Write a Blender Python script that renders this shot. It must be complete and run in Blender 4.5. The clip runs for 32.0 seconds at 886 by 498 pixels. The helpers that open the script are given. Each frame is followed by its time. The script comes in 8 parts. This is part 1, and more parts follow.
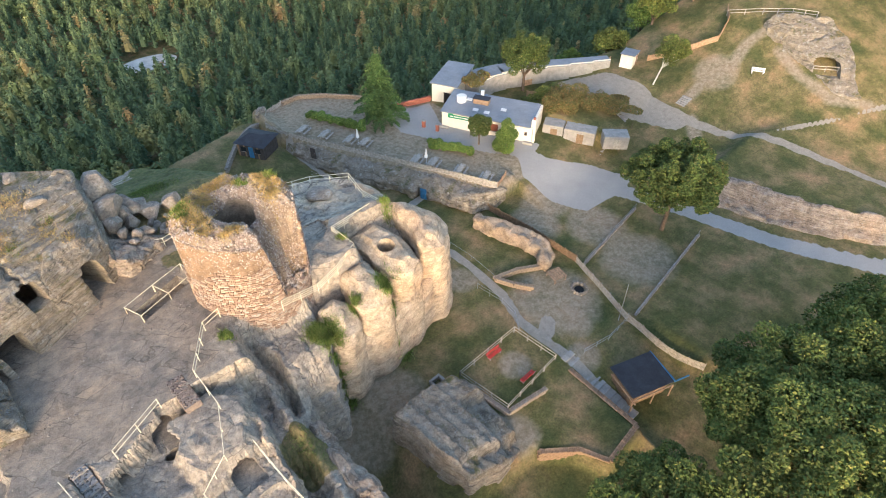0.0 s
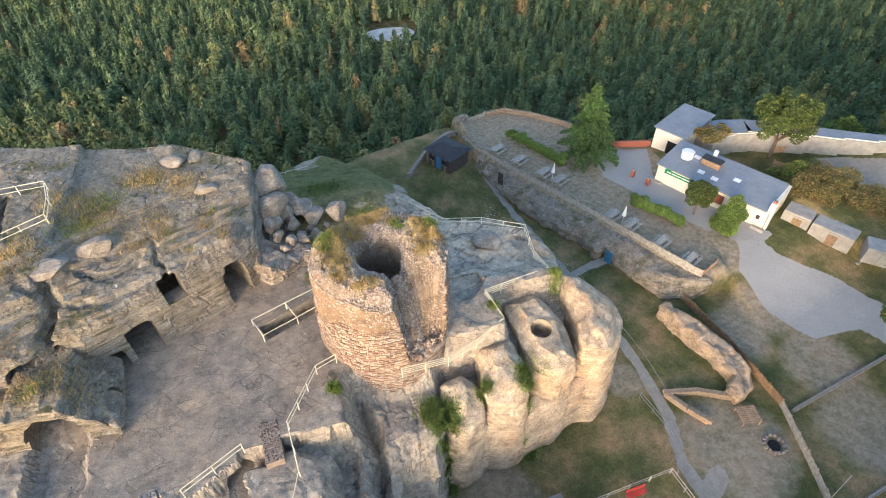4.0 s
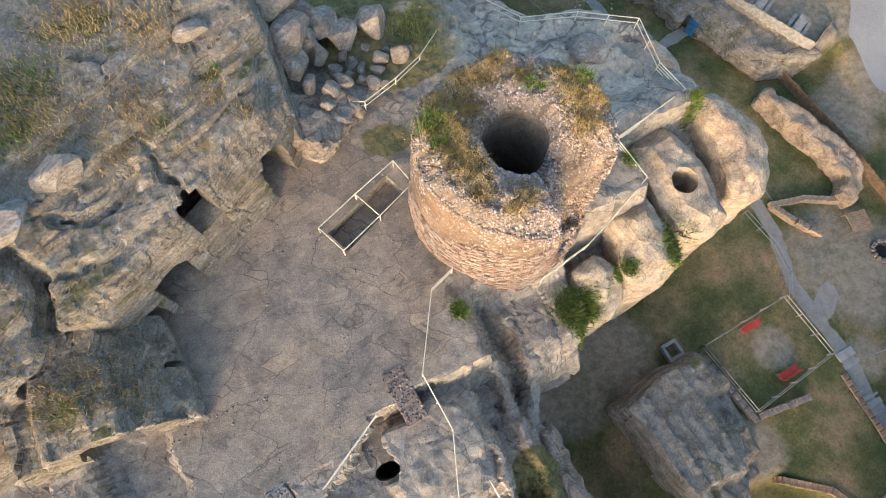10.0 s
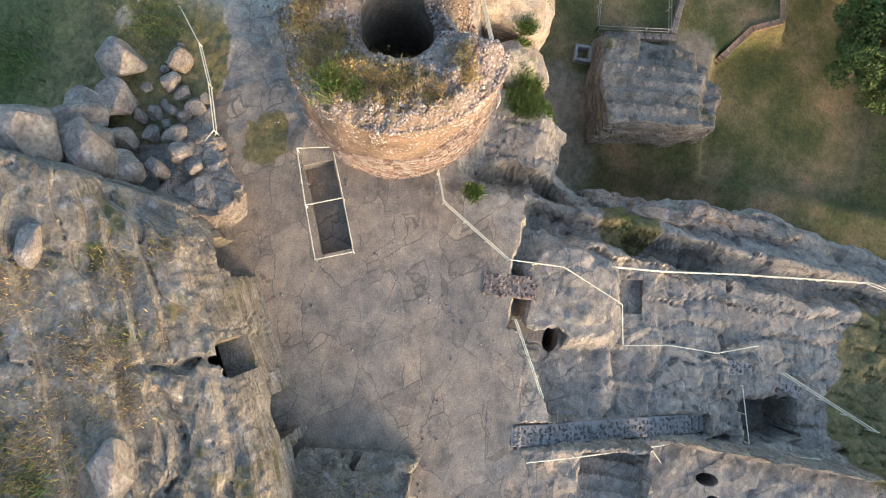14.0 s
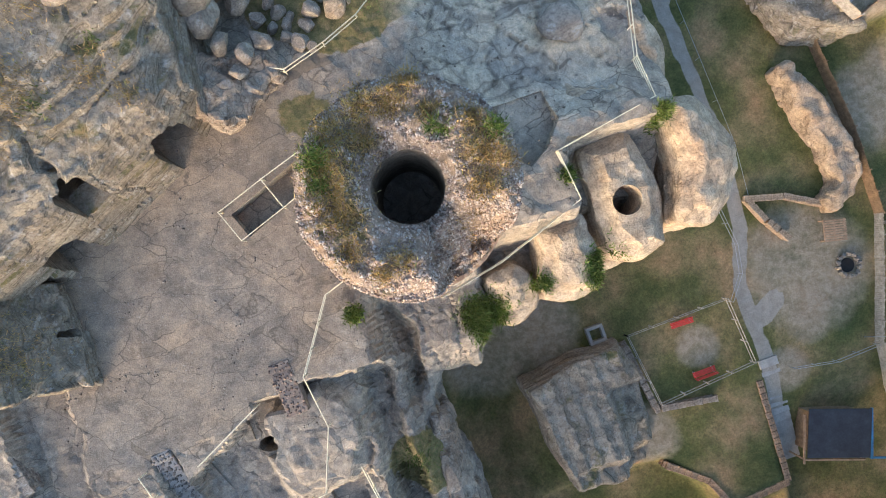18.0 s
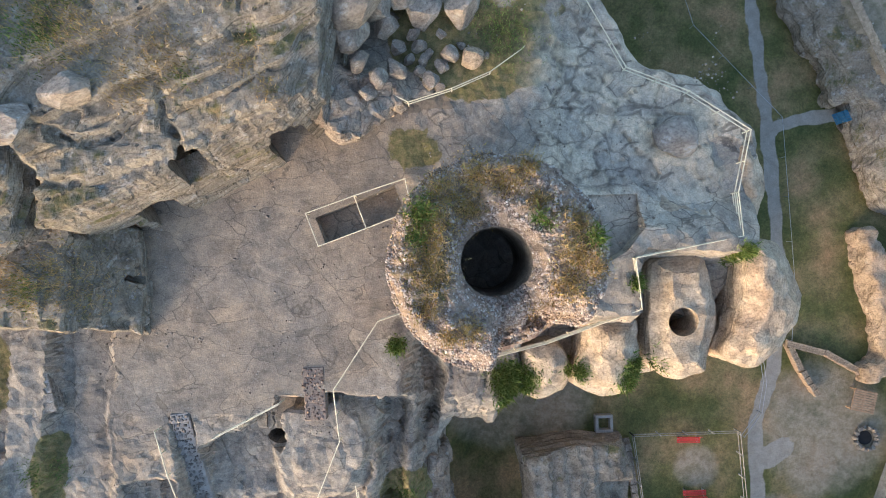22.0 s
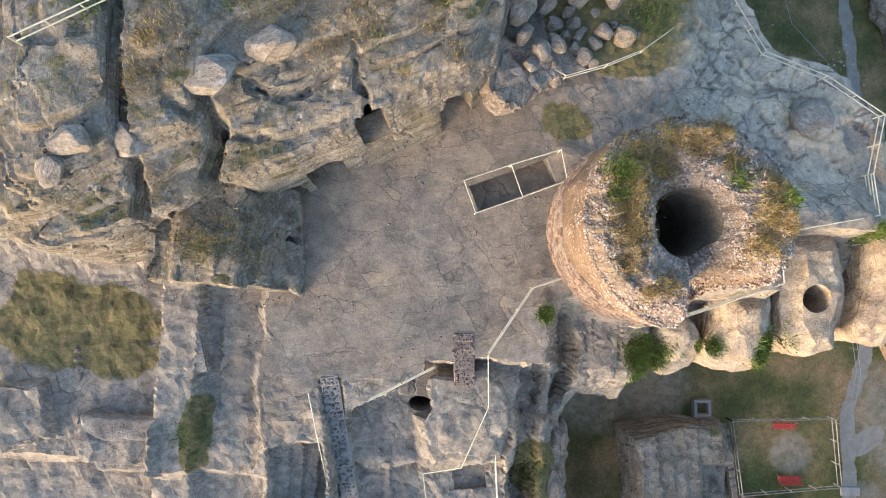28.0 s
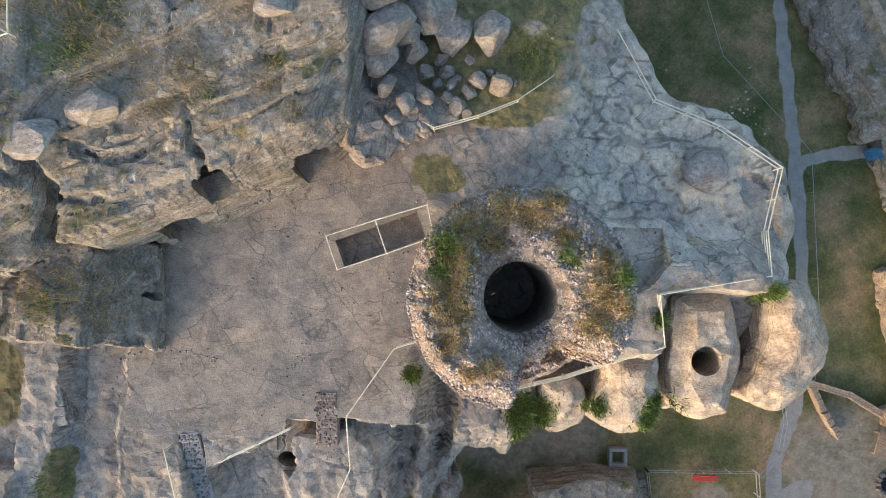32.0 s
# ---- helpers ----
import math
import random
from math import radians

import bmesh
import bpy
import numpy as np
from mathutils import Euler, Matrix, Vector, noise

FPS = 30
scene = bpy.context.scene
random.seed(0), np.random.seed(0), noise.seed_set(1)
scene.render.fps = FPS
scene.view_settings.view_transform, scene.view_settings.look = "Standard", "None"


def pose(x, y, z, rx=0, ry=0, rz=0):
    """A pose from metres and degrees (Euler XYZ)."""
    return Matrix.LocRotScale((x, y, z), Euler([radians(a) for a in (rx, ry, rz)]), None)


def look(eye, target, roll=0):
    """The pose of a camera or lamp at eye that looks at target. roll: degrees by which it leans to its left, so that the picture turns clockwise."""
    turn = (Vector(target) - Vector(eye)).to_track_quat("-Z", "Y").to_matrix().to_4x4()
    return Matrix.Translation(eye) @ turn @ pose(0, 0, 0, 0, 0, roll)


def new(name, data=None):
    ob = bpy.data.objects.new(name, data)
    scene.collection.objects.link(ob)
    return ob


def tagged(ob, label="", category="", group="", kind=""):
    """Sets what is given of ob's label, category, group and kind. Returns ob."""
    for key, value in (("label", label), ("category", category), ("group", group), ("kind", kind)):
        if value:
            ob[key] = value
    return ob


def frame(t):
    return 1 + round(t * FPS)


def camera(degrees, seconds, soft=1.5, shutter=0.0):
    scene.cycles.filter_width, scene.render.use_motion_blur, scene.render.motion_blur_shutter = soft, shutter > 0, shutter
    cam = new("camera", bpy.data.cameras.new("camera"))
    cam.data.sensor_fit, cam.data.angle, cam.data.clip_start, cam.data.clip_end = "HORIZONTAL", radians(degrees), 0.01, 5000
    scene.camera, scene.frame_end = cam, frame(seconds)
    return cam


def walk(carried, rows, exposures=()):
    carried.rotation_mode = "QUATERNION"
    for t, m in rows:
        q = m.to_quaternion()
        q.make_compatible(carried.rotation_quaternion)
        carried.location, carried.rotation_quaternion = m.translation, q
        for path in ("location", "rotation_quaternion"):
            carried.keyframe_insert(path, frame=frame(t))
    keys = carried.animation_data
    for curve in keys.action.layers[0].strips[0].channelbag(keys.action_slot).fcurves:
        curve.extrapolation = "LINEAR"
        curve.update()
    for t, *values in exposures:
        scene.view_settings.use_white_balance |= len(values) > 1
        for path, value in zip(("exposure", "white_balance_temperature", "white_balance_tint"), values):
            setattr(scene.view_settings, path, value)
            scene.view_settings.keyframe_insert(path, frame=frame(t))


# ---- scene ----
# camera and its way
EXPO, KELVIN, TINT = 1.75, 5700, 10
cam = camera(75.5, 32.0, soft=1.0)
PATH = [
    (0.0, -10.48, -42.39, 39.28, 47.16, 0.04, -39.37),
    (0.5, -10.15, -41.73, 39.08, 47.23, -0.08, -39.45),
    (1.0, -9.4, -40.93, 38.97, 47.31, -0.09, -39.43),
    (1.5, -8.46, -39.87, 38.92, 47.29, 0.02, -36.68),
    (2.0, -7.36, -38.67, 38.84, 47.3, 0.09, -32.91),
    (2.5, -6.15, -37.21, 38.83, 47.13, 0.25, -26.82),
    (3.0, -4.89, -35.77, 38.86, 46.92, 0.43, -23.05),
    (3.5, -4.24, -34.24, 38.5, 47.15, 0.39, -18.77),
    (5.5, -1.87, -26.26, 38.11, 39.37, 0.39, -9.25),
    (6.0, -1.78, -24.44, 37.62, 36.53, 0.58, -6.76),
    (6.5, -2.11, -22.65, 37.11, 36.44, 0.37, -7.1),
    (7.0, -2.91, -21.09, 36.62, 34.66, -0.02, -7.0),
    (7.5, -3.78, -19.14, 36.51, 31.17, -0.39, -10.76),
    (8.0, -5.07, -17.48, 36.17, 27.88, -1.04, -15.87),
    (8.5, -6.56, -15.95, 35.61, 25.59, -1.8, -21.23),
    (9.0, -7.94, -14.09, 34.91, 23.74, -2.28, -23.32),
    (9.5, -9.31, -12.75, 34.24, 20.87, -2.62, -24.16),
    (10.0, -10.65, -11.68, 33.58, 18.28, -2.75, -24.85),
    (10.5, -11.68, -10.0, 32.75, 15.31, -3.33, -25.11),
    (11.0, -12.6, -8.06, 32.15, 12.18, -3.96, -25.92),
    (11.5, -13.42, -6.16, 31.73, 10.25, -4.63, -42.14),
    (12.0, -13.8, -4.41, 31.49, 8.71, -4.49, -64.29),
    (12.5, -13.74, -3.08, 31.65, 6.35, -4.38, -73.27),
    (13.0, -13.56, -2.63, 32.03, 6.25, -4.27, -77.46),
    (13.5, -13.4, -2.81, 32.48, 6.16, -4.33, -78.79),
    (15.5, -7.16, -4.79, 32.83, 4.72, -4.84, -76.75),
    (16.0, -4.36, -4.98, 33.31, 3.41, -4.5, -67.52),
    (16.5, -2.01, -4.82, 33.45, 3.15, -4.15, -60.95),
    (17.0, -0.61, -4.63, 33.88, 2.66, -3.83, -48.72),
    (17.5, -0.22, -4.2, 34.18, 1.52, -3.27, -34.32),
    (18.0, 0.04, -3.77, 34.37, 0.26, -1.55, -15.93),
    (18.5, -0.27, -3.35, 34.44, -0.19, -0.52, -3.1),
    (19.0, -0.53, -3.43, 34.67, 0.32, -0.3, -0.18),
    (19.5, -0.55, -3.19, 34.88, -0.06, 0.01, 0.49),
    (20.0, -0.59, -3.2, 35.14, -0.01, 0.02, 1.07),
    (20.5, -0.71, -3.07, 35.31, 0.07, 0.01, 1.69),
    (21.0, -1.18, -2.35, 35.45, 0.25, 0.03, 2.01),
    (21.5, -1.8, -1.45, 35.45, -0.02, -0.03, 2.23),
    (22.0, -2.69, -0.08, 35.41, 0.04, -0.11, 2.41),
    (22.5, -3.56, 1.41, 35.59, 0.06, 0.06, 2.52),
    (23.0, -4.17, 2.5, 35.69, -0.25, 0.24, 2.68),
    (23.5, -4.47, 2.83, 35.7, -0.25, 0.25, 2.69),
    (24.0, -4.85, 2.62, 35.59, -0.12, 0.26, 2.95),
    (24.5, -5.34, 1.73, 35.57, 0.22, 0.07, 3.37),
    (25.0, -5.77, 0.36, 35.65, 0.4, -0.05, 3.54),
    (25.5, -6.24, -0.71, 35.71, 0.39, -0.06, 3.6),
    (26.0, -7.04, -1.46, 35.63, 0.61, -0.36, 3.66),
    (26.5, -8.58, -2.19, 35.78, 0.8, -0.53, 3.67),
    (28.5, -13.39, -3.82, 35.95, 1.89, -1.85, 4.05),
    (29.0, -12.45, -3.34, 36.03, 1.77, -1.43, 4.62),
    (29.5, -11.13, -2.68, 35.82, 1.68, -1.02, 4.97),
    (30.0, -9.29, -1.79, 35.5, 1.44, -0.45, 5.0),
    (30.5, -6.92, -0.88, 35.14, 1.24, 0.16, 4.86),
    (31.0, -4.73, -0.14, 34.8, 1.36, 0.24, 4.64),
    (31.5, -3.67, 0.53, 34.81, 1.17, 0.62, 4.58),
    (32.0, -3.37, 0.96, 34.88, 1.06, 0.93, 4.7),
]
walk(cam, [(t, pose(x, y, z, a, b, c)) for t, x, y, z, a, b, c in PATH], exposures=[(0.0, EXPO + 0.06, KELVIN, TINT), (5.0, EXPO, KELVIN, TINT), (10.0, EXPO - 0.13, KELVIN, TINT), (13.0, EXPO - 0.05, KELVIN, TINT), (19.0, EXPO, KELVIN, TINT), (25.0, EXPO, KELVIN, TINT), (29.0, EXPO - 0.05, KELVIN, TINT), (31.0, EXPO - 0.18, KELVIN, TINT), (32.0, EXPO - 0.09, KELVIN, TINT)])
from mathutils import geometry as geo
from mathutils.bvhtree import BVHTree


# ---- sky and sun: a low warm evening sun and a wide pale sky ----
SUN_ELEV, SUN_AZ = 11.0, 220.0        # degrees; azimuth clockwise from +y
world = bpy.data.worlds.new("evening_sky")
scene.world = world
world.use_nodes = True
wn = world.node_tree
wn.nodes.clear()
sky = wn.nodes.new("ShaderNodeTexSky")
sky.sky_type, sky.sun_disc = "NISHITA", False
sky.sun_elevation, sky.sun_rotation = radians(SUN_ELEV), radians(SUN_AZ)
sky.air_density, sky.dust_density = 1.0, 2.5
wbg = wn.nodes.new("ShaderNodeBackground")
wbg.inputs["Strength"].default_value = 0.15
wout = wn.nodes.new("ShaderNodeOutputWorld")
wn.links.new(sky.outputs[0], wbg.inputs[0])
wn.links.new(wbg.outputs[0], wout.inputs[0])
sun_light = bpy.data.lights.new("sun", "SUN")
sun_light.energy, sun_light.angle, sun_light.color = 1.05, radians(24.0), (1.0, 0.70, 0.46)
sun = new("sun", sun_light)
_az, _el = radians(SUN_AZ), radians(SUN_ELEV)
sun.matrix_world = look((-60, -60, 80), (-60 - math.sin(_az) * math.cos(_el), -60 - math.cos(_az) * math.cos(_el), 80 - math.sin(_el)))

# ---- materials ----
def mat_new(name, rough=0.9):
    m = bpy.data.materials.new(name)
    m.use_nodes = True
    b = m.node_tree.nodes["Principled BSDF"]
    b.inputs["Roughness"].default_value = rough
    b.inputs["Specular IOR Level"].default_value = 0.25
    return m, m.node_tree, b


def nd(nt, kind, **kw):
    n = nt.nodes.new(kind)
    for k, v in kw.items():
        if k in n.inputs:
            n.inputs[k].default_value = v
    return n


def noise_node(nt, scale, detail=4.0, stretch=(1, 1, 1), rough=0.55, coord="Object"):
    tc = nt.nodes.new("ShaderNodeTexCoord")
    mp = nt.nodes.new("ShaderNodeMapping")
    mp.inputs["Scale"].default_value = stretch
    nt.links.new(tc.outputs[coord], mp.inputs[0])
    n = nt.nodes.new("ShaderNodeTexNoise")
    n.inputs["Scale"].default_value, n.inputs["Detail"].default_value, n.inputs["Roughness"].default_value = scale, detail, rough
    nt.links.new(mp.outputs[0], n.inputs["Vector"])
    return n.outputs["Fac"]


def ramp(nt, fac, stops):
    r = nt.nodes.new("ShaderNodeValToRGB")
    r.color_ramp.elements[0].position, r.color_ramp.elements[1].position = stops[0][0], stops[-1][0]
    for p, c in stops[1:-1]:
        r.color_ramp.elements.new(p)
    for e, (p, c) in zip(r.color_ramp.elements, stops):
        e.position = p
        e.color = (*c, 1) if len(c) == 3 else c
    nt.links.new(fac, r.inputs[0])
    return r.outputs[0]


def grey(a):
    return (a, a, a)


def mix(nt, fac, a, b, mode="MIX"):
    m = nt.nodes.new("ShaderNodeMix")
    m.data_type, m.blend_type = "RGBA", mode
    for sock, v in ((m.inputs[0], fac), (m.inputs[6], a), (m.inputs[7], b)):
        if hasattr(v, "is_linked"):
            nt.links.new(v, sock)
        elif isinstance(v, (int, float)):
            sock.default_value = v
        else:
            sock.default_value = (*v, 1)
    return m.outputs[2]


def maths(nt, op, a, b=0.0, c=None, clamp=False):
    m = nt.nodes.new("ShaderNodeMath")
    m.operation, m.use_clamp = op, clamp
    for i, v in enumerate((a, b) if c is None else (a, b, c)):
        if hasattr(v, "is_linked"):
            nt.links.new(v, m.inputs[i])
        else:
            m.inputs[i].default_value = v
    return m.outputs[0]


def bump(nt, b, h, strength=0.5, dist=0.1):
    n = nt.nodes.new("ShaderNodeBump")
    n.inputs["Strength"].default_value, n.inputs["Distance"].default_value = strength, dist
    nt.links.new(h, n.inputs["Height"])
    nt.links.new(n.outputs[0], b.inputs["Normal"])


def attr(nt, name):
    a = nt.nodes.new("ShaderNodeAttribute")
    a.attribute_name = name
    return a.outputs["Color"]


def channels(nt, colour):
    s = nt.nodes.new("ShaderNodeSeparateColor")
    nt.links.new(colour, s.inputs[0])
    return s.outputs


def up_facing(nt):
    g = nt.nodes.new("ShaderNodeNewGeometry")
    s = nt.nodes.new("ShaderNodeSeparateXYZ")
    nt.links.new(g.outputs["Normal"], s.inputs[0])
    return s.outputs[2]


def simple(name, col, rough=0.8, var=0.25, scale=3.0, bump_s=0.0, metal=0.0, dark=None):
    """One colour with grain and soiling at two scales."""
    m, nt, b = mat_new(name, rough)
    lo = dark or tuple(c * (1 - var) for c in col)
    hi = tuple(min(1, c * (1 + var)) for c in col)
    f1 = noise_node(nt, scale, 5)
    f2 = noise_node(nt, scale * 7, 3)
    c1 = ramp(nt, f1, [(0.3, lo), (0.7, hi)])
    c2 = ramp(nt, f2, [(0.3, grey(0.8)), (0.7, grey(1.1))])
    nt.links.new(mix(nt, 0.8, c1, c2, "MULTIPLY"), b.inputs["Base Color"])
    b.inputs["Metallic"].default_value = metal
    if bump_s:
        bump(nt, b, f2, bump_s, 0.02)
    return m


def sandstone(name, tint=(1, 1, 1), warm=0.5, lichen=0.5, grass=0.5, bedding=1.0, soil=0.0):
    """Weathered bedded sandstone with dark varnish, lichen, dust on the flats and dry grass in hollows."""
    m, nt, b = mat_new(name, 0.92)
    big = noise_node(nt, 0.16, 5)
    mid = noise_node(nt, 0.9, 6, rough=0.65)
    fine = noise_node(nt, 7.0, 5, rough=0.7)
    bed = noise_node(nt, 0.55, 5, (0.25, 0.25, 5.0), 0.6)
    T = lambda r, g, bl: (r * tint[0], g * tint[1], bl * tint[2])
    base = ramp(nt, mid, [(0.25, T(0.17, 0.14, 0.112)), (0.42, T(0.27, 0.225, 0.175)), (0.56, T(0.36, 0.305, 0.24)), (0.75, T(0.46, 0.40, 0.32))])
    hue = ramp(nt, big, [(0.3, (0.95, 0.97, 1.02)), (0.5, (1, 1, 1)), (0.7, (1.0 + 0.25 * warm, 0.97, 0.86))])
    c = mix(nt, 1.0, base, hue, "MULTIPLY")
    beds = ramp(nt, bed, [(0.3, grey(0.62)), (0.45, grey(1.0)), (0.6, grey(1.05)), (0.8, grey(0.8))])
    c = mix(nt, 0.65 * bedding, c, beds, "MULTIPLY")
    # thin dark lines along the beds: shade of undercuts put into the colour
    undercut_shade = noise_node(nt, 1.0, 3, (0.05, 0.05, 1.6), 0.5)
    sl = ramp(nt, undercut_shade, [(0.36, grey(1)), (0.375, grey(0.3)), (0.39, grey(1)), (0.46, grey(1)), (0.47, grey(0.35)), (0.485, grey(1)), (0.55, grey(1)), (0.56, grey(0.4)), (0.575, grey(1)), (0.66, grey(1)), (0.67, grey(0.4)), (0.69, grey(1))])
    c = mix(nt, 0.7 * bedding, c, sl, "MULTIPLY")
    c = mix(nt, 0.75, c, ramp(nt, fine, [(0.28, grey(0.36)), (0.5, grey(1.0)), (0.75, grey(1.45))]), "MULTIPLY")
    up = up_facing(nt)
    # pale lichen on the tops
    li = noise_node(nt, 1.7, 6, rough=0.75)
    lf = maths(nt, "MULTIPLY", maths(nt, "MULTIPLY", ramp(nt, li, [(0.55, grey(0)), (0.64, grey(1))]), lichen), maths(nt, "SMOOTH_MIN", maths(nt, "MAXIMUM", up, 0.0), 0.8, 0.1))
    c = mix(nt, lf, c, (0.44, 0.43, 0.40))
    if soil:
        sf = maths(nt, "MULTIPLY", ramp(nt, up, [(0.75, grey(0)), (0.92, grey(1))]), ramp(nt, noise_node(nt, 0.5, 5), [(0.36, grey(0)), (0.52, grey(soil))]))
        c = mix(nt, sf, c, ramp(nt, noise_node(nt, 3.5, 5, rough=0.7), [(0.3, (0.14, 0.12, 0.09)), (0.5, (0.24, 0.20, 0.15)), (0.7, (0.36, 0.31, 0.25))]))
    # dry grass and moss lodged on the flats
    if grass:
        gn = noise_node(nt, 0.35, 6, rough=0.7)
        gf = ramp(nt, gn, [(0.60 - 0.12 * grass, grey(0)), (0.68 - 0.12 * grass, grey(1))])
        flat = ramp(nt, up, [(0.62, grey(0)), (0.88, grey(1))])
        gcol = ramp(nt, noise_node(nt, 2.6, 5), [(0.3, (0.05, 0.065, 0.02)), (0.5, (0.12, 0.11, 0.045)), (0.7, (0.24, 0.17, 0.075))])
        c = mix(nt, maths(nt, "MULTIPLY", maths(nt, "MULTIPLY", gf, flat), 0.9), c, gcol)
    vor = nt.nodes.new("ShaderNodeTexVoronoi")
    vor.feature = "DISTANCE_TO_EDGE"
    vor.inputs["Scale"].default_value = 0.36
    tc = nt.nodes.new("ShaderNodeTexCoord")
    wob = nt.nodes.new("ShaderNodeTexNoise")
    wob.inputs["Scale"].default_value = 0.8
    nt.links.new(tc.outputs["Object"], wob.inputs["Vector"])
    vm = nt.nodes.new("ShaderNodeVectorMath")
    vm.operation = "MULTIPLY_ADD"
    vm.inputs[1].default_value = (1.6, 1.6, 1.6)
    nt.links.new(wob.outputs["Color"], vm.inputs[0])
    nt.links.new(tc.outputs["Object"], vm.inputs[2])
    nt.links.new(vm.outputs[0], vor.inputs["Vector"])
    crack = ramp(nt, vor.outputs["Distance"], [(0.0, grey(0)), (0.012, grey(1))])
    nt.links.new(mix(nt, maths(nt, "MULTIPLY", maths(nt, "SUBTRACT", 1.0, crack), 0.22), c, (0.09, 0.08, 0.07)), b.inputs["Base Color"])
    h = maths(nt, "ADD", maths(nt, "MULTIPLY", mid, 0.25), maths(nt, "MULTIPLY", fine, 0.22))
    h = maths(nt, "ADD", h, maths(nt, "MULTIPLY", bed, 0.5 * bedding))
    h = maths(nt, "ADD", h, maths(nt, "MULTIPLY", crack, 0.03))
    bump(nt, b, h, 0.9, 0.45)
    return m


ROCK = sandstone("sandstone", tint=(0.88, 0.86, 0.86), warm=0.35, lichen=0.6, grass=0.0)
ROCK_GRASSY = sandstone("sandstone_overgrown", tint=(0.79, 0.805, 0.79), warm=0.05, lichen=0.9, grass=0.55, soil=0.45)
ROCK_PALE = sandstone("sandstone_pale", tint=(1.38, 1.29, 1.16), warm=0.45, lichen=0.25, grass=0.0, bedding=0.5)
ROCK_DARK = sandstone("sandstone_dark", tint=(0.84, 0.83, 0.80), warm=0.1, lichen=0.5, grass=0.3)
STONE_GREY = sandstone("stone_grey", tint=(0.95, 0.97, 1.02), warm=0.1, lichen=0.9, grass=0.0, bedding=0.05)

# ---- shapes ----
def mesh_ob(name, verts, faces, mat=None, parent=None, label="", smooth=False, mats=None, face_mat=None):
    me = bpy.data.meshes.new(name)
    me.from_pydata([tuple(v) for v in verts], [], [tuple(f) for f in faces])
    for mm in (mats or ([mat] if mat else [])):
        me.materials.append(mm)
    if face_mat is not None:
        me.polygons.foreach_set("material_index", list(face_mat))
    if smooth:
        me.polygons.foreach_set("use_smooth", [True] * len(me.polygons))
    me.update()
    ob = new(name, me)
    if parent is not None:
        ob.parent = parent
    if label:
        ob["label"] = label
    return ob


def part(name, bm, mat, parent, label="", smooth=False):
    me = bpy.data.meshes.new(name)
    bm.to_mesh(me)
    bm.free()
    me.materials.append(mat)
    if smooth:
        me.polygons.foreach_set("use_smooth", [True] * len(me.polygons))
    ob = new(name, me)
    if parent is not None:
        ob.parent = parent
    if label:
        ob["label"] = label
    return ob


def empty(name, loc=(0, 0, 0), rz=0.0, **tags):
    ob = new(name)
    ob.matrix_basis = pose(*loc, 0, 0, rz)
    return tagged(ob, **tags)


def box_bm(bm, size, m=None, bevel=0.0):
    m = m or Matrix()
    r = bmesh.ops.create_cube(bm, size=1, matrix=m @ Matrix.Diagonal((*size, 1)))
    if bevel:
        es = list({e for v in r["verts"] for e in v.link_edges})
        bmesh.ops.bevel(bm, geom=es, offset=bevel, segments=1, affect="EDGES")
    return bm


def box(name, size, loc, mat, parent=None, rz=0.0, bevel=0.01, label="", rx=0.0, ry=0.0):
    bm = bmesh.new()
    box_bm(bm, size, pose(*loc, rx, ry, rz), bevel)
    return part(name, bm, mat, parent, label)


def tube_bm(bm, a, b, r0, r1=None, n=8):
    a, b = Vector(a), Vector(b)
    d = b - a
    m = Matrix.Translation((a + b) / 2) @ d.to_track_quat("Z", "Y").to_matrix().to_4x4()
    bmesh.ops.create_cone(bm, cap_ends=True, segments=n, radius1=r0, radius2=r0 if r1 is None else r1, depth=d.length, matrix=m)
    return bm


def tube(name, a, b, r0, mat, parent=None, r1=None, n=8, label=""):
    return part(name, tube_bm(bmesh.new(), a, b, r0, r1, n), mat, parent, label, smooth=False)


def nz(x, y, z=0.0):
    return noise.noise((x, y, z))


def fbm(x, y, z=0.0, octs=4):
    return noise.fractal((x, y, z), 1.0, 2.0, octs)


def vhash(*axes):
    """A random number from 0 to 1 for each whole-number cell."""
    h = np.zeros(np.shape(axes[0]), np.uint64)
    for k, a in zip((374761393, 668265263, 2246822519), axes):
        h = (h ^ (np.asarray(a).astype(np.int64).astype(np.uint64) * np.uint64(k))) * np.uint64(1274126177) & np.uint64(0xFFFFFFFF)
        h ^= h >> np.uint64(15)
    return (h & np.uint64(0xFFFFFF)).astype(float) / 0xFFFFFF


def vnoise(x, y, z=0.0):
    """Smooth noise from -1 to 1 on arrays."""
    x, y, z = np.broadcast_arrays(np.asarray(x, float), np.asarray(y, float), np.asarray(z, float))
    i, j, k = np.floor(x), np.floor(y), np.floor(z)
    u, v, w = x - i, y - j, z - k
    u, v, w = u * u * (3 - 2 * u), v * v * (3 - 2 * v), w * w * (3 - 2 * w)
    r = 0.0
    for a in (0, 1):
        for b in (0, 1):
            for c in (0, 1):
                r = r + (u if a else 1 - u) * (v if b else 1 - v) * (w if c else 1 - w) * vhash(i + a, j + b, k + c)
    return 2 * r - 1


def vfbm(x, y, z=0.0, octs=4):
    r, a = 0.0, 0.6
    for o in range(octs):
        r = r + a * vnoise(x * 2.0 ** o + 17.3 * o, y * 2.0 ** o + 5.1 * o, z * 2.0 ** o)
        a *= 0.5
    return r


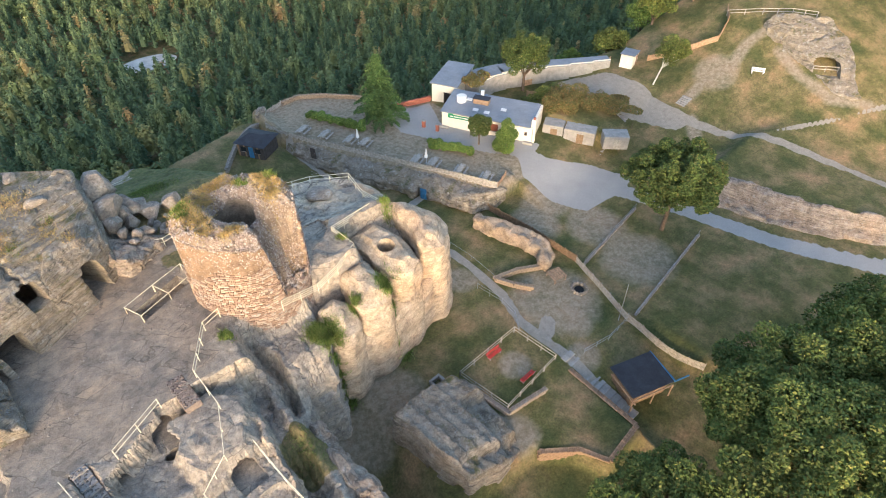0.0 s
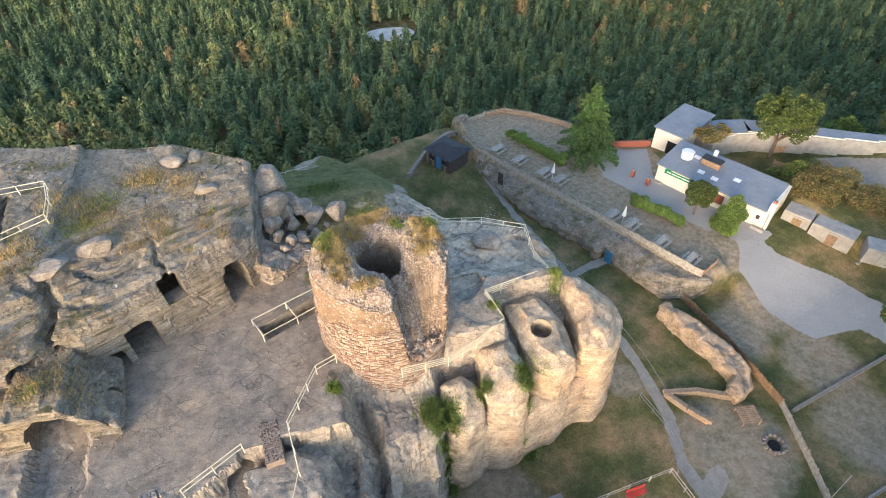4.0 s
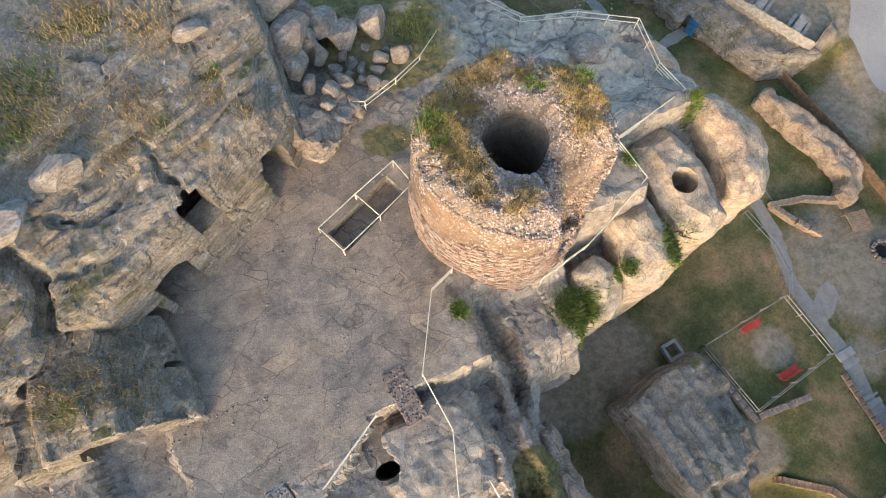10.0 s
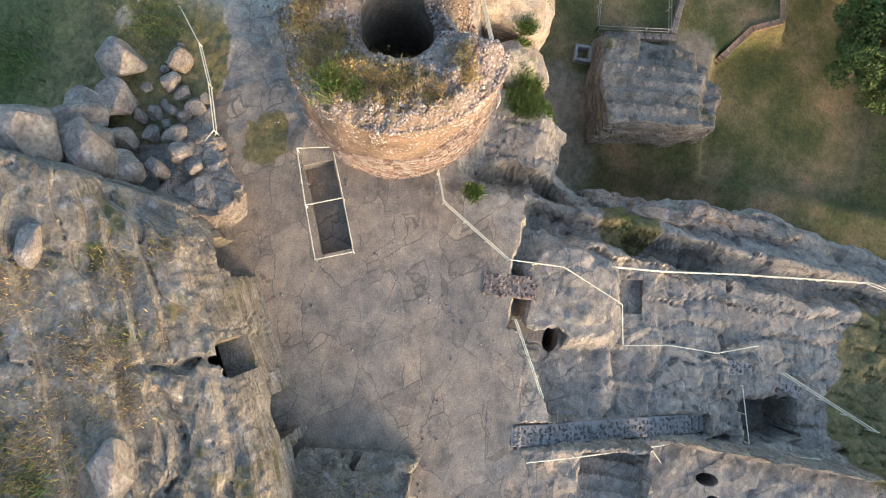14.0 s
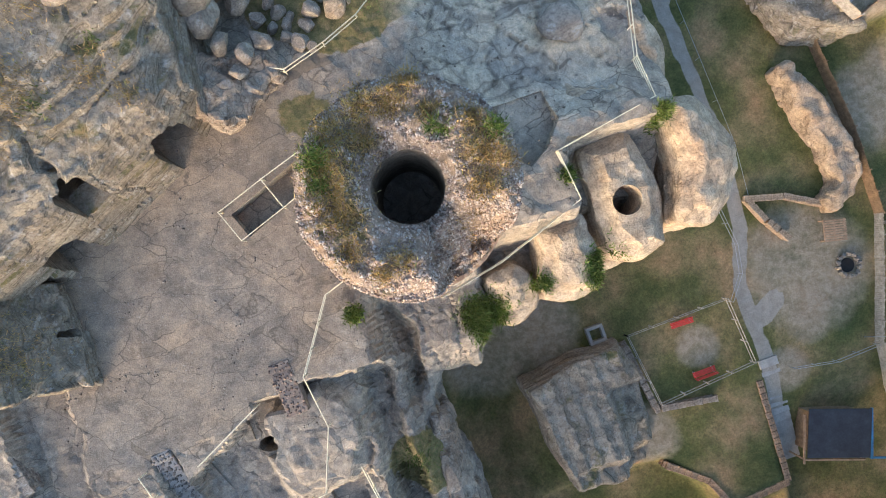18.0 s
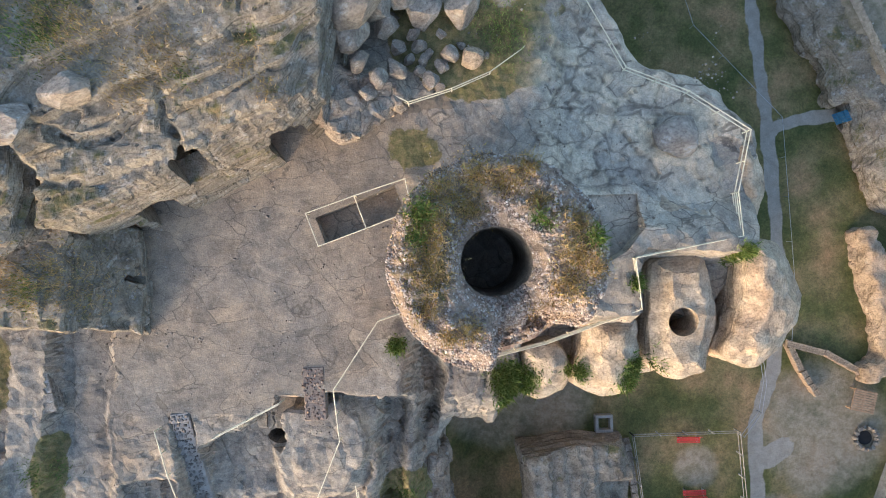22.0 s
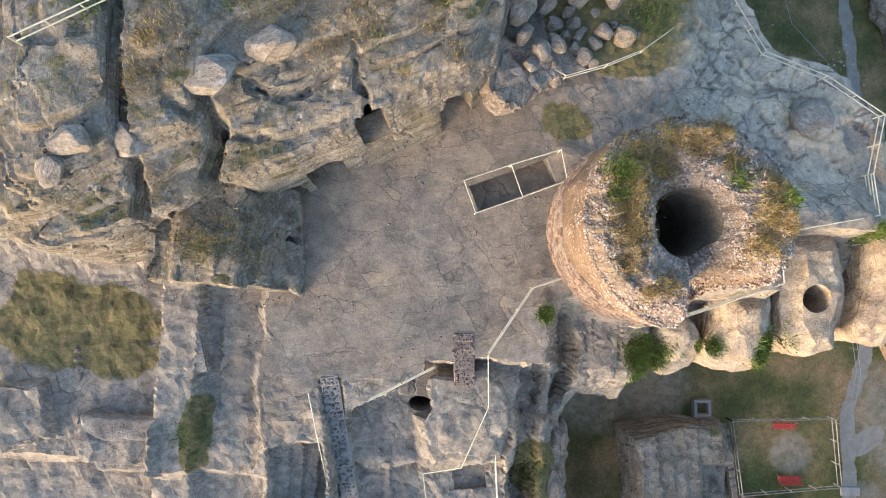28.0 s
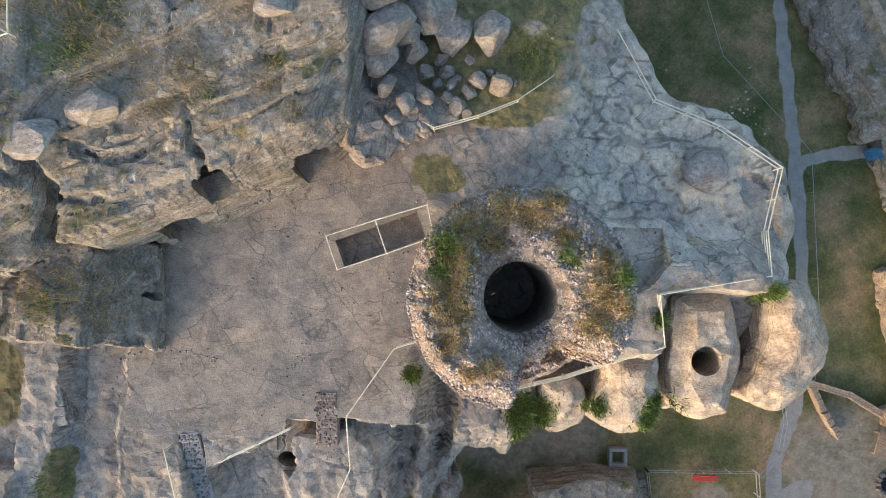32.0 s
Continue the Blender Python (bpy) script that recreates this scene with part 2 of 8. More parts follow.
def vcells(x, y):
    """Uneven cells in the plane: distance to the joint, a number for the cell, and the way to its middle."""
    i, j = np.floor(x), np.floor(y)
    f1, f2 = np.full(np.shape(x), 9.0), np.full(np.shape(x), 9.0)
    cid, ox, oy = np.zeros(np.shape(x)), np.zeros(np.shape(x)), np.zeros(np.shape(x))
    for a in (-1, 0, 1):
        for b in (-1, 0, 1):
            px, py = i + a + 0.15 + 0.7 * vhash(i + a, j + b, 3 + 0 * i), j + b + 0.15 + 0.7 * vhash(i + a, j + b, 7 + 0 * i)
            d = np.maximum(np.abs(x - px), np.abs(y - py)) * 0.6 + np.hypot(x - px, y - py) * 0.4
            near = d < f1
            f2 = np.where(near, f1, np.minimum(f2, d))
            f1 = np.where(near, d, f1)
            cid, ox, oy = np.where(near, vhash(i + a, j + b, 11 + 0 * i), cid), np.where(near, x - px, ox), np.where(near, y - py, oy)
    return f2 - f1, cid, ox, oy


def weather_beds(ob, turn, seed, side_amp=0.34, top_amp=0.25, slab=2.6, dip=0.04, calm_below=-99.0, joint=0.14, terrace=0.0):
    """Bedded rock: beds that stand out or are worn back along the faces, joints between blocks, broken slabs on the tops."""
    me = ob.data
    n = len(me.vertices)
    co, nr = np.empty(n * 3), np.empty(n * 3)
    me.vertices.foreach_get("co", co)
    me.vertices.foreach_get("normal", nr)
    co, nr = co.reshape(-1, 3), nr.reshape(-1, 3)
    c, s = math.cos(radians(turn)), math.sin(radians(turn))
    q, t = co[:, 0] * c + co[:, 1] * s, -co[:, 0] * s + co[:, 1] * c
    side = np.clip(1.15 - np.abs(nr[:, 2]) * 1.3, 0, 1)
    up = np.clip((nr[:, 2] - 0.5) / 0.35, 0, 1)
    bz = co[:, 2] + dip * q + 0.22 * vfbm(q * 0.12 + seed, t * 0.12, 3.0, 3)
    th = bz / 0.47 + 0.6 * vnoise(bz * 1.3, seed)
    fr = th - np.floor(th)
    d = side_amp * (vhash(np.floor(th), np.floor(q * 0.07 + 5 * vhash(np.floor(th), 2 + 0 * th)), 1 + 0 * th) - 0.62)
    d += 0.30 * side_amp * (vhash(np.floor(bz / 0.14), 5 + 0 * bz) - 0.5)
    d -= 0.45 * side_amp * np.exp(-(np.minimum(fr, 1 - fr) * 0.47 / 0.06) ** 2)
    e, cid, _, _ = vcells((q + 0.5 * vnoise(q * 0.7, bz, seed)) * 0.38 + seed, bz * 0.5)
    d -= 0.55 * side_amp * np.clip(1 - e / 0.06, 0, 1) + 0.12 * side_amp * (cid - 0.5)
    d += 0.06 * vfbm(co[:, 0] * 0.9, co[:, 1] * 0.9, co[:, 2] * 0.9 + seed, 4)
    hn = np.column_stack([nr[:, 0], nr[:, 1], 0 * q])
    hn /= np.maximum(np.linalg.norm(hn, axis=1), 1e-6)[:, None]
    wx = 0.55 * vfbm(q * 0.35, t * 0.35, seed, 3)
    e, cid, ox, oy = vcells(q / (slab * 1.5) + wx + seed, t / slab + wx)
    dz = top_amp * (cid - 0.5 + 0.9 * (vhash(np.floor(cid * 999), 1 + 0 * cid) - 0.5) * ox + 0.9 * (vhash(np.floor(cid * 999), 2 + 0 * cid) - 0.5) * oy)
    dz -= joint * np.clip(1 - e / 0.03, 0, 1) * (cid > 0.35)
    dz += 0.16 * vfbm(co[:, 0] * 0.5, co[:, 1] * 0.5, seed, 5) + 0.05 * vnoise(co[:, 0] * 4, co[:, 1] * 4, co[:, 2])
    dz += terrace * 0.47 * (np.floor(th) + smooth01((fr - 0.38) / 0.24) - th)
    k = np.clip((co[:, 2] - calm_below) / 0.4, 0, 1)[:, None]
    out = co + k * (hn * (d * side)[:, None] + np.column_stack([0 * q, 0 * q, dz * up]))
    me.vertices.foreach_set("co", out.ravel())
    me.update()


def smooth01(x):
    x = np.clip(x, 0, 1)
    return x * x * (3 - 2 * x)


def poly_dist(pts, poly):
    """Distance of points to the polygon's line, negative inside."""
    pts, poly = np.asarray(pts, float), np.asarray(poly, float)
    d = np.full(len(pts), 1e9)
    inside = np.zeros(len(pts), bool)
    for a, b in zip(poly, np.roll(poly, -1, 0)):
        ab = b - a
        t = np.clip(((pts - a) @ ab) / max(ab @ ab, 1e-12), 0, 1)
        d = np.minimum(d, np.linalg.norm(pts - a - t[:, None] * ab, axis=1))
        c = (a[1] > pts[:, 1]) != (b[1] > pts[:, 1])
        with np.errstate(divide="ignore", invalid="ignore"):
            xi = a[0] + (pts[:, 1] - a[1]) * ab[0] / (ab[1] if abs(ab[1]) > 1e-12 else 1e-12)
        inside ^= c & (pts[:, 0] < xi)
    return np.where(inside, -d, d)


def line_dist(pts, line):
    pts, line = np.asarray(pts, float), np.asarray(line, float)
    d = np.full(len(pts), 1e9)
    for a, b in zip(line[:-1], line[1:]):
        ab = b - a
        t = np.clip(((pts - a) @ ab) / max(ab @ ab, 1e-12), 0, 1)
        d = np.minimum(d, np.linalg.norm(pts - a - t[:, None] * ab, axis=1))
    return d


def resample(poly, step, closed=True):
    out = []
    n = len(poly)
    for i in range(n if closed else n - 1):
        a, b = Vector(poly[i]), Vector(poly[(i + 1) % n])
        k = max(1, round((b - a).length / step))
        out += [a.lerp(b, j / k) for j in range(k)]
    if not closed:
        out.append(Vector(poly[-1]))
    return out


def soften(pts, times=1):
    for _ in range(times):
        n = len(pts)
        pts = [(pts[i - 1] + pts[i] * 2 + pts[(i + 1) % n]) / 4 for i in range(n)]
    return pts


def rock_mass(name, outline, top, base, mats, step=0.6, amp=0.35, scale=0.35, edge=0.8, batter=0.12, ledge=0.25, soft=1, seed=0.0, wobble=0.4, holes=(), smooth=False, voxel=0.0, crack=0.0, beds=0.0, block=1.0, calm=None, align=None, dense=None, facet=0.0, weather=None):
    """A solid of bedded rock: walls of uneven ledges up from base, rounded edges, and a top that follows top(x, y)."""
    area = sum(a[0] * b[1] - b[0] * a[1] for a, b in zip(outline, [*outline[1:], outline[0]]))
    if area < 0:
        outline = outline[::-1]
    ring = soften(resample([Vector(p) for p in outline], step), soft)
    n = len(ring)
    nrm = []
    for i in range(n):
        d = (ring[(i + 1) % n] - ring[i - 1]).normalized()
        nrm.append(Vector((d.y, -d.x)))
    ring = [p + q * wobble * fbm(p.x * 0.3 + seed, p.y * 0.3, seed) for p, q in zip(ring, nrm)]
    def tops_of(pts):
        try:
            r = top(np.array([p[0] for p in pts]), np.array([p[1] for p in pts]))
            if np.shape(r) == (len(pts),):
                return [float(z) for z in r]
        except (TypeError, ValueError):
            pass
        return [float(top(p[0], p[1])) for p in pts]
    tops = tops_of(ring)
    levels = max(4, int(max(1, (max(tops) - base)) / step))
    verts, faces = [], []
    for j in range(levels + 1):
        for i in range(n):
            s = j / levels
            z = base + (tops[i] - base) * s
            low = tops[i] - z
            off = batter * low + ledge * (noise.noise((z * 1.3 + seed, ring[i].x * 0.12, ring[i].y * 0.12)) + 0.6 * noise.noise((z * 3.1, ring[i].x * 0.3 + seed, ring[i].y * 0.3)))
            if low < edge:
                off -= edge * (1 - math.sqrt(max(0, 1 - ((edge - low) / edge) ** 2)))
            p = ring[i] + nrm[i] * off
            verts.append(Vector((p.x, p.y, z)))
    for j in range(levels):
        for i in range(n):
            k = (i + 1) % n
            faces.append((j * n + i, j * n + k, (j + 1) * n + k, (j + 1) * n + i))
    def cap(r0, flip, with_inner):
        loop = [verts[r0 + i].to_2d() for i in range(n)]
        pts = list(loop)
        if with_inner:
            arr = np.array([tuple(p) for p in loop])
            lo, hi = arr.min(0), arr.max(0)
            gx, gy = np.meshgrid(np.arange(lo[0], hi[0], step), np.arange(lo[1], hi[1], step * 0.87))
            gx = gx + (np.arange(gx.shape[0]) % 2)[:, None] * step * 0.5
            g = np.stack([gx.ravel(), gy.ravel()], 1)
            g = g + np.random.RandomState(int(seed * 10) + 5).uniform(-0.15, 0.15, g.shape) * step
            if dense:
                for x0, x1, y0, y1, fine in dense:
                    g = g[~((g[:, 0] > x0) & (g[:, 0] < x1) & (g[:, 1] > y0) & (g[:, 1] < y1))]
                    dx, dy = np.meshgrid(np.arange(x0, x1, fine), np.arange(y0, y1, fine * 0.87))
                    dx = dx + (np.arange(dx.shape[0]) % 2)[:, None] * fine * 0.5
                    g = np.concatenate([g, np.stack([dx.ravel(), dy.ravel()], 1)])
            g = g[poly_dist(g, arr) < -step * 0.55]
            pts += [Vector(q) for q in g]
        from_n = len(verts)
        r = geo.delaunay_2d_cdt(pts, [(i, (i + 1) % n) for i in range(n)], [], 1, 1e-6)
        idx = []
        zs = tops_of(r[0]) if with_inner else [base] * len(r[0])
        for v, orig, zz in zip(r[0], r[3], zs):
            o = orig[0] if orig else None
            if o is not None and o < n:
                idx.append(r0 + o)
            else:
                idx.append(len(verts))
                verts.append(Vector((v.x, v.y, zz)))
        for f in r[2]:
            f = [idx[i] for i in f]
            faces.append(tuple(f[::-1]) if flip else tuple(f))
    cap(levels * n, False, True)
    cap(0, True, False)
    ob = mesh_ob(name, verts, faces, mats=mats, smooth=smooth)
    bm = bmesh.new()
    bm.from_mesh(ob.data)
    bmesh.ops.recalc_face_normals(bm, faces=bm.faces)
    bm.to_mesh(ob.data)
    bm.free()
    if voxel:
        mod = ob.modifiers.new("remesh", "REMESH")
        mod.mode, mod.voxel_size = "VOXEL", voxel
        bpy.context.view_layer.update()
        me = bpy.data.meshes.new_from_object(ob.evaluated_get(bpy.context.evaluated_depsgraph_get()))
        ob.modifiers.clear()
        ob.data = me
    if weather:
        weather(ob)
    else:
        roughen(ob, amp, scale, seed, base, crack, beds, block, calm, align)
    if facet:
        mod = ob.modifiers.new("facets", "DECIMATE")
        mod.ratio = facet
        bpy.context.view_layer.update()
        me = bpy.data.meshes.new_from_object(ob.evaluated_get(bpy.context.evaluated_depsgraph_get()))
        ob.modifiers.clear()
        ob.data = me
    if holes:
        carve(ob, holes)
    ob.data.polygons.foreach_set("use_smooth", [smooth] * len(ob.data.polygons))
    return ob


def roughen(ob, amp, scale, seed, base=-99.0, crack=0.0, beds=0.0, block=1.0, calm=None, align=None):
    """Weather a rock: broad swells, beds that stand out or are worn back, and cracks between blocks."""
    me = ob.data
    n = len(me.vertices)
    co, nr = np.empty(n * 3), np.empty(n * 3)
    me.vertices.foreach_get("co", co)
    me.vertices.foreach_get("normal", nr)
    co, nr = co.reshape(-1, 3), nr.reshape(-1, 3)
    out = co.copy()
    sv = Vector((seed, seed * 1.7, seed * 0.3))
    ca, sa = math.cos(radians(align or 0)), math.sin(radians(align or 0))
    for i in range(n):
        v, q = Vector(co[i]), Vector(nr[i])
        d = noise.turbulence_vector(v * scale + sv, 3, False) * amp
        d.z *= 0.6
        side = 1 - abs(q.z)
        if beds:
            zz = v.z + 0.35 * noise.noise(v * 0.25 + sv)
            lay = noise.cell((seed, 3.3, zz * 1.9)) * 0.6 + noise.cell((seed + 5, 1.3, zz * 4.7)) * 0.4
            d += Vector((q.x, q.y, 0)) * (lay * beds * side)
        if crack:
            if align is None:
                w = Vector((v.x * 0.55, v.y * 0.55, v.z * 0.75)) / block + noise.noise_vector(v * 0.6 / block + sv) * 0.3 + sv
                f, c = noise.voronoi(w)
                g = 0.13 / block
            else:
                vx, vy = v.x * ca + v.y * sa, -v.x * sa + v.y * ca
                w = Vector((vx * 0.30, vy * 0.55, v.z * 0.75 + vy * 0.12)) / block + noise.noise_vector(v * 0.35 + sv) * 0.16 + sv
                f, c = noise.voronoi(w, distance_metric="CHEBYCHEV")
                g = 0.09 / block
            e = f[1] - f[0]
            cr = crack * (0.3 + 0.7 * side)
            if e < g:
                d -= q * (cr * (1 - e / g))
            h1 = Vector(c[0]) * 7.7
            d += q * (cr * 0.8 * noise.cell(h1))
            if align is not None:
                t = noise.cell_vector(h1) * 2 - Vector((1, 1, 1))
                d += q * (cr * 1.0 * t.dot(w - Vector(c[0])))
        k = min(1.0, max(0.0, (v.z - base) / 0.5))
        if calm and calm(v, q):
            k *= 0.15
        out[i] = v + d * k
    me.vertices.foreach_set("co", out.ravel())
    me.update()


def carve(ob, cutters):
    """Cut the closed solids out of ob, and drop them."""
    for c in cutters:
        mod = ob.modifiers.new("cut", "BOOLEAN")
        mod.operation, mod.solver, mod.object = "DIFFERENCE", "MANIFOLD", c
    bpy.context.view_layer.update()
    me = bpy.data.meshes.new_from_object(ob.evaluated_get(bpy.context.evaluated_depsgraph_get()))
    ob.modifiers.clear()
    ob.data = me
    for c in cutters:
        bpy.data.objects.remove(c)


def cut_prism(pts, z0, z1, m=None, rough=0.0):
    """A cutting solid: the polygon pts (x, y) drawn up from z0 to z1, laid by m."""
    m = m or Matrix()
    if sum(a[0] * b[1] - b[0] * a[1] for a, b in zip(pts, [*pts[1:], pts[0]])) < 0:
        pts = pts[::-1]
    n = len(pts)
    v = [m @ Vector((*p, z)) for z in (z0, z1) for p in pts]
    f = [tuple(range(n))[::-1], tuple(range(n, 2 * n))] + [(i, (i + 1) % n, n + (i + 1) % n, n + i) for i in range(n)]
    return mesh_ob("cutter", v, f)


def cut_arch(loc, rz, w, h, depth, arch=0.3, tilt=0.0):
    """A cave mouth: an upright door shape of width w and height h, driven depth metres in along local +y."""
    pts = [(-w / 2, 0), (w / 2, 0), (w / 2 * 1.02, h * (1 - arch))]
    pts += [(w / 2 * math.cos(a), h * (1 - arch) + h * arch * math.sin(a)) for a in [radians(30), radians(60), radians(90), radians(120), radians(150)]]
    pts += [(-w / 2 * 1.02, h * (1 - arch))]
    pts = [(x + 0.06 * nz(x * 3, y * 3, loc[0]), y) for x, y in pts]
    m = pose(*loc, 0, 0, rz) @ pose(0, 0, 0, 90 + tilt, 0, 0)
    return cut_prism(pts, -depth, 2.5, m)

# ---- the lie of the land ----
TERRACE = [(20.5, 37.5), (25.0, 28.3), (29.5, 19.8), (34.0, 12.0), (38.6, 4.6)]      # foot of the beer-garden wall
RIDGE = [(-120, 60), (-45, 30), (-20, 32), (-4, 38), (8, 42), (14, 44), (20, 47), (28, 48.5), (38, 42), (44, 35), (50, 33.5), (60, 34), (72, 28), (84, 22), (100, 20), (118, 20), (150, 30), (260, 40)]
TERRACE_AREA = [*TERRACE, (43, 5.0), (62, 5), (80, 10), (84, 22), (72, 28), (60, 34), (44, 35), (38, 42), (28, 48.5), (20, 47)]
PLATEAU = [(-46, -24), (-31, -25), (-27, -38), (-18, -47), (-8, -48), (-2.8, -42), (-1.4, -34), (-0.6, -28), (-1.4, -21.8), (-2.7, -14), (-1.3, -12.2), (1.2, -12.6),
           (2.3, -9.8), (4.5, -8.0), (10, -6.6), (15.5, -5.5), (17.2, 0), (17.3, 5), (17.4, 8.6), (12.9, 11.5), (9.2, 12.7), (7.2, 15.6), (6.4, 19.5), (5.5, 24), (2.4, 31),
           (-2, 36), (-12, 31), (-26, 27), (-46, 28)]


ROAD_SCARP = [(64.5, -10), (65.0, -16), (66.6, -22), (70.0, -29.5), (75, -37), (84, -45), (100, -52), (110, -30), (92, -16), (80, -10)]


def north_of_ridge(pts):
    """How far beyond the ridge line, into the woods, positive outside."""
    return poly_dist(pts, RIDGE + [(260, -260), (-120, -260)])


def ground_height(x, y):
    p = np.stack([np.ravel(x), np.ravel(y)], 1).astype(float)
    X, Y = p[:, 0], p[:, 1]
    z = np.full(len(p), -14.0)
    # the bailey rises a little to the east, and the road comes down from the inn
    z += 1.0 * smooth01((X - 44) / 16) * smooth01((Y + 12) / 20)
    z -= 1.6 * smooth01((X - 44) / 26) * smooth01((-10 - Y) / 18)
    # beer-garden terrace
    d = poly_dist(p, TERRACE_AREA)
    z = np.maximum(z, -14.0 + 2.9 * smooth01(0.5 - d / 0.9) * (X < 43) + (X >= 43) * 2.9 * smooth01(0.6 - d / 14))
    # grotto hill
    r = np.hypot((X - 122) / 1.15, Y - 2)
    z += 13.0 * smooth01(1 - r / 46)
    z += 4.0 * smooth01((X - 62) / 45) * smooth01((Y + 60) / 50)
    # the hill breaks off in a rock step above the road
    d = poly_dist(p, ROAD_SCARP)
    z += 2.3 * smooth01((0.8 - d) / 3.0) * smooth01((92 - X) / 20)
    # bank above the stone vaults
    z += 1.9 * smooth01(0.6 - poly_dist(p, [(57.2, 12.5), (59.2, 6.5), (62.5, 1.8), (68, 4), (68, 14), (60, 18)]) / 1.6)
    # the steps go down to the hut, and a sunken yard lies below the quarried block
    z -= 1.7 * smooth01((-21.2 - Y) / 9.0) * smooth01((X - 24.2) / 0.8) * smooth01((38 - X) / 2.5)
    z -= 1.6 * smooth01(0.5 - poly_dist(p, [(8.5, -26.2), (14.6, -26.6), (17.4, -29.4), (18.4, -32.6), (24.2, -32.4), (24, -44), (4, -44), (4, -27)]) / 0.8)
    # the moat south of the keep
    z -= 3.0 * np.exp(-(((X - 1.2) / 3.0) ** 2 + ((Y + 20) / 8) ** 2))
    # northern lawn climbs to the shed
    z += 3.0 * smooth01((Y - 20) / 16) * smooth01((24 - X) / 8)
    # woods fall away beyond the ridge and roll on
    o = north_of_ridge(p)
    fall = np.where(o > 0, -o * 1.6, 0)
    val = -82 + 7 * np.sin(X * 0.013 + 1) + 6 * np.sin(Y * 0.017 + X * 0.006)
    val += 0.05 * np.maximum(0, o - 260)
    z = np.where(o > 0, np.maximum(z + fall, val), z)
    return z


def ground_z(x, y):
    return float(ground_height(np.array([x]), np.array([y]))[0])


PATHS = [([(21, 36), (22.5, 26), (24, 17), (25, 11.5), (26, 4), (26.6, -2), (26.4, -9), (24.9, -14), (25.4, -19.5), (25.5, -26)], 0.6),
         ([(25, 11.5), (28, 12.5), (31, 13)], 0.55),
         ([(26.0, -17), (27.5, -16)], 0.9)]
ROAD_LINE = [(46.8, 12), (50, 4), (54, -3), (58, -11), (60, -18), (62.5, -26), (68, -37), (80, -50), (110, -66)]
ROAD_PAD = [(47, 9.4), (56.5, 1.2), (59.1, -4.2), (56, -5.6), (47.6, -5.1), (44.9, -0.3), (44.4, 5.2)]
HILL_PAD = [(67.7, 21.6), (73, 20), (78.0, 16.8), (79.2, 9.4), (78.6, 4.2), (78.6, -2.2), (74.4, -1.6), (71.4, 5.3), (69.0, 12)]
HILLPATH = [[(77.1, 1.4), (78.2, -5.4), (81.1, -14.6), (82.8, -22.7), (84.9, -31.2), (88, -46)], [(83.4, -13.7), (93, -19.5), (100.2, -22.9), (112, -26)]]
TRODDEN = [[(100.4, -0.3), (95, 0.6), (90.8, -0.1), (85.1, 1.6), (80.5, 1.5)], [(97, -4.7), (95, -10), (94.5, -16), (98, -21)], [(78, -2), (72, -8), (66, -10)]]


def ground_masks(p):
    """Path, worn earth, asphalt."""
    wob = 0.16 * vfbm(p[:, 0] * 0.3, p[:, 1] * 0.3, 2.0, 3)
    path = np.zeros(len(p))
    for line, w in PATHS:
        path = np.maximum(path, smooth01((w + wob - line_dist(p, line)) / 0.5 + 0.5))
    for k, line in enumerate(HILLPATH):
        path = np.maximum(path, smooth01(((0.8 if k == 0 else 0.3) + 2.0 * wob - line_dist(p, line)) / 0.8 + 0.5))
    path = np.maximum(path, smooth01((3 * wob - poly_dist(p, HILL_PAD)) / 1.0 + 0.5))
    road = smooth01((1.5 + wob - line_dist(p, ROAD_LINE)) / 0.5 + 0.5)
    road = np.maximum(road, smooth01((0.0 + 2 * wob - poly_dist(p, ROAD_PAD)) / 0.7 + 0.5))
    yard = [(37.5, 33), (46.5, 31), (43.6, 24.2), (52.0, 9), (48.5, 7.5), (44.0, 12.0), (40.2, 19.0), (36.6, 26)]
    road = np.maximum(road, 0.85 * smooth01((wob - poly_dist(p, yard)) / 0.5 + 0.5))
    worn = np.zeros(len(p))
    for cx, cy, r in ((31, -14, 7.5), (30, -18, 3.0), (40, -2, 5), (27, 33, 6), (34, 17, 5), (38, 9, 4), (30, 44, 4), (7, -12.5, 5), (2, -14, 5), (14, -24, 3.5), (24, -4, 3), (45, -16, 7), (46, -8, 6), (44, 0, 5), (27, -22, 2.5), (20, -18, 2.5), (88, 1, 5)):
        worn = np.maximum(worn, smooth01((r + 3 * wob - np.hypot(p[:, 0] - cx, p[:, 1] - cy)) / (0.5 * r)) * 0.9)
    worn = np.maximum(worn, 0.95 * smooth01((0.5 - poly_dist(p, TERRACE_AREA)) / 0.8) * (p[:, 0] < 47))
    for line in TRODDEN:
        worn = np.maximum(worn, smooth01((1.4 + 2 * wob - line_dist(p, line)) / 1.6 + 0.3))
    worn = np.maximum(worn, smooth01((0.5 - np.abs(poly_dist(p, PLATEAU)) / 4.0)) * 0.7)
    return path, worn, road


